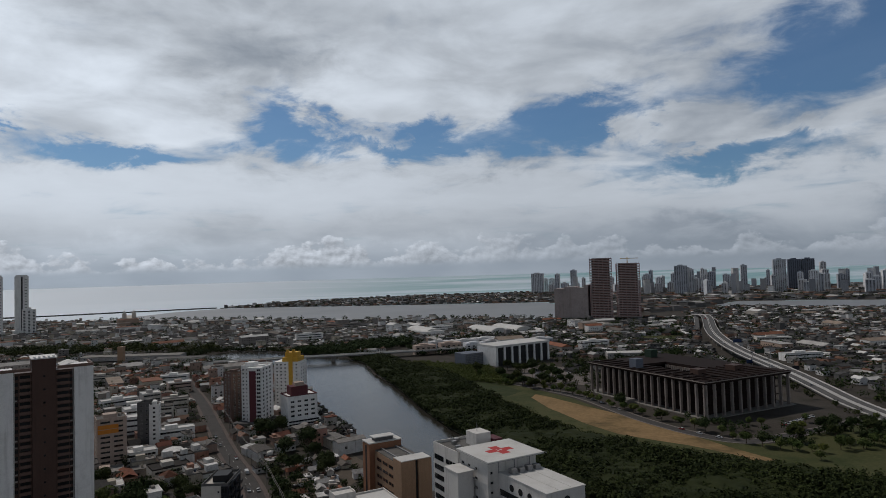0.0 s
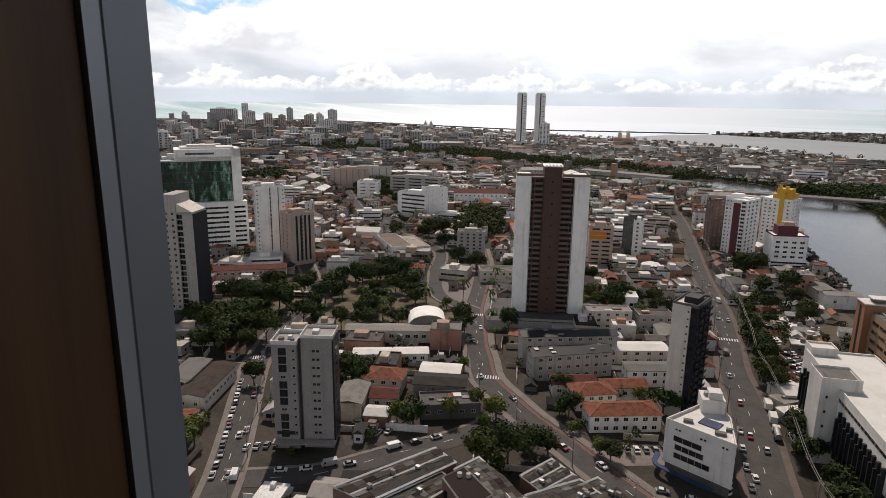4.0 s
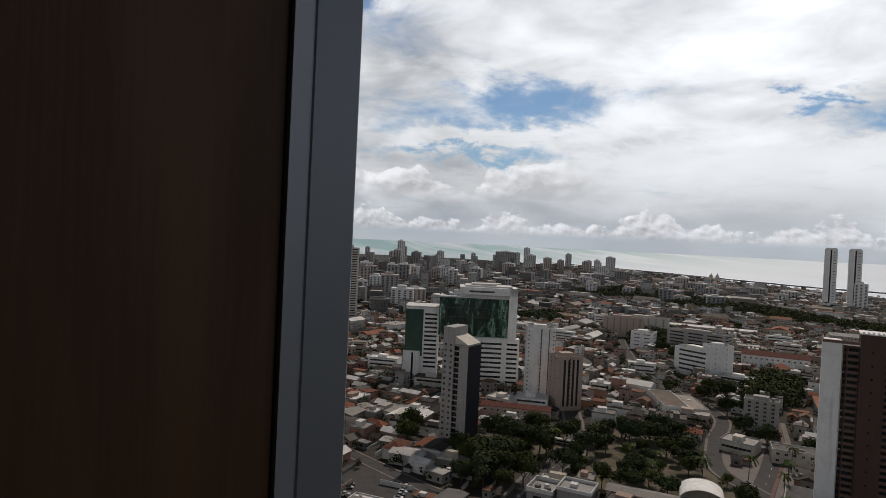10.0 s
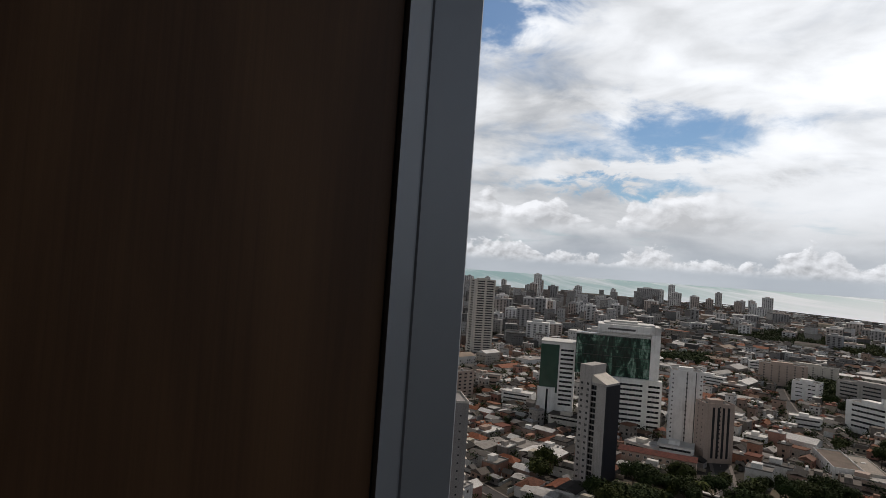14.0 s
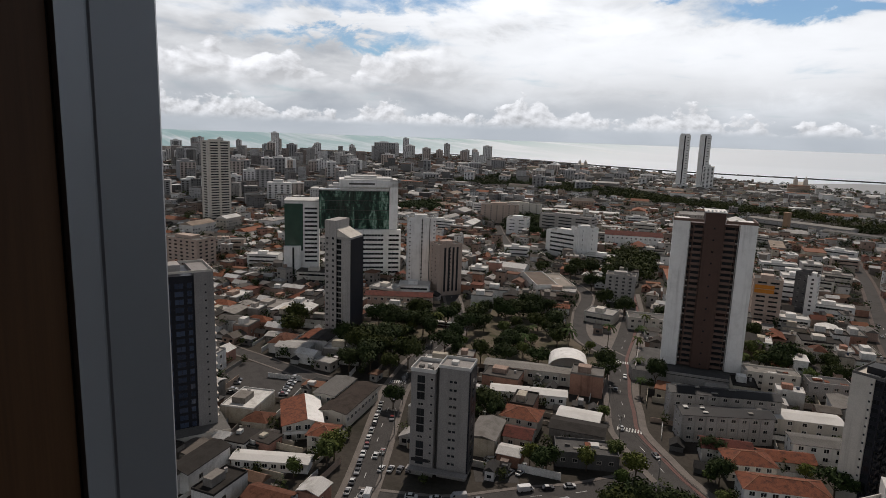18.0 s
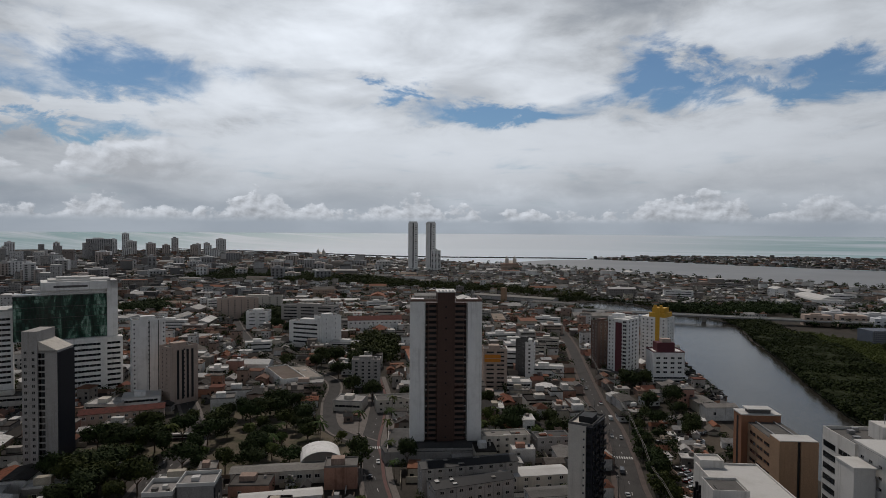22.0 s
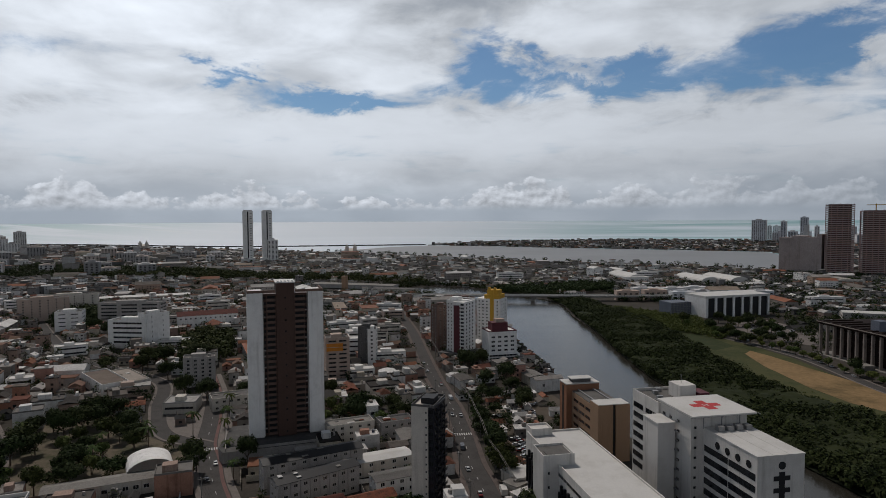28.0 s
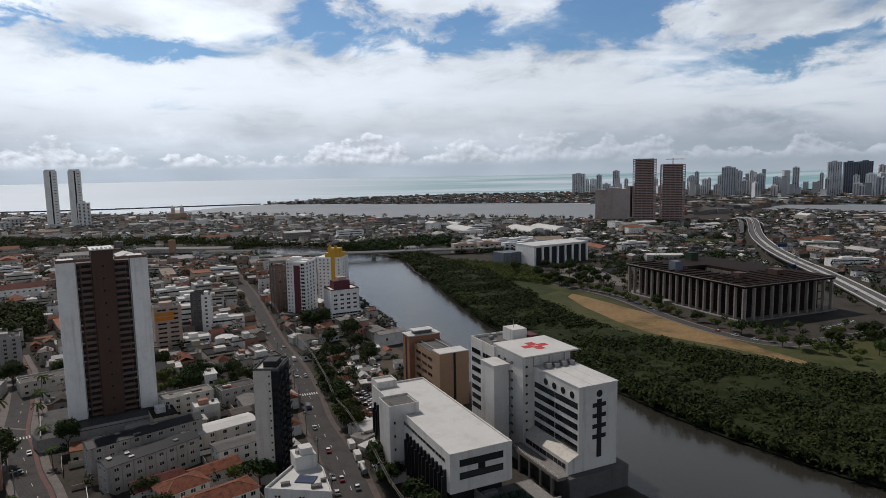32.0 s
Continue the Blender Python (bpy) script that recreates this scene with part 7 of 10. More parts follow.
gabled_hall((-456, 520), (-413, 560), 22, 12.5, 3.5, "white", "terraold", "long white colonial building with a terracotta roof", 12, "historic_building", "historic building", rows=2)
gabled_hall((-422, 520), (-400, 505), 16, 7, 4, "white", "terra", "white hall with a pyramidal terracotta roof", 5)
gabled_hall((-352, 180), (-327, 215), 12, 9, 1.5, "pinkbeige", "terraold", "pink two-storey building beside the park", 10, "school_building", "school building", rows=2)
gabled_hall((-700, 640), (-610, 720), 20, 7, 1.5, "offwhite", "whiteroof", "long low warehouse with pale roof", 10, "warehouse", "warehouse")
gabled_hall((-520, 900), (-380, 905), 26, 6, 1.2, "grey", "concrete", "long grey riverside warehouse", 14, "warehouse", "warehouse")
gabled_hall((-395, 862), (-330, 868), 20, 6, 1.2, "offwhite", "greyroof", "long low grey riverside shed", 8, "warehouse", "warehouse")
gabled_hall((-128, 232), (-100, 258), 10, 6.5, 0.8, "offwhite", "whiteroof", "cream block with white sheet roof", 7, "hall", "hall", rows=2)
gabled_hall((-103, 226), (-87, 241), 9, 6.5, 0.8, "white", "greyroof", "white two-storey block with a flat roof", 5, "hall", "hall", rows=2)


def flat_house(fl, fr, D, H, wall, roof, label, cols=4, rows=2, name="flat_building", category="building", clutter=4, seed=1):
    m, W = placed(fl, fr)
    claim(m, W, D, 1)
    b = thing(name, None, "", m, label, category)
    part("wall", Geo().box(0, W, 0, D, 0, H, 0, 1), wall + " " + roof, b)
    part("parapet", parapet(Geo(), 0, W, 0, D, H + 0.001, 0.7), wall, b)
    rnd = random.Random(seed)
    for i in range(clutter):
        x, y = rnd.uniform(1, max(1.2, W - 3)), rnd.uniform(1, max(1.2, D - 3))
        part("roof_sheet", Geo().box(0, rnd.uniform(1.5, 4), 0, rnd.uniform(1, 3), 0, rnd.uniform(0.2, 0.8)), rnd.choice(["whiteroof", "greyroof", "concrete", "terra"]), b, m=pose(x, y, H + 0.01 * i, 0, 0, 0))
    for r in range(rows):
        spread(b, 0, W, D, 0.6, W - 0.6, cols, H * (r + 0.55) / rows, 1, 1, 1.5, 1.2, frame_mat="offwhite")
        spread(b, 2, W, D, 0.6, D - 0.6, max(1, int(D / 4)), H * (r + 0.55) / rows, 1, 1, 1.3, 1.2, frame_mat="offwhite")
    return b


flat_house((-143.9, 147.8), (-129.5, 164), 11, 5.2, "darkgrey", "darkroof", "low dark flat-roofed building with roof clutter", 5, 1, clutter=9, seed=5)
flat_house((-325, 303), (-317.6, 317), 46, 8, "white", "brownroof", "long sports hall with a brown roof and white rim", 5, 1, clutter=0, seed=11)
flat_house((-316.9, 318.3), (-311.5, 328.5), 42, 7, "offwhite", "sandroof", "long hall with a pale brown roof", 4, 1, clutter=2, seed=12)
flat_house((-200, 300), (-180, 312), 12, 8, "offwhite", "concrete", "cream flat-roofed block by the plaza", 6, 2, seed=7)
flat_house((-150, 272), (-132, 288), 10, 9, "offwhite", "concrete", "cream block with roof terrace", 5, 3, seed=8)
flat_house((-128, 288), (-115, 300), 10, 8, "grey", "darkroof", "low grey flat-roofed block", 4, 2, seed=9)
flat_house((-240, 300), (-222, 318), 14, 7, "offwhite", "greyroof", "flat-roofed school block beside the plaza", 6, 2, seed=10)


def market_roofs():
    """Patchwork of old sheet roofs at the foot of the tower: halls with ridges in two directions, white gutters between."""
    rnd = random.Random(8)
    halls = (([(-124, 93), (-117.4, 127), (-107.6, 125.4), (-112, 95)], 8.6, 2, 1.0, 3, 7), ([(-112, 95), (-108.6, 120), (-101.6, 119), (-103, 97)], 7.6, 1, 0.6, 3, 8),
             ([(-105, 121.5), (-103.8, 131.4), (-78.8, 123), (-86, 113)], 9.2, 1, 1.4, 9, 4), ([(-91, 134.2), (-89.2, 148), (-76, 144.2), (-78.2, 131)], 7.4, 3, 0.7, 6, 5),
             ([(-86, 113), (-83.2, 124.6), (-64.6, 118.6), (-68, 107)], 6.4, 1, 0.3, 6, 4), ([(-84, 126.4), (-77, 143.2), (-64, 140.2), (-69.6, 121.4)], 8.2, 2, 0.8, 6, 5),
             ([(-76.4, 144.4), (-74.9, 150), (-61, 146), (-63.4, 140.6)], 6.6, 1, 1.3, 5, 3), ([(-66, 120), (-63.4, 139.2), (-47, 134.6), (-52, 116)], 4.6, 2, 0.3, 5, 3))
    for pl, h, folds, rise, nu, nv in halls:
        b = thing("market_hall", None, "", None, "old market hall with patched dark sheet roof and white gutters", "market hall")
        cx, cy = sum(p[0] for p in pl) / 4, sum(p[1] for p in pl) / 4
        TAKEN.append((cx, cy, 12))
        part("wall", Geo().prism(pl, 0, h - 0.1), "brownlt" if h > 7 else "darkgrey", b)
        a, bb, c, d = [Vector((*p, h)) for p in pl]
        nu, nv = nu + 2, nv + nv // 2
        nu *= folds if folds > 1 and nu < 5 else 1
        nu += (-nu) % (2 * folds)
        for i in range(nu):
            for j in range(nv):
                def P(u, v):
                    q = (a * (1 - u) + d * u) * (1 - v) + (bb * (1 - u) + c * u) * v
                    return Vector((q.x, q.y, q.z + rise * (1 - abs(2 * ((u * folds) % 1.0000001) - 1))))
                e = 0.01
                q = [P((i + e) / nu, (j + e) / nv), P((i + 1 - e) / nu, (j + e) / nv), P((i + 1 - e) / nu, (j + 1 - e) / nv), P((i + e) / nu, (j + 1 - e) / nv)]
                up = Vector((0, 0, 0.05 + 0.16 * rnd.random()))
                g = Geo()
                g.v = [tuple(x) for x in q] + [tuple(x + up) for x in q]
                g.f = [(0, 1, 2, 3), (7, 6, 5, 4), (4, 5, 1, 0), (5, 6, 2, 1), (6, 7, 3, 2), (7, 4, 0, 3)]
                g.m = [0] * 6
                # black sheets stand in for the dark of holes where sheets are missing
                part("roof_sheet", g, rnd.choice(["mossroof", "black", "forumdark", "mossroof", "mossroof", "mossroof", "greyroof", "black", "oldroof", "black", "oldroof"]), b)
        for i in range(1, folds):
            p, q = (a * (1 - i / folds) + d * i / folds) + Vector((0, 0, 0.3)), (bb * (1 - i / folds) + c * i / folds) + Vector((0, 0, 0.3))
            part("gutter", Geo().tube(p, q, 0.34, 4), "white", b, "white gutter")
        for i in range(4):
            p, q = Vector((*pl[i], h + 0.34)), Vector((*pl[(i + 1) % 4], h + 0.34))
            part("gutter", Geo().tube(p, q, 0.28 if i % 2 else 0.4, 4), "white" if i != 3 else "grey", b, "white gutter")
        for k in range(3):
            u, v = rnd.uniform(0.15, 0.85), rnd.uniform(0.15, 0.85)
            q = (a * (1 - u) + d * u) * (1 - v) + (bb * (1 - u) + c * u) * v
            part("roof_vent", Geo().box(q.x - 0.7, q.x + 0.7, q.y - 0.5, q.y + 0.5, q.z, q.z + rise + 0.8), "concrete" if k else "steel", b)
    t = thing("stair_tower", None, "", None, "square brown concrete stair tower among the market roofs", "tower")
    pl = [(-102, 113.3), (-101, 121.2), (-87.3, 116.6), (-88, 107)]
    part("wall", Geo().prism(pl, 0, 12), "brownlt", t)
    part("roof", Geo().prism([(x * 0.94 - 5.7, y * 0.94 + 6.9) for x, y in pl], 12, 12.12), "forumdark", t)
    for i in range(4):
        p, q = Vector((*pl[i], 12.2)), Vector((*pl[(i + 1) % 4], 12.2))
        part("parapet", Geo().tube(p, q, 0.28, 4), "concrete", t)
    for x, y in ((-99, 117), (-97, 118.4)):
        part("water_tank", Geo().cyl(x, y, 12.1, 13.2, 0.8, 0.7, 10), "grey", t)
    for k in range(3):
        x, y = -99.5 + k * 4.4, 112.0 - k * 1.95
        part("window", Geo().box(x - 0.6, x + 0.6, y - 0.35, y + 0.35, 7.6, 9.6), "glass", t)
    s = thing("sign_wall", None, "", at(-82.6, 119.5, -22), "blank white sign wall above the market roofs", "sign wall")
    part("panel", Geo().box(-4, 4, -0.15, 0.15, 6.5, 11), "whiteroof", s)
    part("brace", Geo().tube((-3, 0.2, 10.5), (-3, 2.2, 6.6), 0.08, 5), "steel", s)
    part("brace", Geo().tube((3, 0.2, 10.5), (3, 2.2, 6.6), 0.08, 5), "steel", s)


market_roofs()


def dome_tent():
    m, W = placed((-205.5, 203.0), (-193.5, 216.0))
    D = 15.0
    claim(m, W, D, 2)
    b = thing("sports_shelter", None, "", m, "white barrel-vaulted shelter beside the park", "shelter")
    n, r = 12, W / 2
    g = Geo()
    for y in (0, D):
        g.v += [(r - r * 1.05 * math.cos(math.pi * i / n), y, 5.4 + 5.2 * math.sin(math.pi * i / n)) for i in range(n + 1)]
    g.f += [(i, i + n + 1, i + n + 2, i + 1) for i in range(n)]
    g.v += [(x, y, z + 0.15) for x, y, z in g.v[:2 * n + 2]]
    g.f += [(i + 1 + 2 * n + 2, i + n + 2 + 2 * n + 2, i + n + 1 + 2 * n + 2, i + 2 * n + 2) for i in range(n)]
    g.m = [0] * len(g.f)
    part("vault", g, "white", b)
    for x in (0.1, W - 0.1):
        for k in range(5):
            part("post", Geo().cyl(x, 0.2 + (D - 0.4) * k / 4, 0, 5.6, 0.15, n=8), "steel", b)
    part("back_wall", Geo().box(0, W, D - 0.3, D - 0.1, 0, 7), "white", b)


dome_tent()


def forum():
    m, W = placed((188, 463), (271, 503))
    D, H = 130.0, 27.0
    b = thing("courthouse", None, "", m, "huge weathered concrete courthouse with tall fin columns", "courthouse")
    claim(m, W, D, 10)
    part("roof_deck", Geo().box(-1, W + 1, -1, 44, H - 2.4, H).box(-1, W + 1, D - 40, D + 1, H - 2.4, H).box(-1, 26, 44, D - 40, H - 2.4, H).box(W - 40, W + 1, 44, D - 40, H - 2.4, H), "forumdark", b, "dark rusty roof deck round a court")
    part("rim", Geo().box(-1.4, W + 1.4, -1.4, -1.001, H - 1.4, H + 0.3).box(-1.4, -1.001, -1, D + 1.4, H - 1.4, H + 0.3), "forumdark", b)
    part("coping", Geo().box(-1.7, W + 1.7, -1.7, -1.401, H - 0.9, H - 0.2).box(-1.7, -1.401, -1.4, D + 1.4, H - 0.9, H - 0.2), "forum", b)
    # near-black colour puts the shade behind the columns into walls and slabs
    part("inner_wall", Geo().box(7, W - 7, 7, 15, 0.3, H - 2.5).box(7, W - 7, D - 15, D - 7, 0.3, H - 2.5).box(7, 15, 15, D - 15, 0.3, H - 2.5).box(W - 15, W - 7, 15, D - 15, 0.3, H - 2.5), "forumdark", b, "recessed storeys coloured dark for shade")
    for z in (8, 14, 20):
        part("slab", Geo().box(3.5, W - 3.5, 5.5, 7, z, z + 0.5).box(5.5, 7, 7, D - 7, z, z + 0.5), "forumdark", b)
    part("beam", Geo().box(1, 15, 18, 18.8, H, H + 0.8), "forumdark", b)
    for i in range(13):
        part("roof_beam", Geo().box(0, 26, 0, 0.9, 0, 0.9).mesh("roof_beam", ["forumdark"]), "", b, m=pose(-0.5, 10 + i * 9.5, H + 0.001))
    for i in range(9):
        part("roof_beam", Geo().box(0, 0.9, 0, 44, 0, 0.9).mesh("roof_beam", ["forumdark"]), "", b, m=pose(6 + i * 9.2, -0.5, H + 0.001))
    col = Geo().box(-0.6, 0.6, -0.9, 1.4, 0, H - 2.4).mesh("column", ["forum"])
    for i in range(18):
        part("column", col, "", b, m=pose(0.2, 1 + (D - 2) * i / 17, 0, 0, 0, -90))
    for i in range(11):
        part("column", col, "", b, m=pose(1 + (W - 2) * i / 10, 0.2, 0))
    for i in range(19):
        part("column", col, "", b, m=pose(W - 40.6, 45 + (D - 86) * i / 18, 0, 0, 0, -90))
    for x, y, s, h, mat, lab in ((5, 76, 8, 7.5, "bluegrey", "dark blue-grey roof tank"), (60, 116, 8, 7.0, "leafpaint", "dark green roof tank"), (20, 24, 8, 4.0, "brown", "low brown lift house"), (58, 22, 9, 4.0, "brown", "low brown lift house")):
        part("roof_tower", Geo().box(x, x + s, y, y + s, H, H + h), mat, b, lab)
    part("plinth", Geo().box(-3, W + 3, -3, D + 3, 0, 0.6), "concrete", b)
    part("stair", Geo().box(-14, -3, 70, 78, 0, 2.4).box(-11, -3, 70, 78, 2.4, 3.6), "concrete", b)


forum()
TAKEN.append((338, 985, 42))                # the open grass by the flyover
gabled_hall((199, 781), (242, 779), 16, 7, 1.6, "grey", "whiteroof", "low hall with a pale sheet roof behind the courthouse", 8, "depot_hall", "hall")


def white_finned():
    m, W = placed((58.5, 745), (130, 794))
    D, H = 36.0, 24.0
    claim(m, W, D, 5)
    b = thing("public_building", None, "", m, "white modern building with tall white fins", "public building")
    part("body", Geo().box(1, W - 1, 1.5, D, 0, H - 2.5), "black", b)
    part("roof", Geo().box(0, W, 0, D, H - 2.5, H), "whiteroof", b)
    fin = Geo().box(-1.3, 1.3, 0, 1.5, 0, H - 2.5).mesh("fin", ["white"])
    for i in range(8):
        part("fin", fin, "", b, m=pose(2 + (W - 4) * i / 7, 0, 0))
    part("side_wall", Geo().box(-0.01, 1, 0, D, 0, H - 2.5), "white", b)
    part("annex", Geo().box(-27, -0.5, 24, 46, 0, 15), "bluegrey", b, "blue-grey annex behind a pale lattice")
    bar = Geo().box(0, 0.3, -0.3, 0, 0, 15).mesh("lattice_bar", ["steel"])
    rail = Geo().box(-27, -0.5, -0.36, 0, 0, 0.3).mesh("lattice_rail", ["steel"])
    for i in range(14):
        part("lattice_bar", bar, "", b, m=pose(-26.5 + 1.95 * i, 24, 0))
    for i in range(7):
        part("lattice_rail", rail, "", b, m=pose(0, 24, 1.6 + 2.0 * i))


white_finned()


def bridge():
    line = [(-330, 800), (-60, 862), (60, 900)]
    line = smooth_line(line, 12)
    b = thing("bridge", None, "", None, "low concrete road bridge over the river", "bridge")
    part("deck", ribbon(Geo(), line, -7, 7, 5.2, 6.8), "concrete", b)
    for s in (-6.9, 6.6):
        part("railing", ribbon(Geo(), line, s, s + 0.3, 6.8, 7.8), "whiteroof", b)
    for x, y in ((-205, 829), (-150, 842), (-100, 853)):
        part("pier", Geo().box(-2.2, 2.2, -6, 6, -3, 5.2).box(-3.2, 3.2, -7, 7, 3.4, 5.2), "concrete", b, m=at(x, y, 13))


bridge()


def flyover():
    line = smooth_line([(560, 1420), (527, 1280), (428, 1020), (385, 890), (352, 760), (338, 640), (326, 560), (316, 500), (312, 440)], 14)
    b = thing("flyover", None, "", None, "long concrete road flyover with pale parapets", "flyover")
    n = len(line)
    for s, w in ((5.4, 4.6), (-5.4, 4.6)):
        g, r1, r2 = Geo(), Geo(), Geo()
        o = offset(line, s)
        for gg, d0, d1, z0, z1 in ((g, -w, w, -1.2, 0), (r1, -w, -w + 0.4, 0, 1.0), (r2, w - 0.4, w, 0, 1.0)):
            a, c = offset(o, d0), offset(o, d1)
            k0 = len(gg.v)
            for i, (p, q) in enumerate(zip(a, c)):
                t = i / (n - 1)
                z = 8.6 * min(1, (1 - t) * 3.2) * min(1, t * 6 + 0.3)
                gg.v += [(p[0], p[1], z + z0), (p[0], p[1], z + z1), (q[0], q[1], z + z1), (q[0], q[1], z + z0)]
            for i in range(n - 1):
                k = k0 + 4 * i
                gg.f += [(k + 2, k + 6, k + 5, k + 1), (k + 1, k + 5, k + 4, k), (k + 3, k + 7, k + 6, k + 2), (k, k + 4, k + 7, k + 3)]
                gg.m += [0] * 4
        part("deck", g, "roaddeck", b)
        part("parapet", r1, "whiteroof", b)
        part("parapet", r2, "whiteroof", b)
        for i in range(3, n - 24, 3):
            t = i / (n - 1)
            z = 8.6 * min(1, (1 - t) * 3.2) * min(1, t * 6 + 0.3)
            part("pier", Geo().box(-1.4, 1.4, -0.9, 0.9, -0.5, z - 1.2), "concrete", b, m=at(o[i][0], o[i][1], 10))
    ROADS.append((line, 16))

    # side ramps coming down beside the hump
    for side, i0, i1 in ((20, 2, 20), (-20, 2, 24)):
        o = offset(line, side)[i0:i1]
        k = len(o)
        g, r = Geo(), Geo()
        for gg, d0, d1, z0, z1 in ((g, -4, 4, -0.9, 0), (r, -4.0, -3.6, 0, 0.9)):
            a, c = offset(o, d0), offset(o, d1)
            for i, (p, q) in enumerate(zip(a, c)):
                z = 0.4 + 7.2 * (i / (k - 1) if side > 0 else math.sin(math.pi * i / (k - 1)) ** 0.5)
                gg.v += [(p[0], p[1], z + z0), (p[0], p[1], z + z1), (q[0], q[1], z + z1), (q[0], q[1], z + z0)]
            for i in range(k - 1):
                j = 4 * i
                gg.f += [(j + 2, j + 6, j + 5, j + 1), (j + 1, j + 5, j + 4, j), (j + 3, j + 7, j + 6, j + 2), (j, j + 4, j + 7, j + 3)]
                gg.m += [0] * 4
        part("ramp", g, "roaddeck", b)
        part("ramp_parapet", r, "whiteroof", b)
    for x, y, mat, lab in ((368, 800, "blue", "blue overhead road sign on a gantry"), (346, 700, "leafpaint", "green overhead road sign on a gantry")):
        s = thing("road_sign", None, "", at(x, y, 12), lab, "road sign")
        part("panel", Geo().box(-6, 6, -0.15, 0.15, 13.5, 17.5), mat, s)
        part("beam", Geo().box(-9, 14, 0.2, 0.6, 15, 15.6), "steel", s)
        part("post", Geo().cyl(14, 0.4, 0, 16, 0.3, n=8), "steel", s)
        part("post", Geo().cyl(-9, 0.4, 0, 16, 0.3, n=8), "steel", s)


flyover()


def tower_frame(x, y, ang, W, D, H, floors, label, crane=False):
    m = at(x, y, ang)
    b = thing("tower_under_construction", None, "", m, label, "building site", group="towers under construction")
    part("core", Geo().box(5, W - 5, 5, D - 5, 0, H + 2.5), "brown", b)
    slab = Geo().box(0, W, 0, D, 0, 0.7).mesh("slab", ["redframe"])
    rail = Geo().box(0, W, -0.15, 0.1, 0, 1.1).box(0, 0.2, 0, D, 0, 1.1).mesh("guard_rail", ["hoarding"])
    for i in range(floors + 1):
        part("slab", slab, "", b, m=pose(0, 0, H * i / floors))
        part("guard_rail", rail, "", b, m=pose(0, 0, H * i / floors + 0.7))
    post = Geo().box(-0.5, 0.5, -0.5, 0.5, 0, H).mesh("column", ["redframe"])
    for i in range(6):
        part("column", post, "", b, m=pose(0.6 + (W - 1.2) * i / 5, 0.6, 0))
        part("column", post, "", b, m=pose(0.6, 0.6 + (D - 1.2) * i / 5, 0))
    for i in range(5):
        part("rebar", Geo().box(0, 0.4, 0, 0.4, 0, 3.5).mesh("rebar", ["redframe"]), "", b, m=pose(2 + i * (W - 4) / 4, 2, H + 0.7))
    if crane:
        g = Geo().box(W / 2 - 0.8, W / 2 + 0.8, D / 2 - 0.8, D / 2 + 0.8, H, H + 15).box(W / 2 - 14, W / 2 + 22, D / 2 - 0.6, D / 2 + 0.6, H + 12, H + 13.2)
        part("crane", g, "yellow", b, "tower crane")


tower_frame(311, 1350, -13, 47, 40, 131, 38, "reddish concrete frame of a tower under construction")
tower_frame(366, 1340, -13, 48, 40, 119, 34, "reddish concrete tower frame with a crane on top", True)
g = Geo().box(0, 22, 0, 40, 0, 70).box(22, 47, 0.6, 40, 0, 73).box(47, 66, -0.3, 40, 0, 71).box(66, 74, 0, 40, 0, 77)
b = thing("wrapped_building", None, "", at(241, 1388, -26), "unfinished block wrapped in beige safety net", "building site")
part("net", g, "hoarding", b)
for i in range(1, 22):
    part("scaffold_ledge", Geo().box(-0.4, 74.4, -0.4, 0, 0, 0.35).mesh("scaffold_ledge", ["hoarding"]), "", b, m=pose(0, 0, i * 3.3))


def twin(x, y, label):
    W, D, H = 25, 24, 131
    m = at(x, y, 37)
    b = thing("apartment_tower", None, "", m, label, "apartment tower", group="seaside twin towers")
    part("wall", Geo().box(0, 11, 0, D, 0, H).box(14, W, 0, D, 0, H), "white", b)
    part("recess", Geo().box(11, 14, 1.2, D, 0, H - 1), "navy", b, "dark glazed recess")
    part("crown", Geo().box(2, W - 2, 2, D - 2, H, H + 3), "white", b)
    bd = Geo().box(0, 4.5, -0.15, 0, 0, 1.1).mesh("window_band", ["glass"])
    for i in range(20):
        part("window_band", bd, "", b, m=pose(17.5, 0, 6 + i * 6.2))
    part("base", Geo().box(-5, W + 5, -5, D + 5, 0, 12), "white", b)


twin(-977, 1352, "slim white seaside tower with a dark glazed strip")
twin(-940, 1381, "slim white seaside tower with a dark glazed strip")


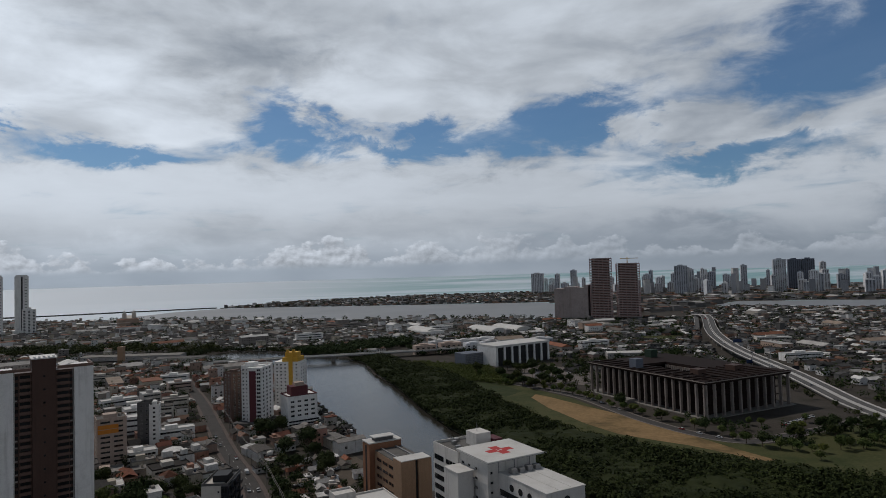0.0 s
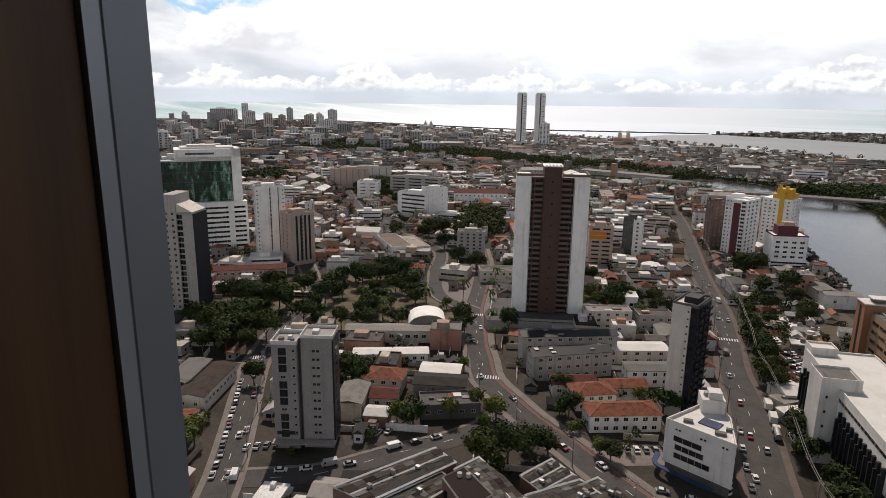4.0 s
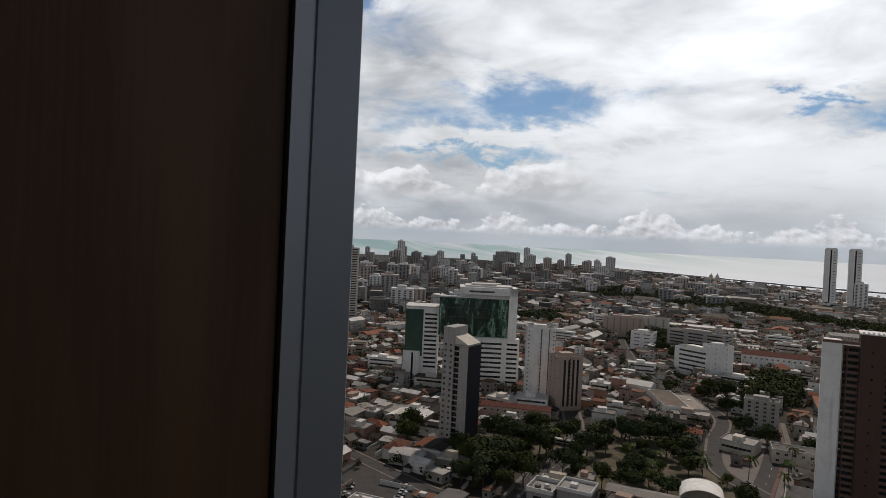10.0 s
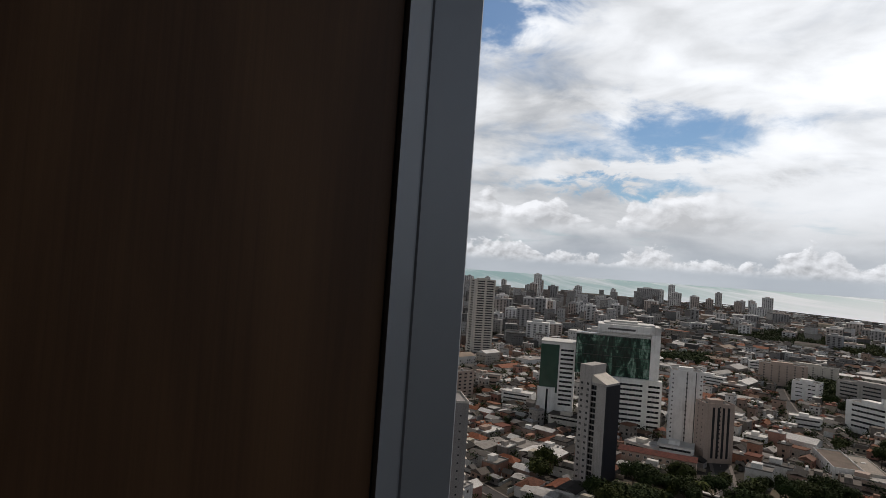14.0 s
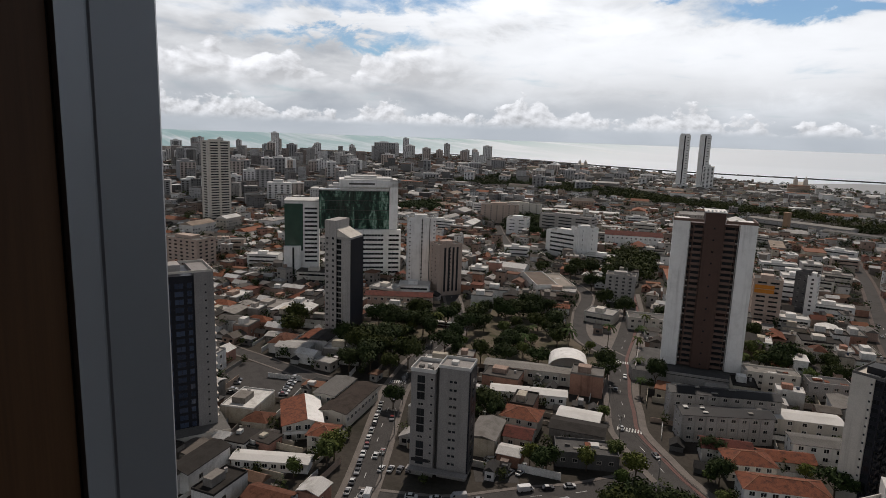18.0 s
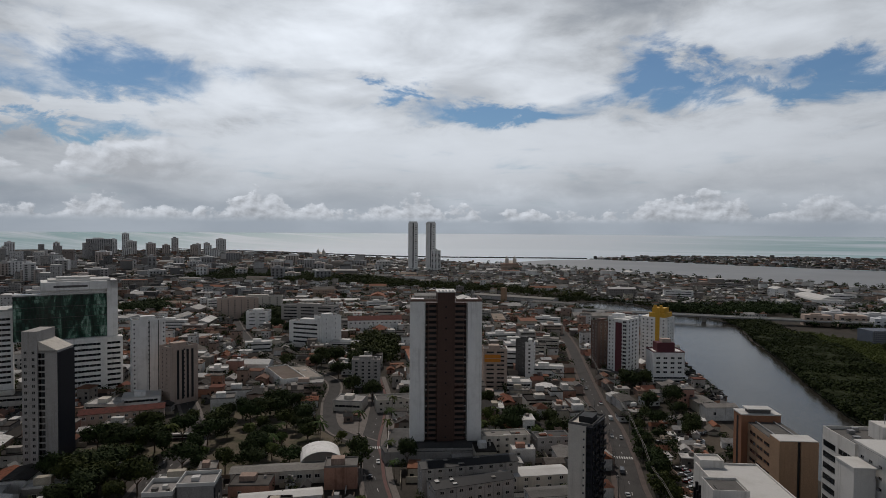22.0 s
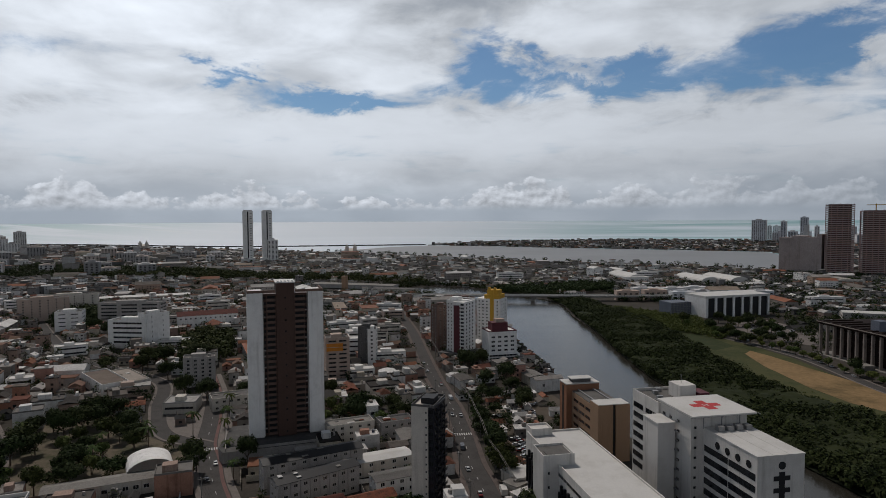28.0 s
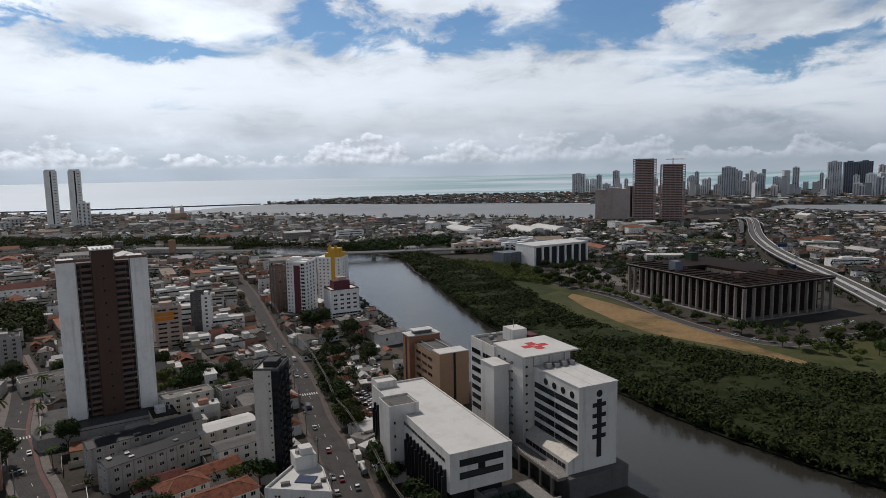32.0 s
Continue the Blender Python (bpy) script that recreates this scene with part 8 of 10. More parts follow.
# ---- trees ----
def crown_mesh(name, seed, rx, rz, clumps, leaves, size, mat, flat=1.0):
    """An uneven crown of many small leaf cards, gathered in lobes; its middle is the origin."""
    rnd = np.random.RandomState(seed)
    lobes = rnd.normal(size=(7, 3))
    lobes /= np.linalg.norm(lobes, axis=1)[:, None]
    lobes *= np.array([rx, rx, rz]) * 0.55
    lobes[:, 2] = np.abs(lobes[:, 2]) * 0.7 - rz * 0.15
    v, f = [], []
    for _ in range(clumps):
        c = lobes[rnd.randint(7)]
        d = rnd.normal(size=3)
        d /= np.linalg.norm(d)
        p = c + d * np.array([rx, rx, rz]) * rnd.uniform(0.32, 0.55)
        for _ in range(leaves):
            q = p + rnd.normal(size=3) * size * 0.9
            o = d * 0.9 + np.array([0, 0, 0.35]) + rnd.normal(size=3) * 0.42
            a, b = np.cross(o, rnd.normal(size=3)), None
            a /= np.linalg.norm(a)
            b = np.cross(o, a)
            b /= np.linalg.norm(b)
            s = size * rnd.uniform(0.6, 1.2)
            n = len(v)
            v += [tuple(q - a * s), tuple(q + b * s * 0.55), tuple(q + a * s), tuple(q - b * s * 0.55)]
            f.append((n, n + 1, n + 2, n + 3))
    me = bpy.data.meshes.new(name)
    me.from_pydata(v, [], f)
    me.materials.append(MAT[mat])
    return me


def trunk_geo(seed, h, r, spread_r):
    g = Geo()
    rnd = random.Random(seed)
    g.tube((0, 0, -0.3), (0.1, 0.05, h * 0.55), r, 7, 0, r * 0.7)
    for i in range(5):
        a = i * 1.257 + rnd.uniform(-0.4, 0.4)
        g.tube((0.1, 0.05, h * 0.5), (math.cos(a) * spread_r, math.sin(a) * spread_r, h * rnd.uniform(0.85, 1.1)), r * 0.5, 5, 0, r * 0.15)
    return g


TREES = []
for i, (rx, rz, h, mat, lab) in enumerate(((4.6, 3.4, 5.2, "leaf", "broad dark green tree with a rounded crown"), (5.6, 3.6, 5.8, "leaf", "wide spreading dark green tree"),
                                          (3.6, 3.4, 5.0, "leaf2", "fresh green leafy street tree"), (4.2, 4.4, 6.4, "leaf", "tall dense dark tree"), (3.0, 2.6, 3.8, "leaf2", "small light green tree"))):
    t = thing("tree", None, "", at(0, -900 - 12 * i, 0, 0), lab, "tree")
    part("trunk", trunk_geo(i, h, 0.28, rx * 0.5), "bark", t)
    part("crown", crown_mesh("crown", 20 + i, rx, rz, 110 if i in (2, 4) else 150, 11 if i in (2, 4) else 15, 0.55 if i in (2, 4) else 0.48, mat), "", t, m=pose(0, 0, h + rz * 0.25))
    TREES.append(t)


def palm_thing():
    t = thing("palm_tree", None, "", at(0, -1000, 0, 0), "slim palm tree with a drooping crown", "palm tree")
    part("trunk", Geo().tube((0, 0, -0.3), (0.3, 0.1, 8.5), 0.2, 7, 0, 0.14), "bark", t)
    g = Geo()
    rnd = random.Random(3)
    for i in range(15):
        a, up = i * 2.4, rnd.uniform(0.1, 0.9)
        p = Vector((0.3, 0.1, 8.5))
        d = Vector((math.cos(a), math.sin(a), up))
        side = Vector((-math.sin(a), math.cos(a), 0)) * 0.42
        for k in range(5):
            q = p + d * 0.72
            d = Vector((d.x, d.y, d.z - 0.34))
            g.face([p - side + Vector((0, 0, -0.12)), q - side + Vector((0, 0, -0.16)), q, p]).face([p, q, q + side + Vector((0, 0, -0.16)), p + side + Vector((0, 0, -0.12))])
            p = q
    part("crown", g, "palm", t)
    return t


PALM = palm_thing()
PLANTED = []


def plant(kind, x, y, s=1.0, a=None, src=None):
    rnd = random.Random(int(x * 13.7 + y * 7.3))
    a = rnd.uniform(0, 360) if a is None else a
    src = PALM if kind == "palm" else TREES[kind]
    m = at(x, y, a, 0, s * rnd.uniform(0.9, 1.15), s * rnd.uniform(0.9, 1.15), s * rnd.uniform(0.85, 1.15))
    PLANTED.append((x, y))
    TAKEN.append((x, y, 3.0 * s))
    if src.location.y < -850 and src.name in ("tree", "tree.001", "tree.002", "tree.003", "tree.004", "palm_tree"):
        src.matrix_basis = m
        return src
    return copy_thing(src, m)


rnd = random.Random(11)


def near_road(x, y):
    for line, w in ROADS:
        for p in line:
            if abs(p[0] - x) < w + 3 and math.hypot(p[0] - x, p[1] - y) < w + 1.5:
                return True
    return False


# park trees
n = 0
while n < 42:
    x, y = rnd.uniform(-324, -198), rnd.uniform(152, 300)
    if not bool(inside(PARK, np.array(x), np.array(y))) or any(math.hypot(x - a, y - b) < 6.2 for a, b in PLANTED) or near_road(x, y):
        continue
    if math.hypot(x + 210, y - 222) < 14:
        continue
    plant(rnd.choice([0, 1, 1, 3, 0, 2]), x, y, rnd.uniform(0.8, 1.25))
    n += 1
for x, y in ((-262, 262), (-240, 250), (-226, 236), (-300, 230), (-285, 190), (-250, 232), (-236, 214), (-222, 262)):
    plant("palm", x, y, rnd.uniform(0.9, 1.3))
# trees along the streets and in the yards, as the clip shows them
for k, x, y, s in ((3, -172, 238, 1.35), (1, -190, 226, 1.25), (0, -186, 218, 1.0), (2, -160, 190, 0.9), (2, -135, 168, 1.15), (1, -104, 146, 1.1), (0, -110, 142, 1.0), (0, -100, 153, 1.0),
                   (2, -122, 157, 0.8), (4, -104, 158, 0.9), (2, -148, 140, 1.0), (0, -142, 142, 0.95), (1, -186, 148, 1.25), (3, -184, 142, 1.0), (2, -186, 84, 1.5), (2, -183, 80, 1.3), (2, -182, 68, 0.9),
                   (0, -212, 122, 0.8), (3, -268, 148, 1.35), (1, -276, 142, 1.4), (3, -262, 142, 1.2), (1, -284, 136, 1.2), (0, -256, 150, 1.1), (0, -118, 200, 0.8), (4, -110, 186, 0.9), (0, -106, 186, 0.9), (4, -100, 178, 0.8),
                   (4, -86, 172, 0.95), (1, -82, 212, 1.0), (2, -92, 214, 0.9), (0, -23, 196, 1.0), (1, -18, 186, 1.15), (0, -12, 172, 1.1), (1, -6, 160, 1.2), (0, -34, 212, 0.95), (1, -40, 222, 1.05), (2, -15, 178, 1.0),
                   (0, -62, 268, 1.0), (1, -67, 280, 1.1), (0, -72, 292, 1.0), (1, -77, 303, 1.0), (0, -83, 318, 0.9), (0, -88, 330, 0.9), (1, -58, 258, 0.9), (1, -150, 300, 1.2), (2, -162, 308, 1.3), (2, -172, 316, 1.3),
                   (0, -146, 316, 1.1), (3, -156, 322, 1.2), (2, -178, 306, 1.1), (1, -138, 330, 1.0), (1, -194, 330, 1.2), (3, -188, 345, 1.2), (0, -205, 350, 1.0), (0, -126, 440, 1.2), (1, -118, 452, 1.1), (0, -135, 455, 1.0),
                   (0, -104, 404, 1.1), (1, -92, 412, 1.2), (3, -82, 392, 1.1), (0, -72, 372, 0.9), (1, -68, 352, 0.9), (0, -98, 372, 0.8), (1, -340, 372, 1.5), (3, -350, 362, 1.5), (1, -328, 380, 1.4), (3, -362, 380, 1.4),
                   (0, -318, 352, 1.2), (1, -306, 360, 1.2), (0, -330, 400, 1.3), (1, -372, 352, 1.2), (3, -268, 330, 1.1), (0, -258, 318, 1.1), (1, -275, 318, 1.2), (0, -238, 330, 1.0), (3, -228, 340, 1.1), (0, -470, 470, 1.3),
                   (1, -482, 460, 1.3), (0, -460, 462, 1.2), (3, -500, 470, 1.2), (1, -520, 478, 1.2), (0, -448, 300, 1.2), (1, -455, 312, 1.2), (2, -420, 262, 1.2), (2, -425, 270, 1.2), (0, -320, 120, 1.2), (1, -332, 128, 1.2)):
    plant(k, x, y, s)
for k, x, y, s in ((3, -180, 150, 1.15), (1, -107, 139, 1.25), (0, -98, 160, 0.8), (2, -124, 166, 1.25), (3, -258, 124, 1.4), (1, -252, 132, 1.4), (3, -244, 138, 1.2), (1, -268, 136, 1.5), (3, -262, 144, 1.4), (1, -274, 152, 1.4),
                   (3, -286, 160, 1.3), (1, -296, 168, 1.3), (2, -136, 155, 1.0), (0, -81, 170, 0.7), (1, -247, 150, 1.2), (0, -288, 184, 1.2), (1, -254, 176, 1.3), (3, -264, 190, 1.2), (1, -276, 206, 1.3), (0, -290, 223, 1.2), (3, -276, 181, 1.2), (1, -290, 201, 1.2), (3, -300, 214, 1.2)):
    plant(k, x, y, s)
for x, y in offset(CURVE, -8.6)[22:40:4]:
    plant("palm", x, y, rnd.uniform(0.8, 1.05))
# round the courthouse
line = smooth_line([(30, 690), (74, 622), (116, 558), (140, 498), (161, 456), (178, 420), (192, 392), (214, 376), (250, 380), (290, 396)], 8.5)
for i, (x, y) in enumerate(line):
    if i % 1 == 0:
        plant(rnd.choice([2, 4, 4, 0]), x + rnd.uniform(-2.5, 2.5), y + rnd.uniform(-2.5, 2.5), rnd.uniform(0.7, 1.1))
for i in range(34):
    plant(rnd.choice([2, 0, 4, 2]), rnd.uniform(200, 330), rnd.uniform(352, 452), rnd.uniform(0.7, 1.1))
for i in range(26):
    plant(rnd.choice([2, 0, 0]), rnd.uniform(52, 128), rnd.uniform(600, 720), rnd.uniform(0.7, 1.1))


# ---- joined far-off growth ----
def clump_field(name, pts, hs, rads, leaves, size, mat, label, category, seed):
    """Many leaf clumps in one mesh, for growth that nobody could count."""
    r = np.random.RandomState(seed)
    n = len(pts)
    k = leaves
    d = r.normal(size=(n, k, 3))
    d /= np.linalg.norm(d, axis=2, keepdims=True)
    d *= r.uniform(0.45, 1.0, size=(n, k, 1))
    c = np.concatenate([pts, hs[:, None] * 0.55], 1)[:, None, :]
    q = c + d * np.stack([rads, rads, hs * 0.45], 1)[:, None, :]
    o = d / np.linalg.norm(d, axis=2, keepdims=True) + np.array([0, 0, 0.45]) + r.normal(size=(n, k, 3)) * 0.4
    a = np.cross(o, r.normal(size=(n, k, 3)))
    a /= np.linalg.norm(a, axis=2, keepdims=True)
    b = np.cross(o, a)
    b /= np.linalg.norm(b, axis=2, keepdims=True)
    s = size[:, None, None] * r.uniform(0.6, 1.2, size=(n, k, 1))
    v = np.stack([q - a * s, q + b * s * 0.6, q + a * s, q - b * s * 0.6], 2).reshape(-1, 3)
    me = bpy.data.meshes.new(name)
    me.from_pydata(v.tolist(), [], np.arange(len(v)).reshape(-1, 4).tolist())
    me.materials.append(MAT[mat])
    ob = new(name, me)
    return tagged(ob, label, category, kind="stuff")


BELT = [(-126, 848), (-101, 798), (-76, 706), (-50, 630), (-18, 518), (2, 456), (64, 319), (84, 283), (101, 259), (129, 226), (164, 199), (258, 174), (330, 220), (330, 300), (215, 318), (186, 344), (158, 362), (136, 378), (112, 402), (82, 440), (58, 500), (42, 556), (20, 632), (2, 700), (-42, 780), (-92, 862)]
r = np.random.RandomState(3)
p = np.stack([r.uniform(-125, 335, 36000), r.uniform(170, 865, 36000)], 1)
p = p[inside(BELT, p[:, 0], p[:, 1])]
near = np.hypot(p[:, 0], p[:, 1])
hh = r.uniform(6.0, 9.5, len(p)) * (0.78 + 0.5 * np.array([noise.noise(Vector((x * 0.03, y * 0.03, 0))) for x, y in p]))
hh = np.clip(hh, 4.0, 12.0)
def canopy(poly, step):
    """The closed lumpy canopy under the outer leaves."""
    q = np.array(poly, float)
    gx, gy = np.meshgrid(np.arange(q[:, 0].min(), q[:, 0].max(), step), np.arange(q[:, 1].min(), q[:, 1].max(), step))
    ins = inside(poly, gx, gy)
    d = np.where(ins, np.clip(edge_dist(poly, gx, gy), 0, 6), 0)
    hz = np.array([[0.62 * noise.noise(Vector((x * 0.035, y * 0.035, 0))) + 0.55 * noise.noise(Vector((x * 0.16, y * 0.16, 4))) + 0.3 * noise.noise(Vector((x * 0.4, y * 0.4, 9))) if i else 0 for x, y, i in zip(rx, ry, ri)]
                   for rx, ry, ri in zip(gx, gy, ins)])
    z = (4.2 + 2.4 * hz) * np.clip(d / 3.0, 0, 1) ** 0.5 - 0.4
    ny, nx = gx.shape
    f = [(j * nx + i, j * nx + i + 1, (j + 1) * nx + i + 1, (j + 1) * nx + i) for j in range(ny - 1) for i in range(nx - 1) if ins[j, i] and ins[j, i + 1] and ins[j + 1, i] and ins[j + 1, i + 1]]
    used = sorted({k for q4 in f for k in q4})
    idx = {k: n for n, k in enumerate(used)}
    X, Y, Zr = gx.ravel(), gy.ravel(), z.ravel()
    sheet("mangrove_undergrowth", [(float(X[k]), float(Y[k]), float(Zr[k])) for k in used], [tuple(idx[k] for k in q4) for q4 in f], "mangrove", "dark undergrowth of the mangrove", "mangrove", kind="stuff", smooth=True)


canopy(BELT, 2.2)
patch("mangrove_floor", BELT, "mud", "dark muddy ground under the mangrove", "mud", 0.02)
clump_field("mangrove", p, hh, r.uniform(2.4, 4.4, len(p)), 36, np.full(len(p), 0.72) + near * 0.0005, "mangrove", "dense dark green mangrove along the river bank", "mangrove", 4)
p = np.stack([r.uniform(-420, -60, 4200), r.uniform(815, 1010, 4200)], 1)
p = p[(shore(p[:, 0], p[:, 1]) > 2) & (shore(p[:, 0], p[:, 1]) < 46) & (p[:, 1] > 830 + (p[:, 0] + 240) * -0.3)]
clump_field("mangrove", p, r.uniform(4, 9, len(p)), r.uniform(2, 4, len(p)), 16, np.full(len(p), 1.0), "mangrove", "dark trees along the far river bank", "mangrove", 5)
p = np.stack([r.uniform(30, 210, 900), r.uniform(340, 700, 900)], 1)
d = edge_dist([(-2, 640), (62, 486), (120, 402), (170, 352), (215, 330)], p[:, 0], p[:, 1], False)
p = p[d < 9]
clump_field("scrub", p, r.uniform(0.8, 2.2, len(p)), r.uniform(0.8, 2.0, len(p)), 14, np.full(len(p), 0.4), "leaf2", "low scrub beside the dirt track", "scrub", 6)


p = np.stack([r.uniform(-70, 75, 5200), r.uniform(600, 800, 5200)], 1)
p = p[inside([(-66, 780), (-34, 735), (2, 674), (14, 650), (40, 640), (62, 618), (72, 640), (56, 690), (52, 735), (20, 762), (-30, 792)], p[:, 0], p[:, 1])]
clump_field("riverside_bushes", p[:950], r.uniform(2.5, 6.0, 950)[:len(p[:950])], r.uniform(1.8, 3.6, 950)[:len(p[:950])], 40, np.full(len(p[:950]), 0.7), "leaf2", "fresh green bushes at the head of the field", "bushes", 7)


def mid_block(x, y, W, D, H, ang, mat, label):
    TAKEN.append((x, y, W * 0.5))
    b = thing("city_block", Geo().box(-W / 2, W / 2, -D / 2, D / 2, 0, H), mat, at(x, y, ang), label, "building", group="city blocks")
    roof = part("roof", parapet(Geo(), -W / 2, W / 2, -D / 2, D / 2, H, 0.8).box(-W / 2 + 0.3, W / 2 - 0.3, -D / 2 + 0.3, D / 2 - 0.3, H, H + 0.15), "houseroof" if mat != "white" else "whiteroof", b)
    part("roof_room", Geo().box(-W * 0.2, W * 0.1, -D * 0.2, D * 0.2, H + 0.15, H + 2.6), mat, roof)
    n = max(1, int(H / 3.2))
    key = window_mesh(W * 0.86, 1.3, "band")
    me = WINDOWS[key].mesh("window", ["glass", mat])
    for i in range(n):
        part("window", me, "", b, m=pose(0, -D / 2, (i + 0.55) * H / n))


rb = random.Random(51)
for i, (x, y, W, H) in enumerate(((-391, 445, 34, 7), (-326, 398, 20, 10), (-455, 395, 22, 8), (-315, 315, 24, 6), (-293, 566, 30, 8), (-262, 560, 16, 14), (-233, 544, 24, 12), (-194, 449, 26, 8), (-160, 364, 22, 7),
                                 (-192, 396, 18, 7), (-193, 359, 18, 6), (-351, 508, 26, 9), (-494, 543, 28, 8), (-384, 505, 28, 9), (-394, 304, 18, 8), (-260, 299, 20, 6), (-630, 425, 34, 10), (-593, 427, 24, 8), (-732, 566, 30, 14),
                                 (-753, 677, 40, 10), (-455, 325, 20, 9), (-368, 227, 22, 8), (-374, 208, 18, 7), (-240, 1111, 50, 12), (-241, 1351, 60, 9), (-8, 1192, 46, 12), (-191, 1344, 60, 10), (298, 1155, 50, 9), (211, 907, 40, 9),
                                 (458, 888, 50, 9), (409, 732, 46, 8), (-595, 158, 40, 9), (-506, 166, 30, 10), (-474, 183, 22, 9), (-432, 180, 24, 9), (-240, 470, 22, 12), (-225, 500, 20, 14), (-255, 520, 18, 9), (-310, 470, 20, 9),
                                 (-340, 560, 26, 11), (-420, 620, 30, 10), (-500, 640, 26, 12), (-560, 700, 34, 10), (-380, 700, 30, 9), (-300, 700, 28, 8), (-270, 640, 24, 10))):
    mid_block(x, y, W * rb.uniform(0.85, 1.1), rb.uniform(10, 16), H, math.degrees(math.atan2(-x, y)) * 0.5 + 15 + rb.uniform(-12, 12), ("white", "offwhite", "white", "pinkbeige", "white", "grey", "offwhite")[i % 7],
              ("white flat-roofed city block with ribbon windows", "cream flat-roofed city block with ribbon windows", "white flat-roofed city block with ribbon windows", "beige flat-roofed city block with ribbon windows",
               "white flat-roofed city block with ribbon windows", "grey flat-roofed city block with ribbon windows", "cream flat-roofed city block with ribbon windows")[i % 7])


# ---- houses ----
def clear(x, y, rad):
    for a, b, c in TAKEN:
        if (a - x) ** 2 + (b - y) ** 2 < (c + rad) ** 2:
            return False
    return True


def road_free(x, y, rad):
    for line, w in ROADS:
        for i in range(0, len(line) - 1):
            (ax, ay), (bx, by) = line[i], line[i + 1]
            if abs(ax - x) > 60 or abs(ay - y) > 60:
                continue
            dx, dy = bx - ax, by - ay
            t = max(0, min(1, ((x - ax) * dx + (y - ay) * dy) / (dx * dx + dy * dy + 1e-9)))
            if math.hypot(x - ax - t * dx, y - ay - t * dy) < w + rad * 0.72:
                return False
    return True


HOUSES = []


def house_kind(i, W, D, H, roof):
    terra = roof in ("hip", "gable")
    lab = {"hip": "small house with a terracotta hipped roof", "gable": "plain house with a tiled saddle roof", "flat": "low flat-roofed house with patched roof", "mono": "low building with grey sheet roof",
           "two": "two-storey painted building with a flat roof"}[roof]
    b = thing("house", None, "", at(0, -1100 - 20 * i), lab, "house")
    part("wall", Geo().box(-W / 2, W / 2, -D / 2, D / 2, 0, H), "housewall", b)
    if roof == "hip":
        part("roof", Geo().hip(-W / 2, W / 2, -D / 2, D / 2, H, 2.2), "houseterra", b)
    elif roof == "gable":
        part("roof", Geo().gable(-W / 2, W / 2, -D / 2, D / 2, H, 1.8), "houseterra", b)
    elif roof == "mono":
        g = Geo().gable(-W / 2, W / 2, -D / 2, D / 2, H, 0.9, 0.5)
        part("roof", g, "houseroof", b)
    else:
        g = Geo().box(-W / 2 + 0.25, W / 2 - 0.25, -D / 2 + 0.25, D / 2 - 0.25, H, H + 0.12)
        parapet(g, -W / 2, W / 2, -D / 2, D / 2, H, 0.6)
        top = part("roof", g, "houseroof", b)
        part("roof_room", Geo().box(-W * 0.3, W * 0.1, -D * 0.1, D * 0.3, H + 0.1, H + 2.3), "housewall", top)
        part("water_tank", Geo().cyl(W * 0.3, D * 0.2, H + 0.1, H + 1.3, 0.7, 0.6, 9), "blueglass" if i % 2 else "grey", top)
    rows = 2 if roof == "two" else 1
    key = window_mesh(1.3, 1.1)
    me = WINDOWS[key].mesh("window", ["glass", "offwhite"])
    for rr in range(rows):
        z = H * (rr + 0.55) / rows
        part("window", me, "", b, m=pose(-W * 0.22, -D / 2, z))
        if roof in ("two", "hip"):
            part("window", me, "", b, m=pose(W / 2, D * 0.1, z, 0, 0, 90))
    HOUSES.append((b, math.hypot(W, D) / 2, W, D))


for i, a in enumerate(((11, 9, 4.2, "hip"), (12, 8, 4.4, "gable"), (13, 10, 4.8, "flat"), (16, 10, 5.2, "mono"), (12, 11, 7.4, "two"), (9, 8, 3.8, "mono"), (18, 12, 6.0, "flat"), (10, 9, 7.0, "two"), (14, 9, 4.6, "hip"))):
    house_kind(i, *a)
USED = set()


def house_at(k, x, y, a):
    b = HOUSES[k][0]
    m = at(x, y, a, 0, rnd.uniform(0.85, 1.2), rnd.uniform(0.85, 1.2), rnd.uniform(0.85, 1.25))
    if k in USED:
        return copy_thing(b, m)
    USED.add(k)
    b.matrix_basis = m
    return b


CITY = [(-100, 120), (-60, 140), (-40, 250), (-40, 380), (-70, 440), (-90, 510), (-130, 620), (-170, 760), (-330, 850), (-640, 840), (-900, 600), (-800, 60), (-400, 0), (-230, 10), (-110, 80)]


def grid_angle(x, y):
    return 36 if x > -215 or y > 300 else 44 + (x + 300) * 0.03


count = 0
cells = []
for ring, (r0, r1, step) in enumerate(((110, 430, 13.5),)):
    gx = -560
    while gx < -20:
        gy = 30
        while gy < 560:
            x, y = gx + rnd.uniform(-3.5, 3.5), gy + rnd.uniform(-3.5, 3.5)
            d = math.hypot(x, y)
            az = math.degrees(math.atan2(-x, y))
            if r0 < d < r1 and -2 < az < 86:
                cells.append((x, y))
            gy += step
        gx += step
cells.sort(key=lambda c: math.hypot(*c))
cx = np.array([c[0] for c in cells])
cy = np.array([c[1] for c in cells])
OPEN = [(-78, 285), (-44, 268), (-26, 330), (-40, 372), (-66, 408), (-104, 404)]
ok = inside(CITY, cx, cy) & ~inside(OPEN, cx, cy) & (shore(cx, cy) > 9) & ~inside(PARK, cx, cy)
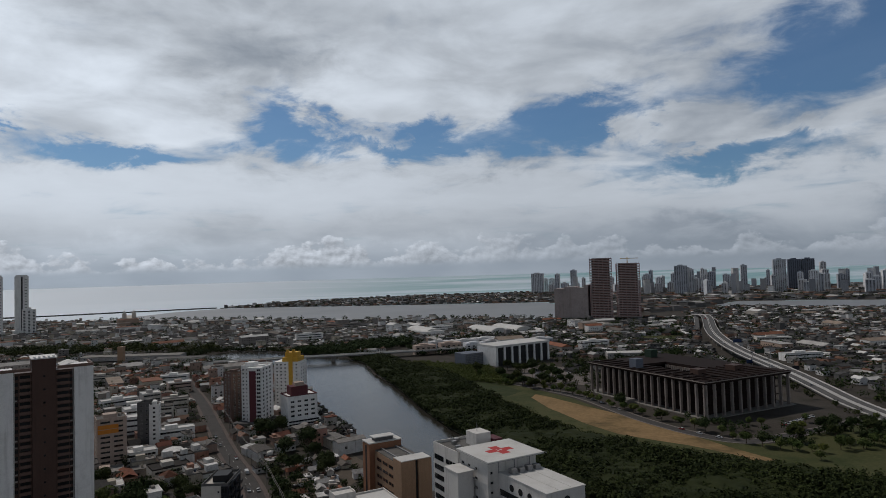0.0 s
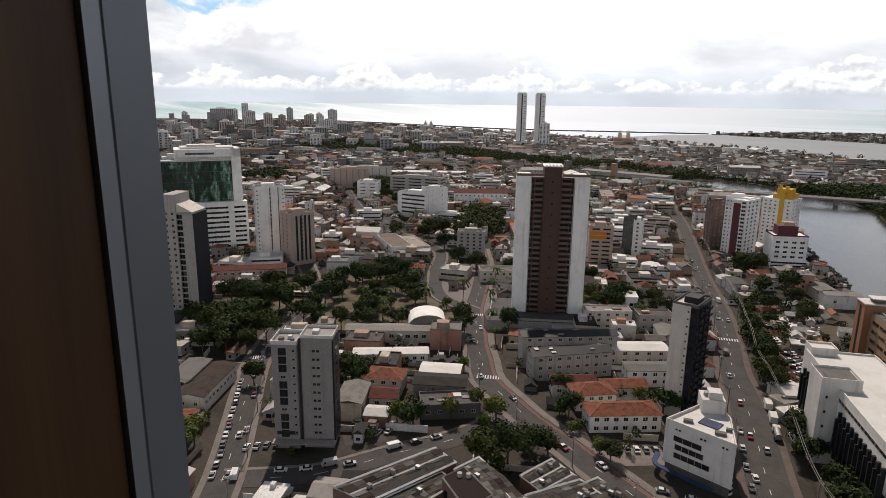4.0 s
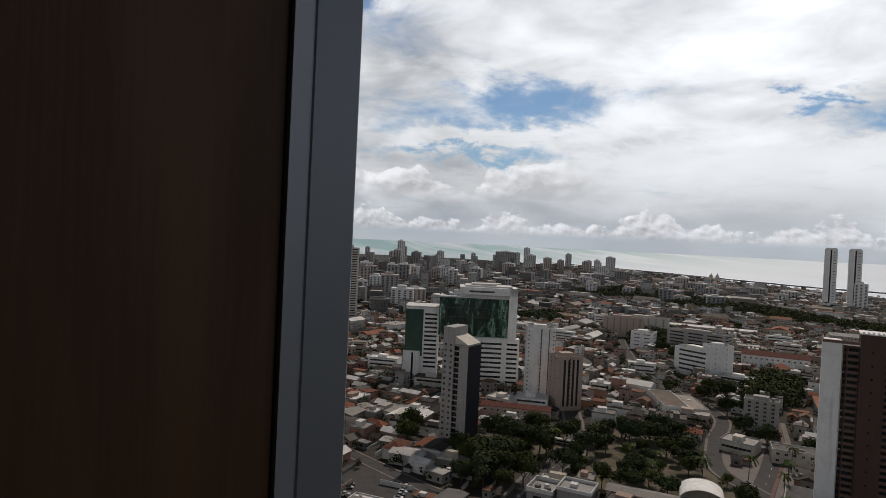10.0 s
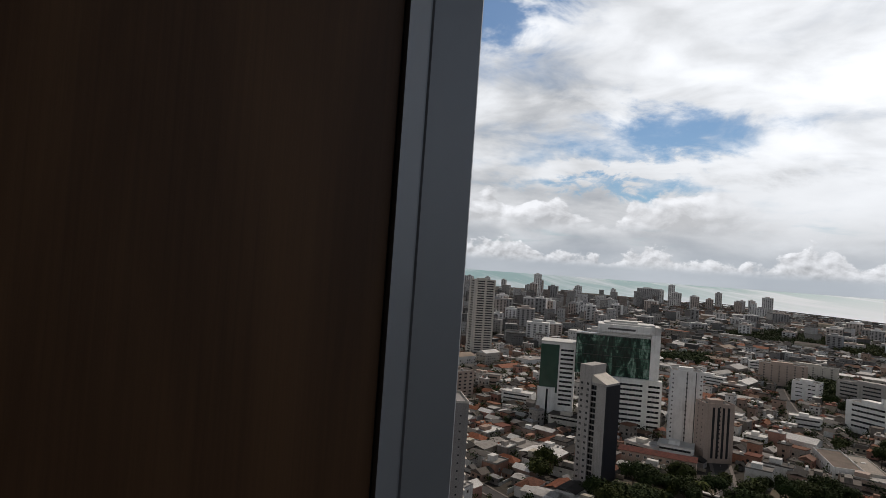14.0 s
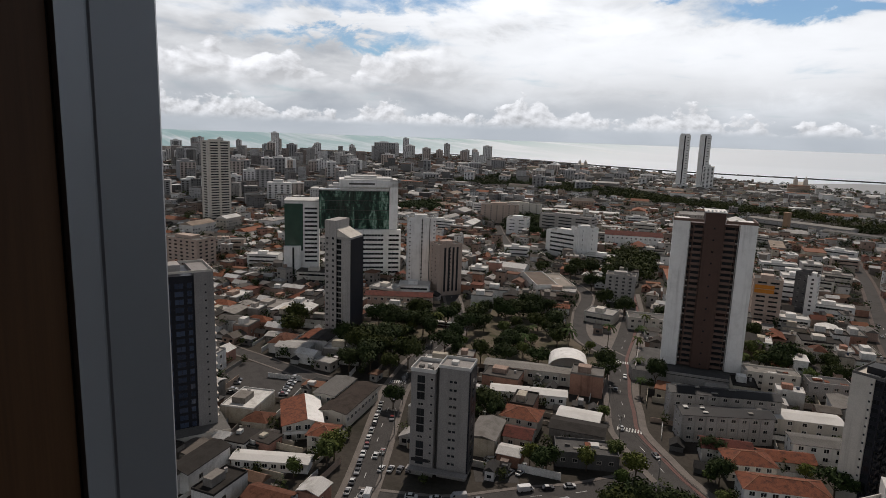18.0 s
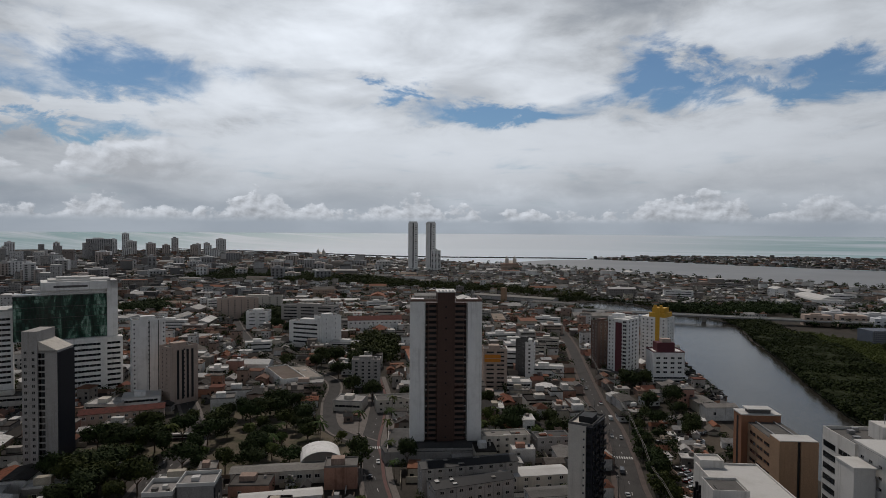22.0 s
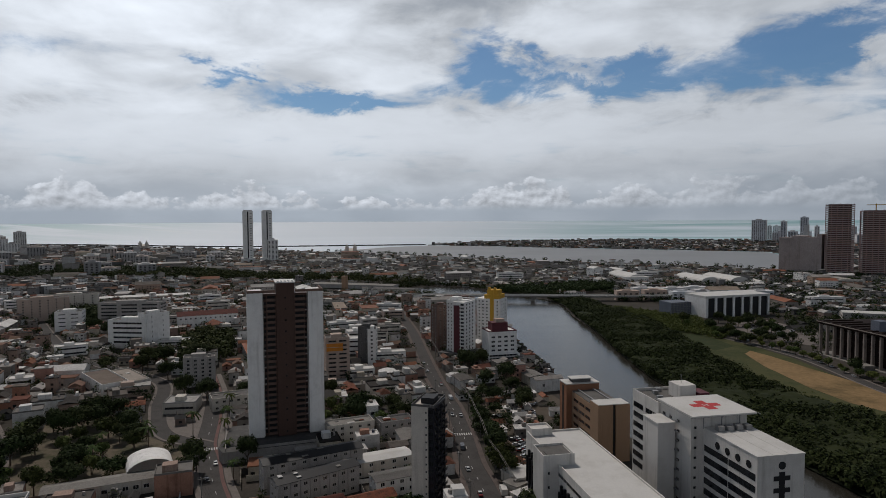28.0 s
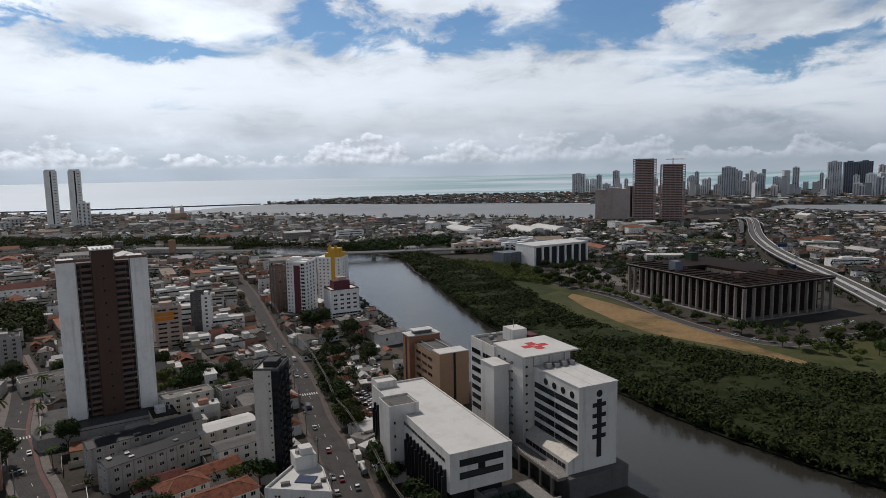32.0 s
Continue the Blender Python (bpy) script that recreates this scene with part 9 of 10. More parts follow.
for (x, y), o in zip(cells, ok):
    if not o or count >= 160:
        continue
    k = rnd.choice([0, 1, 2, 2, 3, 3, 4, 5, 5, 6, 7, 8, 2, 3])
    rad = HOUSES[k][1] * 0.9
    if clear(x, y, rad * 0.62) and road_free(x, y, rad):
        house_at(k, x, y, grid_angle(x, y) + rnd.choice([0, 90]) + rnd.uniform(-3, 3))
        TAKEN.append((x, y, rad * 0.7))
        count += 1


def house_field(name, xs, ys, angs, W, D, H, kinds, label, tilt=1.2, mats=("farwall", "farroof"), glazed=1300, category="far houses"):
    """Far-off low houses in two joined meshes: walls and roofs."""
    wv, wf, rv, rf = [], [], [], []
    gv, gf = [], []
    r = np.random.RandomState(len(xs) + 5)
    for x, y, a, w, d, h, k in zip(xs, ys, angs, W, D, H, kinds):
        c, s = math.cos(a), math.sin(a)

        def tr(px, py):
            return x + c * px - s * py, y + s * px + c * py
        co = [tr(-w / 2, -d / 2), tr(w / 2, -d / 2), tr(w / 2, d / 2), tr(-w / 2, d / 2)]
        n = len(wv)
        wv += [(*q, -0.3) for q in co] + [(*q, h) for q in co]
        wf += [(n, n + 1, n + 5, n + 4), (n + 1, n + 2, n + 6, n + 5), (n + 2, n + 3, n + 7, n + 6), (n + 3, n, n + 4, n + 7)]
        far = math.hypot(x, y)
        if far < glazed and h > 2.6:
            # dark window openings on the two walls towards the tower
            for nx, ny, half, span in ((0, -1, d / 2, w), (0, 1, d / 2, w), (1, 0, w / 2, d), (-1, 0, w / 2, d)):
                if (c * nx - s * ny) * x + (s * nx + c * ny) * y > 0:
                    continue
                cols = max(1, int(span / 3.6))
                for row in range(max(1, int(h / 3.1))):
                    for i in range(cols):
                        if r.uniform() < 0.3:
                            continue
                        u, z, ww, hh = (i + 0.5) / cols * span - span / 2, (row + 0.35) * 3.0, r.uniform(0.5, 0.95), r.uniform(1.0, 1.7)
                        e = [tr(nx * (half + 0.04) + (u + k * ww) * abs(ny), ny * (half + 0.04) + (u + k * ww) * abs(nx)) for k in (-1, 1)]
                        n = len(gv)
                        gv += [(*e[0], z), (*e[1], z), (*e[1], min(h - 0.2, z + hh)), (*e[0], min(h - 0.2, z + hh))]
                        gf.append((n, n + 1, n + 2, n + 3))
        if far < 1300 and k == 0:
            # tanks and stair heads on the flat roofs
            for _ in range(r.randint(0, 3)):
                px, py, q, t = r.uniform(-0.3, 0.3) * w, r.uniform(-0.3, 0.3) * d, r.uniform(0.6, 1.6), r.uniform(0.8, 2.4)
                n = len(wv)
                cc = [tr(px - q, py - q * 0.8), tr(px + q, py - q * 0.8), tr(px + q, py + q * 0.8), tr(px - q, py + q * 0.8)]
                wv += [(*v, h + 0.3) for v in cc] + [(*v, h + 0.5 + t) for v in cc]
                wf += [(n, n + 1, n + 5, n + 4), (n + 1, n + 2, n + 6, n + 5), (n + 2, n + 3, n + 7, n + 6), (n + 3, n, n + 4, n + 7), (n + 4, n + 5, n + 6, n + 7)]
        w2, d2 = w / 2 + 0.4, d / 2 + 0.4
        n = len(rv)
        if k == 0:
            cc = [tr(-w2, -d2), tr(w2, -d2), tr(w2, d2), tr(-w2, d2)]
            rv += [(*q, h) for q in cc] + [(*q, h + 0.5) for q in cc]
            rf += [(n + 4, n + 5, n + 6, n + 7), (n, n + 1, n + 5, n + 4), (n + 1, n + 2, n + 6, n + 5), (n + 2, n + 3, n + 7, n + 6), (n + 3, n, n + 4, n + 7)]
        else:
            t = tilt + 0.12 * d
            rv += [(*tr(-w2, -d2), h), (*tr(w2, -d2), h), (*tr(w2, d2), h), (*tr(-w2, d2), h), (*tr(-w2, 0), h + t), (*tr(w2, 0), h + t)]
            rf += [(n, n + 1, n + 5, n + 4), (n + 2, n + 3, n + 4, n + 5), (n + 1, n + 2, n + 5), (n + 3, n, n + 4)]
    for nm, v, f, mat, lab in ((name + "_walls", wv, wf, mats[0], "walls of " + label), (name + "_roofs", rv, rf, mats[1], "roofs of " + label),
                              (name + "_windows", gv, gf, "glass", "dark window openings of " + label)):
        if not v:
            continue
        me = bpy.data.meshes.new(nm)
        me.from_pydata(v, [], f)
        me.materials.append(MAT[mat])
        tagged(new(nm, me), lab, category, kind="stuff")


GREEN = [(-78, 285), (-44, 268), (-26, 330), (-40, 372), (-66, 408), (-104, 404)]     # open ground between the avenue and the river
BELTS = [[(-932, 1130), (-756, 1075), (-560, 1090), (-390, 1060), (-350, 985), (-420, 962), (-516, 985), (-752, 958), (-1010, 930), (-1180, 1010)], [(-1261, 850), (-1415, 1142), (-1078, 1132), (-712, 1072), (-513, 1030), (-665, 990), (-943, 970), (-1117, 880)], [(-240, 930), (-170, 1000), (-60, 1080), (-50, 985), (-150, 880)],
         [(-595, 474), (-681, 601), (-621, 606), (-542, 485)], [(-842, 490), (-847, 567), (-762, 509), (-788, 458)], [(-406, 470), (-404, 533), (-307, 411), (-361, 417)]]


def field(name, poly, step, label, seed, ang=36, big=1.0, tall=0.12, gaps=0.12, bank=12, mats=("farwall", "farroof")):
    q = np.array(poly, float)
    r = np.random.RandomState(seed)
    gx, gy = np.meshgrid(np.arange(q[:, 0].min(), q[:, 0].max(), step), np.arange(q[:, 1].min(), q[:, 1].max(), step))
    x = gx.ravel() + r.uniform(-0.3, 0.3, gx.size) * step
    y = gy.ravel() + r.uniform(-0.3, 0.3, gx.size) * step
    k = inside(poly, x, y)
    x, y = x[k], y[k]
    k = (shore(x, y) > bank) & ~inside(PARK, x, y)
    if GREEN:
        k &= ~inside(GREEN, x, y)
    for bt in BELTS:
        k &= ~inside(bt, x, y)
    x, y = x[k], y[k]
    k = r.uniform(size=len(x)) > gaps
    for a, b, c in TAKEN:
        k &= (x - a) ** 2 + (y - b) ** 2 > (c + step * 0.42) ** 2
    for line, w in ROADS:
        k &= edge_dist(line[::3] + line[-1:], x, y, False) > w + step * 0.25
    x, y = x[k], y[k]
    n = len(x)
    W, D = r.uniform(0.75, 1.25, n) * step * 0.78 * big, r.uniform(0.6, 1.0, n) * step * 0.72 * big
    H = r.uniform(3.0, 6.0, n) + (r.uniform(size=n) < tall) * r.uniform(3, 9, n)
    A = np.radians(ang + r.choice([0, 90], n) + r.uniform(-6, 6, n))
    if tall == 0.0:
        H *= 0.62
    house_field(name, x, y, A, W, D, H, ((r.uniform(size=n) < 0.62) & (H < 6.2)).astype(int), label, mats=mats)
    return x, y


def great_roofs(poly, step, seed, chance, ang):
    """Larger halls and blocks among the low houses."""
    r = np.random.RandomState(seed)
    q = np.array(poly, float)
    xs, ys, As, W, D, H, K = [], [], [], [], [], [], []
    for x in np.arange(q[:, 0].min(), q[:, 0].max(), step):
        for y in np.arange(q[:, 1].min(), q[:, 1].max(), step):
            px, py = x + r.uniform(-0.3, 0.3) * step, y + r.uniform(-0.3, 0.3) * step
            if r.uniform() > chance or not inside(poly, np.array(px), np.array(py)) or float(shore(np.array(px), np.array(py))) < 40:
                continue
            w, d = r.uniform(24, 52), r.uniform(12, 22)
            if any(bool(inside(bt, np.array(px), np.array(py))) for bt in BELTS) or not clear(px, py, w * 0.45) or not road_free(px, py, w * 0.7):
                continue
            TAKEN.append((px, py, w * 0.46))
            xs.append(px), ys.append(py), As.append(radians(ang + r.choice([0, 90]) + r.uniform(-5, 5)))
            W.append(w), D.append(d), H.append(r.uniform(4, 9) + (r.uniform() < 0.2) * 8), K.append(int(r.uniform() < 0.6))
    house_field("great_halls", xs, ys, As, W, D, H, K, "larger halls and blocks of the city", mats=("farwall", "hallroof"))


great_roofs([(-330, 330), (-150, 340), (-110, 560), (-330, 850), (-640, 840), (-900, 600), (-800, 60), (-600, 60), (-540, 240), (-400, 290)], 46, 91, 0.6, 36)
great_roofs([(-640, 905), (-380, 985), (-100, 920), (220, 1400), (-220, 1520), (-820, 1730), (-1600, 1880), (-2400, 1800), (-2400, 600), (-1000, 500)], 80, 92, 0.5, 32)
great_roofs([(-40, 1000), (60, 860), (330, 880), (520, 1330), (240, 1400)], 70, 93, 0.6, 15)
great_roofs([(430, 520), (900, 900), (1500, 1150), (800, 1650), (560, 1400), (420, 800)], 80, 94, 0.4, 10)
field("city_houses", CITY, 11.5, "dense low houses of the old city quarter", 21, gaps=0.14, mats=("citywall", "farroof"))
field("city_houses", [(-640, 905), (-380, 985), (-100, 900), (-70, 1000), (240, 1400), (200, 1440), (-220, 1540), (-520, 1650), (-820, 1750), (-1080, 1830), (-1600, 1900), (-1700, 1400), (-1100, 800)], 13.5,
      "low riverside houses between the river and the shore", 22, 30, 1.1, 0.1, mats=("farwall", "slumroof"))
# dark shack colours here paint a cloud's shadow over the northern quarter
field("city_houses", [(-900, 600), (-640, 860), (-1100, 800), (-1700, 1400), (-1620, 1900), (-2100, 1980), (-2700, 1900), (-3000, 1500), (-2600, 500), (-1600, 100), (-800, 60)], 18,
      "wide spread of far city houses towards the coast", 23, 40, 1.15, 0.25, mats=("slumwall", "slumroof"))
field("city_houses", [(-60, 1000), (60, 840), (250, 760), (330, 860), (420, 1080), (520, 1330), (420, 1380), (240, 1410)], 13, "low houses and sheds beyond the river", 24, 15, 1.1, 0.05, mats=("slumwall", "slumroof"))
field("city_houses", [(360, 470), (420, 460), (900, 900), (1500, 1100), (1700, 1300), (1300, 1500), (800, 1700), (560, 1500), (540, 1280), (400, 880), (372, 640)], 13, "shanty quarter of low sheet-roofed houses", 25, 8, 1.0, 0.04, mats=("slumwall", "slumroof"))
field("city_houses", [(-860, 2430), (-600, 2400), (-330, 2325), (84, 2265), (340, 2200), (700, 2300), (900, 2700), (700, 3100), (394, 3090), (-157, 3090), (-640, 2810)], 16, "crowded low houses on the spit", 26, 20, 1.2, 0.12, mats=("slumwall", "slumroof"))
field("city_houses", [(380, 1500), (560, 1560), (760, 1800), (900, 1960), (1200, 1880), (1900, 1600), (3000, 2000), (2600, 2800), (1500, 3100), (700, 3100), (400, 2200)], 34, "low blocks before the far skyline", 27, 10, 1.3, 0.3, mats=("slumwall", "slumroof"))
field("shanty_houses", [(-52, 404), (-64, 438), (-72, 470), (-86, 500), (-114, 554), (-140, 640), (-156, 640), (-130, 560), (-104, 495), (-88, 440), (-72, 400)], 6.2, "tightly packed shacks at the water's edge", 28, 50, 1.15, 0.0, 0.02, 1.0, ("slumwall", "slumroof"))


field("yard_sheds", [(-60, 140), (-40, 250), (-40, 330), (-160, 330), (-330, 300), (-420, 150), (-330, 20), (-210, 20), (-110, 80)], 8.5, "small sheds and lean-tos in the yards between the houses", 29, 36, 0.8, 0.0, 0.25, mats=("slumwall", "slumroof"))


# far trees between the houses
def tree_field(poly, n, seed, hs, rads, leaves, size, label):
    r = np.random.RandomState(seed)
    q = np.array(poly, float)
    p = np.stack([r.uniform(q[:, 0].min(), q[:, 0].max(), n), r.uniform(q[:, 1].min(), q[:, 1].max(), n)], 1)
    p = p[inside(poly, p[:, 0], p[:, 1])]
    p = p[shore(p[:, 0], p[:, 1]) > 4]
    k = np.ones(len(p), bool)
    for line, w in ROADS:
        k &= edge_dist(line[::3] + line[-1:], p[:, 0], p[:, 1], False) > w
    for a, b, c in TAKEN:
        if c > 7:
            k &= (p[:, 0] - a) ** 2 + (p[:, 1] - b) ** 2 > (c * 0.8) ** 2
    p = p[k]
    clump_field("far_trees", p, r.uniform(hs[0], hs[1], len(p)), r.uniform(rads[0], rads[1], len(p)), leaves, np.full(len(p), size), "leaf", label, "trees", seed)


tree_field([(-900, 600), (-640, 880), (-130, 860), (-60, 440), (-60, 300), (-240, 330), (-330, 160), (-230, 40), (-800, 60)], 2700, 31, (6, 10), (2.6, 4.8), 60, 0.75, "trees in the yards of the city")
for i, bt in enumerate(BELTS):
    tree_field(bt, (1000, 1300, 700, 420, 420, 500)[i], 60 + i, (8, 13), (4, 8), 46, 1.5, "dense belt of dark far trees")
tree_field([(-640, 905), (-100, 900), (240, 1400), (-520, 1650), (-1600, 1900), (-1700, 1400), (-1100, 800)], 2600, 33, (6, 11), (4, 8), 24, 1.6, "far trees among the riverside houses")
tree_field([(-900, 600), (-1700, 1400), (-2700, 1900), (-3000, 1500), (-2600, 500), (-800, 60)], 2600, 34, (7, 13), (6, 12), 18, 2.6, "far trees among the city houses")
tree_field([(330, 440), (900, 900), (1700, 1300), (800, 1700), (560, 1500), (360, 640)], 4200, 35, (6, 11), (4, 8), 24, 1.5, "far trees among the shanty quarter")
tree_field([(-70, 1000), (-40, 860), (60, 840), (250, 720), (330, 860), (420, 1080), (520, 1330), (240, 1410)], 2400, 36, (6, 11), (4, 8), 26, 1.5, "far trees beyond the river")
tree_field([(380, 1500), (900, 1960), (1900, 1600), (3000, 2000), (2600, 2800), (700, 3100), (400, 2200)], 2600, 37, (8, 14), (6, 14), 18, 3.0, "far trees before the skyline")
tree_field([(-860, 2430), (340, 2200), (900, 2700), (700, 3100), (-157, 3090), (-640, 2810)], 1300, 38, (8, 12), (6, 11), 16, 2.6, "far trees on the spit")
tree_field([(240, 380), (420, 360), (520, 560), (380, 620), (330, 500)], 260, 39, (5, 9), (3, 5), 60, 0.8, "trees beside the flyover")
tree_field([(292, 420), (345, 470), (352, 640), (372, 760), (345, 800), (318, 660), (296, 520)], 420, 97, (4, 9), (2.4, 4.6), 46, 0.9, "trees beside the flyover")
# umbrella trees on the shore of the lagoon
line = smooth_line([(-1000, 1845), (-804, 1790), (-513, 1690), (-218, 1578), (59, 1505), (238, 1455)], 18)
r = np.random.RandomState(40)
p = np.array(line) + r.uniform(-8, 8, (len(line), 2))
p = p[r.uniform(size=len(p)) < 0.7]
clump_field("shore_trees", p, r.uniform(9, 14, len(p)), r.uniform(6, 11, len(p)), 60, np.full(len(p), 1.7), "leaf", "row of umbrella-shaped trees on the lagoon shore", "trees", 41)


# ---- far towers ----
TOWER_DATA = {}


def far_tower(x, y, W, D, H, ang, label, mat="fartower", group="far towers"):
    fl = max(3, int(H / 3.2))
    b = thing("far_tower", Geo().box(-W / 2, W / 2, -D / 2, D / 2, 0, H).box(-W / 4, W / 6, -D / 4, D / 4, H, H + min(4, H * 0.12)), mat, at(x, y, ang), label, "high-rise", group=group)
    key = (round(W), round(H), mat)
    if key not in TOWER_DATA:
        # one folded sheet of glazed strips, and one of balcony fronts across it
        k = max(2, int(W / 7))
        xs, ys = [], []
        for c in range(k):
            xm, hw = -W / 2 + W * (c + 0.5) / k, W / k * 0.22
            xs += [xm - hw, xm - hw, xm + hw, xm + hw]
            ys += [0.05, -0.25, -0.25, 0.05]
        g = Geo()
        g.v = [(x, y, 4) for x, y in zip(xs, ys)] + [(x, y, H - 2) for x, y in zip(xs, ys)]
        q = len(xs)
        g.f = [(i, i + 1, q + i + 1, q + i) for i in range(q - 1)]
        g.m = [0] * len(g.f)
        TOWER_DATA[key] = g.mesh("window_strip", ["glass"])
        sl = Geo()
        zs, ys = [], []
        for i in range(1, fl):
            z = i * H / fl
            zs += [z, z, z + 1.5, z + 1.5]
            ys += [-0.1, -0.5, -0.5, -0.1]
        q = len(zs)
        sl.v = [(-W / 2, y, z) for y, z in zip(ys, zs)] + [(W / 2, y, z) for y, z in zip(ys, zs)]
        sl.f = [(i, q + i, q + i + 1, i + 1) for i in range(q - 1)]
        sl.m = [0] * len(sl.f)
        TOWER_DATA[key + (1,)] = sl.mesh("balcony_front", [mat])
    part("window_strip", TOWER_DATA[key], "", b, m=pose(0, -D / 2, 0))
    part("balcony_front", TOWER_DATA[key + (1,)], "", b, m=pose(0, -D / 2, 0))
    return b


rt = random.Random(77)
for x, y, W, H in ((-968 - 1460, 1328, 90, 70), (-2892, 1707, 32, 86), (-2293, 1784, 42, 66), (-2440, 1661, 28, 70), (-2154, 1550, 28, 47), (-1137, 1044, 30, 36), (-2200, 1600, 24, 50), (-2080, 1560, 24, 48),
                   (-2350, 1560, 30, 44), (-2250, 1680, 26, 52), (-1960, 1500, 40, 36), (-1650, 1330, 44, 36), (-1480, 1420, 40, 30)):
    far_tower(x, y, W, 24, H, math.degrees(math.atan2(-x, y)), "far pale grey city high-rise near the coast", "citytower")
b = far_tower(-922, 1400, 26, 24, 58, 34, "white mid-rise block beside the twin seaside towers", "white")
for i in range(46):
    az, r0 = rt.uniform(57, 84), rt.uniform(1500, 3000)
    x, y = -math.sin(radians(az)) * r0, math.cos(radians(az)) * r0
    far_tower(x, y, rt.uniform(18, 40), 22, rt.uniform(22, 58) * (1.25 if r0 > 2200 else 0.8), az + rt.uniform(-15, 15), "far grey apartment block in the city", "citytower")
for i in range(24):
    az, r0 = rt.uniform(62, 82), rt.uniform(950, 1700)
    x, y = -math.sin(radians(az)) * r0, math.cos(radians(az)) * r0
    far_tower(x, y, rt.uniform(20, 44), 20, rt.uniform(22, 46), az + rt.uniform(-25, 25), "dense grey apartment block of the inner city", "citytower")
for i in range(22):
    az, r0 = rt.uniform(38, 58), rt.uniform(1300, 2100)
    x, y = -math.sin(radians(az)) * r0, math.cos(radians(az)) * r0
    far_tower(x, y, rt.uniform(18, 40), 22, rt.uniform(14, 30), az + rt.uniform(-15, 15), "far low block in the city", "citytower")
for x, y, W, H, lab in ((435, 2943, 55, 96, "broad grey far tower by the sea"), (916, 2443, 48, 113, "tall far tower"), (952, 2430, 17, 99, ""), (989, 2416, 14, 99, ""), (1236, 2605, 24, 108, ""), (1235, 2326, 42, 126, ""),
                        (1405, 2534, 46, 126, "dark far tower block"), (1450, 2515, 44, 127, "dark far tower block"), (590, 2877, 26, 106, ""), (520, 2900, 20, 90, ""), (1500, 2500, 20, 112, "")):
    dark = W > 40 and x > 1300
    far_tower(x, y, W, 26, H, -20, "far grey high-rise of the southern skyline" if not dark else "dark grey far high-rise of the southern skyline", "bluegrey" if dark else "fartower", "southern skyline")
for i in range(70):
    az, r0 = -rt.uniform(9, 37.5), rt.uniform(2450, 3400)
    x, y = -math.sin(radians(az)) * r0, math.cos(radians(az)) * r0
    t = (-az - 9) / 28
    far_tower(x, y, rt.uniform(14, 30), 22, rt.uniform(30, 66) + 16 * t + (r0 - 2450) * 0.016 + (22 if rt.random() < 0.15 else 0), rt.uniform(-40, 10), "far high-rise of the southern skyline, paled by painted haze", group="southern skyline")
def high_field(az0, az1, r0, r1, n, h0, h1, w0, w1, seed, label, mats, glazed):
    """Crowded far high-rises, too many to count, joined."""
    r = np.random.RandomState(seed)
    az, d = np.radians(r.uniform(az0, az1, n)), r.uniform(r0, r1, n)
    x, y = -np.sin(az) * d, np.cos(az) * d
    k = shore(x, y) > 30
    x, y, m = x[k], y[k], int(k.sum())
    H = r.uniform(h0, h1, m) * r.choice([0.6, 0.8, 1.0, 1.15], m)
    house_field("high_rises", x, y, np.arctan2(y, x) + math.pi / 2 + r.uniform(-0.5, 0.5, m), r.uniform(w0, w1, m), r.uniform(w0, w1, m) * 0.8, H, np.zeros(m, int), label, mats=mats, glazed=glazed, category="high-rises")


high_field(61, 78, 900, 1500, 60, 18, 38, 12, 24, 201, "grey mid-rise blocks crowding the inner city", ("blockwall", "slumroof"), 2600)
high_field(60, 79, 1500, 2600, 130, 24, 56, 14, 28, 202, "far grey towers of the inner city", ("blockwall", "slumroof"), 2600)
high_field(40, 60, 1500, 2200, 45, 12, 30, 14, 30, 203, "far grey blocks towards the coast", ("blockwall", "slumroof"), 1300)
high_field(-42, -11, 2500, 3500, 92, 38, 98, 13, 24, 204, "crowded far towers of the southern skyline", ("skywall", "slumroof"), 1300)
far_tower(-2360, 820, 30, 24, 98, 70.5, "slender white far tower near the coast", "white")
# apartment rows beyond the river
for i, (x, y) in enumerate(((-30, 880), (5, 900), (40, 890), (-10, 925), (30, 935), (70, 920), (105, 905), (60, 955), (100, 945), (140, 930))):
    far_tower(x, y, 30, 14, 13, 20, "low pale housing block beyond the river", "pinkbeige" if i < 2 else "fartower", "housing blocks")


def chimney():
    b = thing("chimney_tower", None, "", at(-437, 852), "plain tan square chimney tower", "chimney")
    part("shaft", Geo().box(-3.5, 3.5, -3.5, 3.5, 0, 24), "tan", b)
    part("cap", Geo().box(-4, 4, -4, 4, 24, 25), "tan", b)


chimney()


def church(x, y, s=1.0):
    b = thing("church", None, "", at(x, y, 30, 0, s, s, s), "far pale church with two bell towers", "church")
    part("nave", Geo().box(-8, 8, 0, 40, 0, 14).gable(-8, 8, 0, 40, 14, 5), "offwhite", b)
    for xx in (-9, 9):
        part("bell_tower", Geo().box(xx - 4, xx + 4, -4, 4, 0, 24).cyl(xx, 0, 24, 31, 3.4, 0.2, 8), "offwhite", b)


church(-820, 1640, 1.25)
church(-1700, 1780, 1.2)


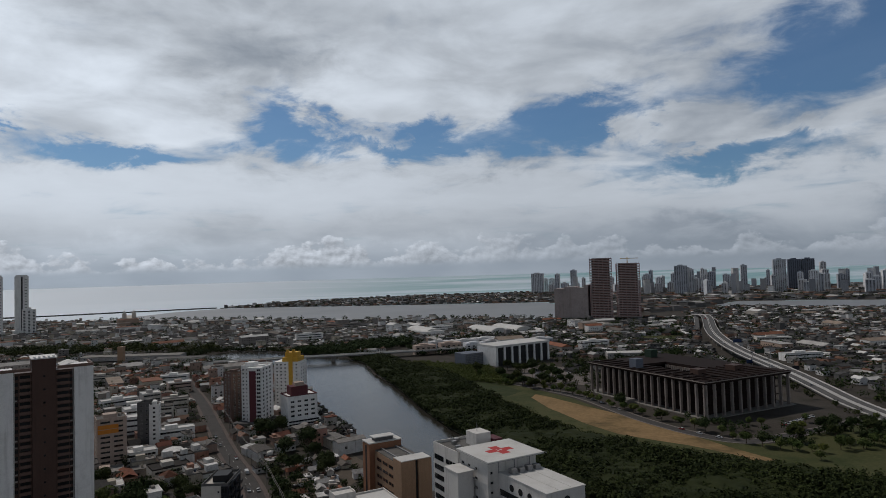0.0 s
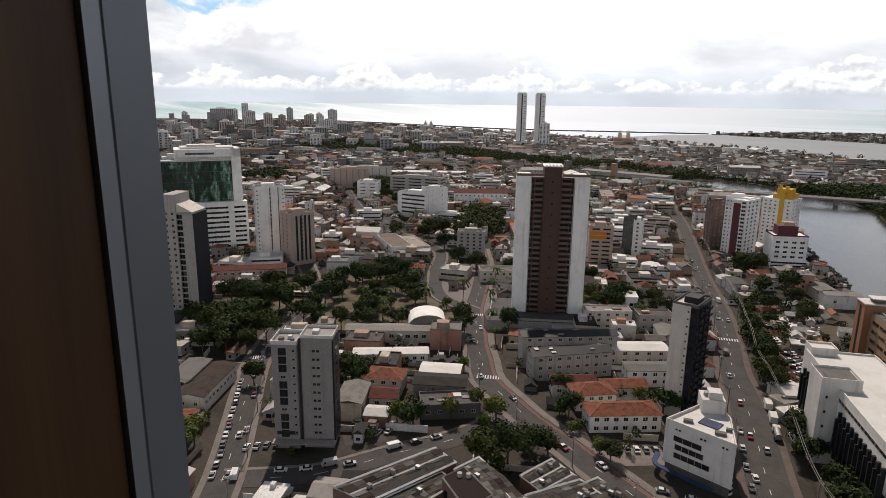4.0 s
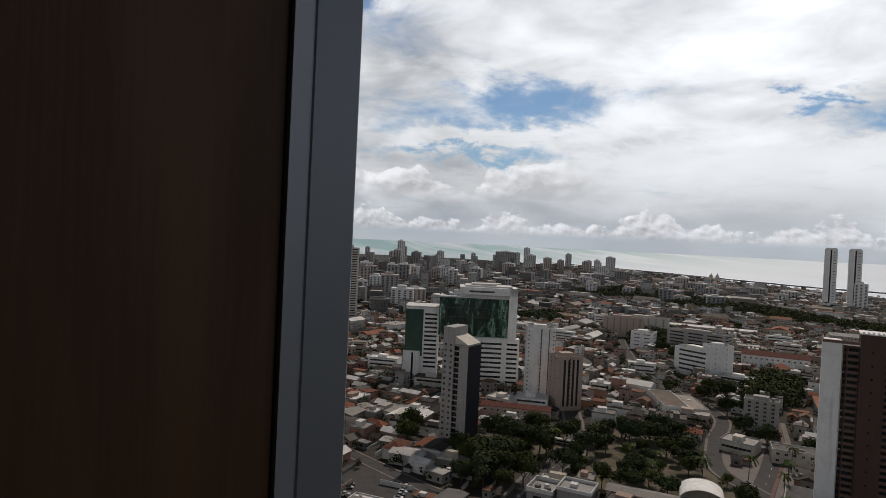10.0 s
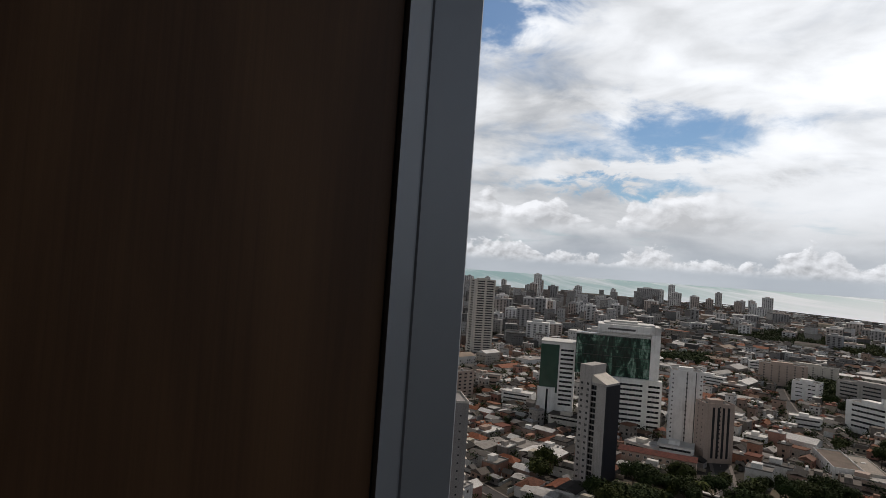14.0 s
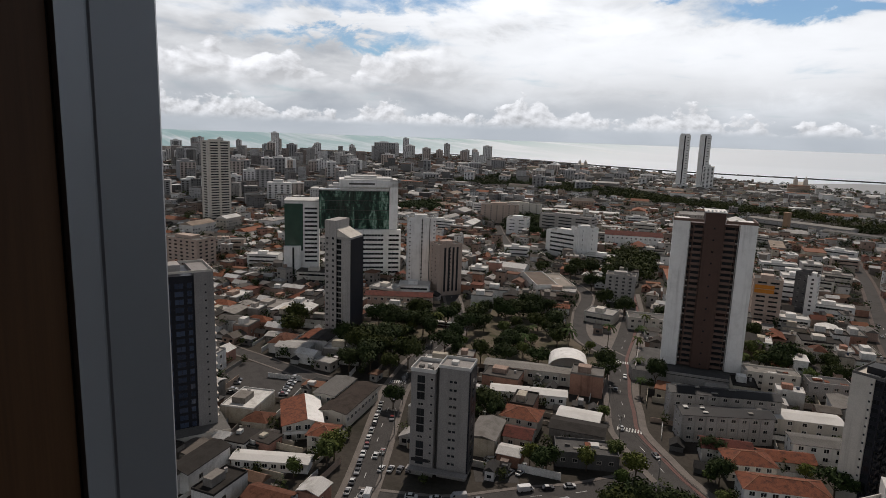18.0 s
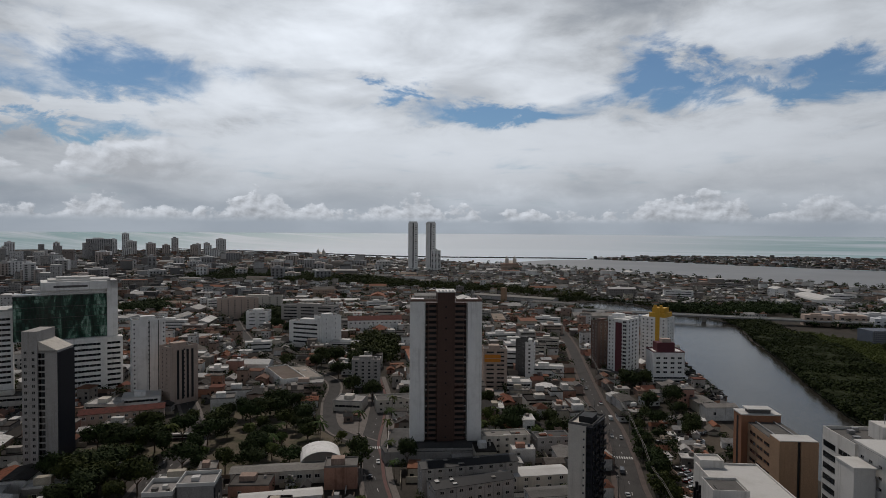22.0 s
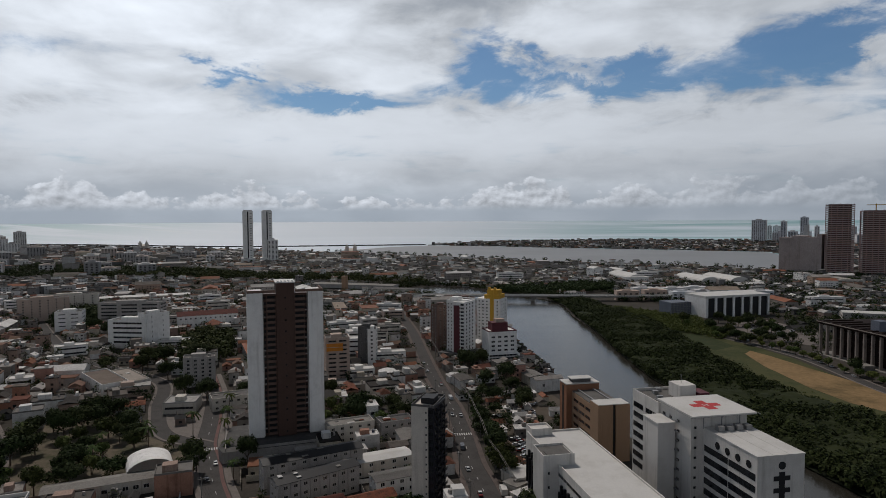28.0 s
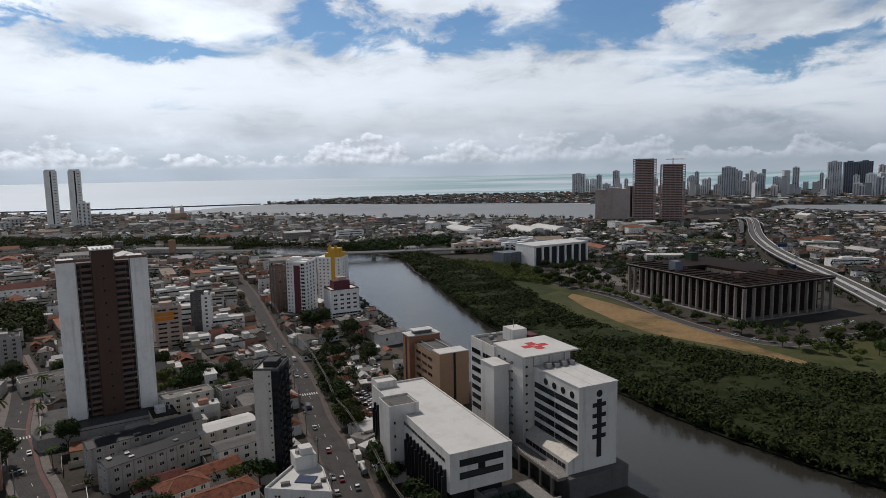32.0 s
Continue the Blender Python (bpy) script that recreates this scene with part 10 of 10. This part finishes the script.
def arched_sheds():
    for i, (x, y) in enumerate(((95, 1110), (140, 1125), (-20, 1130))):
        b = thing("arched_hall", None, "", at(x, y, 25), "long hall with a pale arched roof", "hall", group="arched halls")
        n, W, D = 10, 34, 90
        g = Geo()
        for yy in (0, D):
            g.v += [(-W / 2 * math.cos(math.pi * k / n), yy, 5 + 8 * math.sin(math.pi * k / n)) for k in range(n + 1)]
        g.f += [(k + 1, k + n + 2, k + n + 1, k) for k in range(n)]
        g.f += [tuple(range(n + 1)), tuple(range(2 * n + 1, n, -1))]
        g.m = [0] * len(g.f)
        part("roof", g, "whiteroof", b)
        part("wall", Geo().box(-W / 2 + 0.3, W / 2 - 0.3, 0.3, D - 0.3, 0, 5), "offwhite", b)


arched_sheds()
for x, y, w, d, a in ((520, 640, 120, 30, 15), (560, 740, 110, 30, 12), (470, 560, 90, 26, 20), (640, 900, 130, 36, 8)):
    gabled_hall((x, y), (x + w * math.cos(radians(a)), y + w * math.sin(radians(a))), d, 8, 2.2, "offwhite", "whiteroof" if w < 125 else "terra", "large warehouse with a pale sheet roof", 10, "warehouse", "warehouse")


# ---- yard walls and palings between the plots ----
def yard_walls():
    r = np.random.RandomState(71)
    poly = [(-70, 160), (-60, 300), (-150, 330), (-330, 330), (-430, 160), (-330, 20), (-215, 15), (-120, 80), (-130, 120)]
    g = Geo()
    n = 0
    for x in np.arange(-430, -60, 11.0):
        for y in np.arange(15, 330, 11.0):
            px, py = x + r.uniform(-3, 3), y + r.uniform(-3, 3)
            if not inside(poly, np.array(px), np.array(py)) or bool(inside(PARK, np.array(px), np.array(py))) or not road_free(px, py, 2.0):
                continue
            if any((a - px) ** 2 + (b - py) ** 2 < (c * 0.72) ** 2 for a, b, c in TAKEN if c > 4):
                continue
            a = radians(grid_angle(px, py) + (0 if r.uniform() < 0.5 else 90))
            L, h = r.uniform(4, 9), r.uniform(1.6, 2.8)
            ca, sa = math.cos(a), math.sin(a)
            pts = [(px + ca * u - sa * v, py + sa * u + ca * v) for u, v in ((-L, -0.1), (L, -0.1), (L, 0.1), (-L, 0.1))]
            if not road_free(px + ca * L, py + sa * L, 0.5) or not road_free(px - ca * L, py - sa * L, 0.5):
                continue
            g.prism(pts, -0.2, h)
            n += 1
    ob = thing("yard_walls", g, "farwall", None, "weathered plot walls between the yards", "walls", kind="stuff")


yard_walls()
tree_field([(-70, 170), (-60, 300), (-150, 330), (-330, 330), (-430, 160), (-330, 20), (-215, 15), (-120, 90)], 420, 72, (3.5, 7), (1.6, 3.2), 90, 0.5, "small trees and bushes in the yards")
GREEN = []
field("yard_sheds", [(-78, 305), (-66, 300), (-48, 350), (-62, 400), (-96, 396), (-84, 340)], 9.0, "low sheds and stalls on the open ground by the river", 96, 25, 0.9, 0.0, 0.45, mats=("farwall", "hallroof"))
field("city_houses", [(300, 660), (322, 660), (336, 760), (372, 890), (412, 1020), (470, 1165), (425, 1080), (335, 860), (300, 815)], 12, "low houses and sheds along the flyover", 98, 15, 0.9, 0.0, 0.12, mats=("slumwall", "slumroof"))
# trees and car parks round the courthouse, open ground by the river, the quarter beyond
tree_field([(150, 520), (176, 440), (196, 396), (260, 376), (420, 372), (430, 470), (320, 470), (300, 440), (230, 428), (200, 440), (184, 462), (150, 560)], 620, 73, (4, 8), (2.2, 4.2), 70, 0.7, "olive green trees round the courthouse")
tree_field([(60, 640), (110, 580), (150, 540), (190, 600), (240, 640), (320, 660), (300, 760), (200, 800), (130, 780), (60, 700)], 430, 74, (4, 8), (2.4, 4.6), 46, 0.9, "trees of the car parks behind the courthouse")
tree_field([(-78, 285), (-44, 268), (-26, 330), (-40, 372), (-66, 408), (-104, 404)], 46, 75, (4, 7), (2.2, 3.8), 110, 0.6, "trees on the open ground by the river")
for k, x, y, s in ((2, -134, 300, 1.3), (2, -142, 296, 1.2), (1, -128, 312, 1.1), (2, -166, 298, 1.3), (2, -184, 318, 1.2), (0, -150, 308, 1.3), (2, -174, 326, 1.2), (1, -120, 322, 1.0), (0, -96, 350, 0.8), (1, -88, 362, 0.9)):
    plant(k, x, y, s)
field("city_houses", [(150, 590), (210, 640), (320, 660), (335, 760), (250, 790), (150, 760), (120, 640)], 26, "low sheds and depots behind the courthouse", 95, 15, 1.0, 0.0, 0.35, mats=("slumwall", "slumroof"))
tree_field([(140, 600), (330, 640), (345, 850), (240, 800), (130, 760)], 420, 76, (4, 8), (2.4, 4.6), 40, 1.0, "trees between the depots behind the courthouse")
tree_field([(-900, 600), (-640, 840), (-330, 850), (-170, 760), (-120, 560), (-300, 420), (-420, 200), (-800, 60)], 900, 77, (6, 11), (3.5, 6.5), 46, 1.1, "clumps of dark trees in the old city quarter")


# ---- cars ----
def car_thing(van=False):
    name = "van" if van else "car"
    b = thing(name, None, "", at(0, -1300 - (8 if van else 0)), "white delivery van parked at the kerb" if van else "small parked car on asphalt", name)
    L, W = (5.2, 1.95) if van else (4.1, 1.72)
    if van:
        prof = [(-2.6, 0.35), (2.55, 0.35), (2.6, 0.9), (2.2, 1.15), (1.7, 2.0), (-2.5, 2.1), (-2.6, 1.9)]
        glass = [(1.62, 1.25), (2.1, 1.2), (1.72, 1.92), (1.2, 1.95), (1.2, 1.25)]
    else:
        prof = [(-2.0, 0.3), (2.0, 0.3), (2.05, 0.62), (1.9, 0.8), (1.0, 0.92), (-1.6, 0.96), (-2.0, 0.88)]
        glass = [(1.0, 0.9), (0.35, 1.38), (-1.05, 1.4), (-1.7, 0.94)]

    def extr(p, w, top=None):
        g = Geo()
        n = len(p)
        for s in (-1, 1):
            g.v += [(x, s * w * (1 if top is None or z < 1.0 else top), z) for x, z in p]
        g.f += [tuple(range(n)), tuple(range(2 * n - 1, n - 1, -1))]
        for i in range(n):
            j = (i + 1) % n
            g.f.append((i, n + i, n + j, j))
        g.m = [0] * len(g.f)
        return g
    part("body", extr(prof, W / 2), "carpaint", b)
    part("glazing", extr(glass, W / 2 * (1.003 if van else 0.95), 0.82 if not van else None), "glass", b)
    if not van:
        part("roof", extr([(0.32, 1.36), (-1.05, 1.38), (-1.02, 1.43), (0.3, 1.42)], W / 2 * 0.8), "carpaint", b)
    wh = Geo().tube((0, -0.1, 0), (0, 0.1, 0), 0.31, 12).mesh("wheel", ["tyre"])
    for x in (-L * 0.31, L * 0.31):
        for y in (-W / 2 + 0.06, W / 2 - 0.06):
            part("wheel", wh, "", b, m=pose(x, y, 0.31))
    return b


CAR, VAN = car_thing(), car_thing(True)
SPENT = set()


def far_car():
    """A parked car seen from far off: body with bonnet and boot, glazed cabin."""
    b = thing("car", Geo().box(-2.05, 2.05, -0.86, 0.86, 0.25, 0.85).box(-1.2, 0.5, -0.7, 0.7, 1.36, 1.42), "carpaint", at(0, -1320), "small parked car in a row on pale paving", "car", group="parked cars")
    part("glazing", Geo().prism([(-1.6, -0.78), (0.95, -0.78), (0.95, 0.78), (-1.6, 0.78)], 0.85, 1.36), "glass", b)
    return b


def park(x, y, a, van=False, z=0.09):
    src = VAN if van else CAR
    m = at(x, y, a, z)
    if van not in SPENT:
        SPENT.add(van)
        src.matrix_basis = m
        return src
    return copy_thing(src, m)


rc = random.Random(9)


def along(line, d, t0, t1, gap, chance, jitter=0.2):
    o = offset(line, d)
    acc = 0
    total = [0]
    for i in range(1, len(o)):
        total.append(total[-1] + math.hypot(o[i][0] - o[i - 1][0], o[i][1] - o[i - 1][1]))
    s = t0
    while s < min(t1, total[-1] - 1):
        i = max(k for k in range(len(total)) if total[k] <= s)
        i = min(i, len(o) - 2)
        f = (s - total[i]) / max(1e-6, total[i + 1] - total[i])
        x, y = o[i][0] + (o[i + 1][0] - o[i][0]) * f, o[i][1] + (o[i + 1][1] - o[i][1]) * f
        if rc.random() < chance:
            park(x + rc.uniform(-jitter, jitter), y + rc.uniform(-jitter, jitter), math.degrees(math.atan2(o[i + 1][1] - o[i][1], o[i + 1][0] - o[i][0])) + rc.choice([0, 180]), rc.random() < 0.06)
        s += gap


along(LEFTST, 3.2, 60, 130, 6.0, 0.75)
along(LEFTST, -3.2, 60, 130, 9.0, 0.35)
along(LEFTST, -1.4, 60, 200, 24.0, 0.6)
along(CROSSST, 3.2, 10, 80, 7.5, 0.6)
along(CURVE, 2.2, 20, 190, 20.0, 0.45)
along(CURVE, -2.0, 20, 190, 26.0, 0.4)
along(AVENUE, 2.2, 60, 420, 26.0, 0.5)
along(AVENUE, -2.2, 60, 420, 34.0, 0.5)
along(AVENUE, 5.2, 70, 150, 12.0, 0.5)
along(AVENUE, -5.2, 85, 130, 8.5, 0.5)
along(FORUMRD, 2.5, 20, 300, 14.0, 0.4)
# rows of parked cars
for i in range(9):
    park(-87 + i * 2.25, 173.6 + i * 2.15, 130 + rc.uniform(-3, 3))
for i in range(5):
    park(-48.5 - i * 0.9, 178.5 + i * 2.9, 160)
for i in range(8):
    park(-45 - i * 1.7, 272 + i * 3.4, 20 + rc.uniform(-3, 3))
    if i % 2:
        park(-53 - i * 1.7, 283 + i * 3.4, 20 + rc.uniform(-3, 3))
for i in range(5):
    park(-158 + i * 2.3, 131.5 + i * 1.6, 125)
for i in range(6):
    park(-172 + i * 1.8, 95 + i * 2.6, 130)
for i in range(6):
    park(-205 + i * 3.0, 50 + i * 2.4, 120)
for i in range(9):
    park(-82 + i * 2.3, 340 + i * 3.8, 30)
    if i < 7:
        park(-60 - i * 0.6, 336 + i * 3.2, 25 + rc.uniform(-5, 5))
for i in range(7):
    park(-247 - i * 2.6, 88 + i * 1.9, 55 + rc.uniform(-4, 4))
    if i % 3:
        park(-256 - i * 3.2, 68 + i * 1.6, 60 + rc.uniform(-4, 4))
for i in range(6):
    park(-151 - i * 2.4, 124.5 + i * 2.0, 30 + rc.uniform(-4, 4))
for i in range(8):
    park(232 + i * 4.5, 440 + i * 3.0, 100)
FAR = far_car()
FAR.matrix_basis = at(96, 660, 60, 0.05)
for k in range(5):
    for i in range(11):
        if rc.random() < 0.72:
            copy_thing(FAR, at(92 + k * 12 + i * 0.9 + rc.uniform(-0.3, 0.3), 652 + i * 5.6 + k * 3 + rc.uniform(-0.4, 0.4), 12 + rc.uniform(-4, 4), 0.05))
for x, y, a in ((-36, 175, 120), (-33, 166, 118), (-44, 192, 118), (-62, 166, 30), (-54, 168, 20), (-38, 162, 160), (-130, 176, 40), (-140, 112, 60)):
    park(x, y, a)


def bus(x, y, a):
    b = thing("bus", None, "", at(x, y, a, 0.1), "long pale city bus with dark windows", "bus", group="buses")
    part("body", Geo().box(-9, 9, -1.25, 1.25, 0.4, 3.1), "whiteroof", b)
    part("window_band", Geo().box(-8.6, 8.6, -1.27, 1.27, 1.5, 2.4), "glass", b)
    part("skirt", Geo().box(-9.02, 9.02, -1.28, 1.28, 0.4, 0.9), "maroon", b)
    for xx in (-6, 1.5, 6.5):
        for yy in (-1.15, 1.15):
            part("wheel", Geo().tube((xx, yy - 0.14, 0.48), (xx, yy + 0.14, 0.48), 0.48, 12), "tyre", b)


bus(-312, 190, 40)
bus(-298, 202, 40)


def tank_truck(x, y, a):
    b = thing("tank_truck", None, "", at(x, y, a, 0.1), "grey tank truck parked on the avenue", "truck")
    g = Geo().tube((-3.8, 0, 1.9), (2.0, 0, 1.9), 1.05, 14)
    part("tank", g, "steel", b)
    part("cab", Geo().box(2.4, 4.4, -1.2, 1.2, 0.6, 2.6), "whiteroof", b)
    part("windscreen", Geo().box(4.3, 4.43, -1.0, 1.0, 1.6, 2.4), "glass", b)
    part("chassis", Geo().box(-3.9, 4.2, -1.0, 1.0, 0.5, 0.85), "black", b)
    for xx in (-3, -1.8, 3.2):
        for yy in (-1.05, 1.05):
            part("wheel", Geo().tube((xx, yy - 0.15, 0.5), (xx, yy + 0.15, 0.5), 0.5, 12), "tyre", b)


def box_truck(x, y, a):
    b = thing("box_truck", None, "", at(x, y, a, 0.1), "white box truck parked on the avenue", "truck")
    part("cargo_box", Geo().box(-3.6, 1.6, -1.2, 1.2, 0.9, 3.3), "whiteroof", b)
    part("cab", Geo().box(1.7, 3.6, -1.1, 1.1, 0.5, 2.3), "whiteroof", b)
    part("windscreen", Geo().box(3.5, 3.63, -0.95, 0.95, 1.4, 2.1), "glass", b)
    for xx in (-2.4, 2.5):
        for yy in (-1.0, 1.0):
            part("wheel", Geo().tube((xx, yy - 0.14, 0.45), (xx, yy + 0.14, 0.45), 0.45, 12), "tyre", b)


tank_truck(-46.5, 224, 112)
box_truck(-51, 235, 112)
box_truck(-55.5, 245, 112)


# ---- poles, wires, lamps ----
def pole(x, y, a, h=10.5):
    b = thing("power_pole", None, "", at(x, y, a), "concrete power pole with cross arms", "power pole", group="power poles")
    part("shaft", Geo().tube((0, 0, -0.3), (0, 0, h), 0.2, 8, 0, 0.13), "concrete", b)
    part("cross_arm", Geo().box(-1.2, 1.2, -0.07, 0.07, h - 0.7, h - 0.5), "concrete", b)
    arm = part("lamp_arm", Geo().tube((0, 0, h - 1.6), (0, -2.2, h - 0.9), 0.05, 5), "steel", b)
    part("lamp_head", Geo().box(-0.14, 0.14, -2.8, -2.1, h - 0.98, h - 0.82), "grey", arm)
    if int(x) % 3 == 0:
        part("transformer", Geo().cyl(0.45, 0, h - 2.6, h - 1.5, 0.32, n=10), "grey", b)


def pole_line(line, d, gap, t0, t1):
    o = offset(line, d)
    pts, run, last = [], 0, None
    for i in range(1, len(o)):
        run += math.hypot(o[i][0] - o[i - 1][0], o[i][1] - o[i - 1][1])
        if run > t0 and run < t1 and (last is None or run - last >= gap):
            last = run
            a = math.degrees(math.atan2(o[i][1] - o[i - 1][1], o[i][0] - o[i - 1][0]))
            pole(o[i][0], o[i][1], a + 90)
            pts.append((o[i][0], o[i][1], a))
    for (x0, y0, a0), (x1, y1, a1) in zip(pts, pts[1:]):
        w = thing("power_lines", None, "", None, "sagging black power lines between poles", "power line", group="power lines")
        for k in (-1.0, 0.0, 1.0):
            g = Geo()
            nx, ny = -math.sin(radians(a0)) * k, math.cos(radians(a0)) * k
            L = math.hypot(x1 - x0, y1 - y0)
            ux, uy = -(y1 - y0) / L, (x1 - x0) / L
            for j in range(7):
                t = j / 6
                q = (x0 + (x1 - x0) * t + nx, y0 + (y1 - y0) * t + ny, 10.1 - 3.2 * t * (1 - t))
                g.v += [(q[0] + ux * 0.025 * math.sin(a), q[1] + uy * 0.025 * math.sin(a), q[2] + 0.025 * math.cos(a)) for a in (0.0, 2.094, 4.189)]
                if j:
                    n0 = 3 * (j - 1)
                    g.f += [(n0 + i, n0 + (i + 1) % 3, n0 + 3 + (i + 1) % 3, n0 + 3 + i) for i in range(3)]
            g.m += [0] * len(g.f)
            part("cable", g, "cable", w)


pole_line(AVENUE, [h + 1.6 for h in avenue_half(AVENUE)], 27, 50, 330)
pole_line(CURVE, 6.3, 26, 20, 200)
pole_line(LEFTST, -5.6, 26, 40, 190)


def high_line():
    """Two thick feeder cables above the avenue's trees."""
    w = thing("feeder_cables", None, "", None, "pale thick feeder cables along the avenue", "power line")
    o = offset(AVENUE, [-h - 3.0 for h in avenue_half(AVENUE)])
    for k in (0, 0.7):
        g = Geo()
        for i in range(8, min(70, len(o) - 1)):
            a, b = o[i], o[i + 1]
            s0, s1 = (i % 7) / 7, (i % 7 + 1) / 7
            g.tube((a[0] + k, a[1], 11.6 - 2.4 * s0 * (1 - s0)), (b[0] + k, b[1], 11.6 - 2.4 * s1 * (1 - s1)), 0.09, 4)
        part("cable", g, "concrete", w)
    for i in range(8, min(70, len(o) - 1), 7):
        part("post", Geo().tube((o[i][0] + 0.35, o[i][1], -0.2), (o[i][0] + 0.35, o[i][1], 12.2), 0.17, 6), "concrete", w)


high_line()


def fuel_sign():
    b = thing("forecourt_sign", None, "", at(-38.5, 168, 30), "blue forecourt sign on a kerbed island", "sign")
    part("island", Geo().cyl(0, 0, 0, 0.22, 3.0, n=20), "whiteroof", b)
    part("planting", Geo().cyl(0, 0, 0.22, 0.3, 2.6, n=20), "grass", b)
    part("pylon", Geo().box(-0.9, 0.9, -0.2, 0.2, 0.3, 5.5), "blue", b)
    part("panel", Geo().box(-0.7, 0.7, -0.24, -0.2, 3.2, 5.0), "whiteroof", b)


fuel_sign()


def billboard(x, y, a, mat):
    b = thing("billboard", None, "", at(x, y, a), "plain roadside billboard on two posts", "billboard")
    part("panel", Geo().box(-4.5, 4.5, -0.15, 0.15, 4, 8), mat, b)
    for xx in (-3.5, 3.5):
        part("post", Geo().cyl(xx, 0.3, 0, 5, 0.16, n=8), "steel", b)


billboard(330, 690, 20, "blue")
billboard(352, 640, 15, "navy")


def deck_cars():
    """Cars on the flyover."""
    r = random.Random(17)
    full = smooth_line([(560, 1420), (527, 1280), (428, 1020), (385, 890), (352, 760), (338, 640), (326, 560), (316, 500), (312, 440)], 14)
    for i in range(12, len(full) - 8, 3):
        t = i / (len(full) - 1)
        z = 8.6 * min(1, (1 - t) * 3.2) * min(1, t * 6 + 0.3)
        for s in (6.5, -6.5):
            if r.random() < 0.35:
                o = offset(full, s + r.choice([-2.4, 2.0]))
                a = math.degrees(math.atan2(o[i + 1][1] - o[i][1], o[i + 1][0] - o[i][0]))
                park(o[i][0], o[i][1], a, r.random() < 0.15, z + 0.02)


deck_cars()


# ---- low shops between the avenue and the hospital ----
def low_shop(fl, fr, D, H, roof, label):
    m, W = placed(fl, fr)
    b = thing("shop", None, "", m, label, "shop", group="roadside shops")
    part("wall", Geo().box(0, W, 0, D, 0, H), "offwhite", b)
    part("roof", Geo().box(-0.4, W + 0.4, -0.6, D + 0.3, H, H + 0.25), roof, b)
    part("shop_front", Geo().box(0.6, W - 0.6, -0.06, 0.05, 0.2, H - 1.0), "glass", b)
    part("awning", Geo().box(0.3, W - 0.3, -1.6, -0.07, H - 0.9, H - 0.75), roof, b)
    part("roof_unit", Geo().box(W * 0.3, W * 0.3 + 1.4, D * 0.4, D * 0.4 + 1.1, H + 0.25, H + 1.1), "steel", b)


low_shop((-76.5, 306.6), (-68.8, 311.9), 6, 3.8, "whiteroof", "low white shop with a flat sheet roof")
low_shop((-57.2, 268), (-52.7, 276.0), 5, 3.0, "orange", "small kiosk with a red-orange roof")
low_shop((-54.0, 254.9), (-47.9, 263.7), 7, 4.0, "whiteroof", "low white shop with a flat sheet roof")
low_shop((-49.9, 243.5), (-45.4, 251.6), 7, 4.2, "concrete", "low grey shop with a flat concrete roof")
low_shop((-46.4, 235.1), (-40.3, 243.3), 6, 4.0, "whiteroof", "low white shop with a flat sheet roof")
for i in range(7):
    park(-62.5 + i * 1.55, 309.5 - i * 2.9, 20 + rc.uniform(-4, 4))
for x, y, a in ((-166, 108, 140), (-170, 112, 140), (-174, 116, 140), (-150, 128, 110), (-148, 131, 110), (-146, 134, 110), (-122, 128, 60), (-120, 133, 62), (-133, 104, 70), (-135, 98, 66)):
    park(x, y, a)
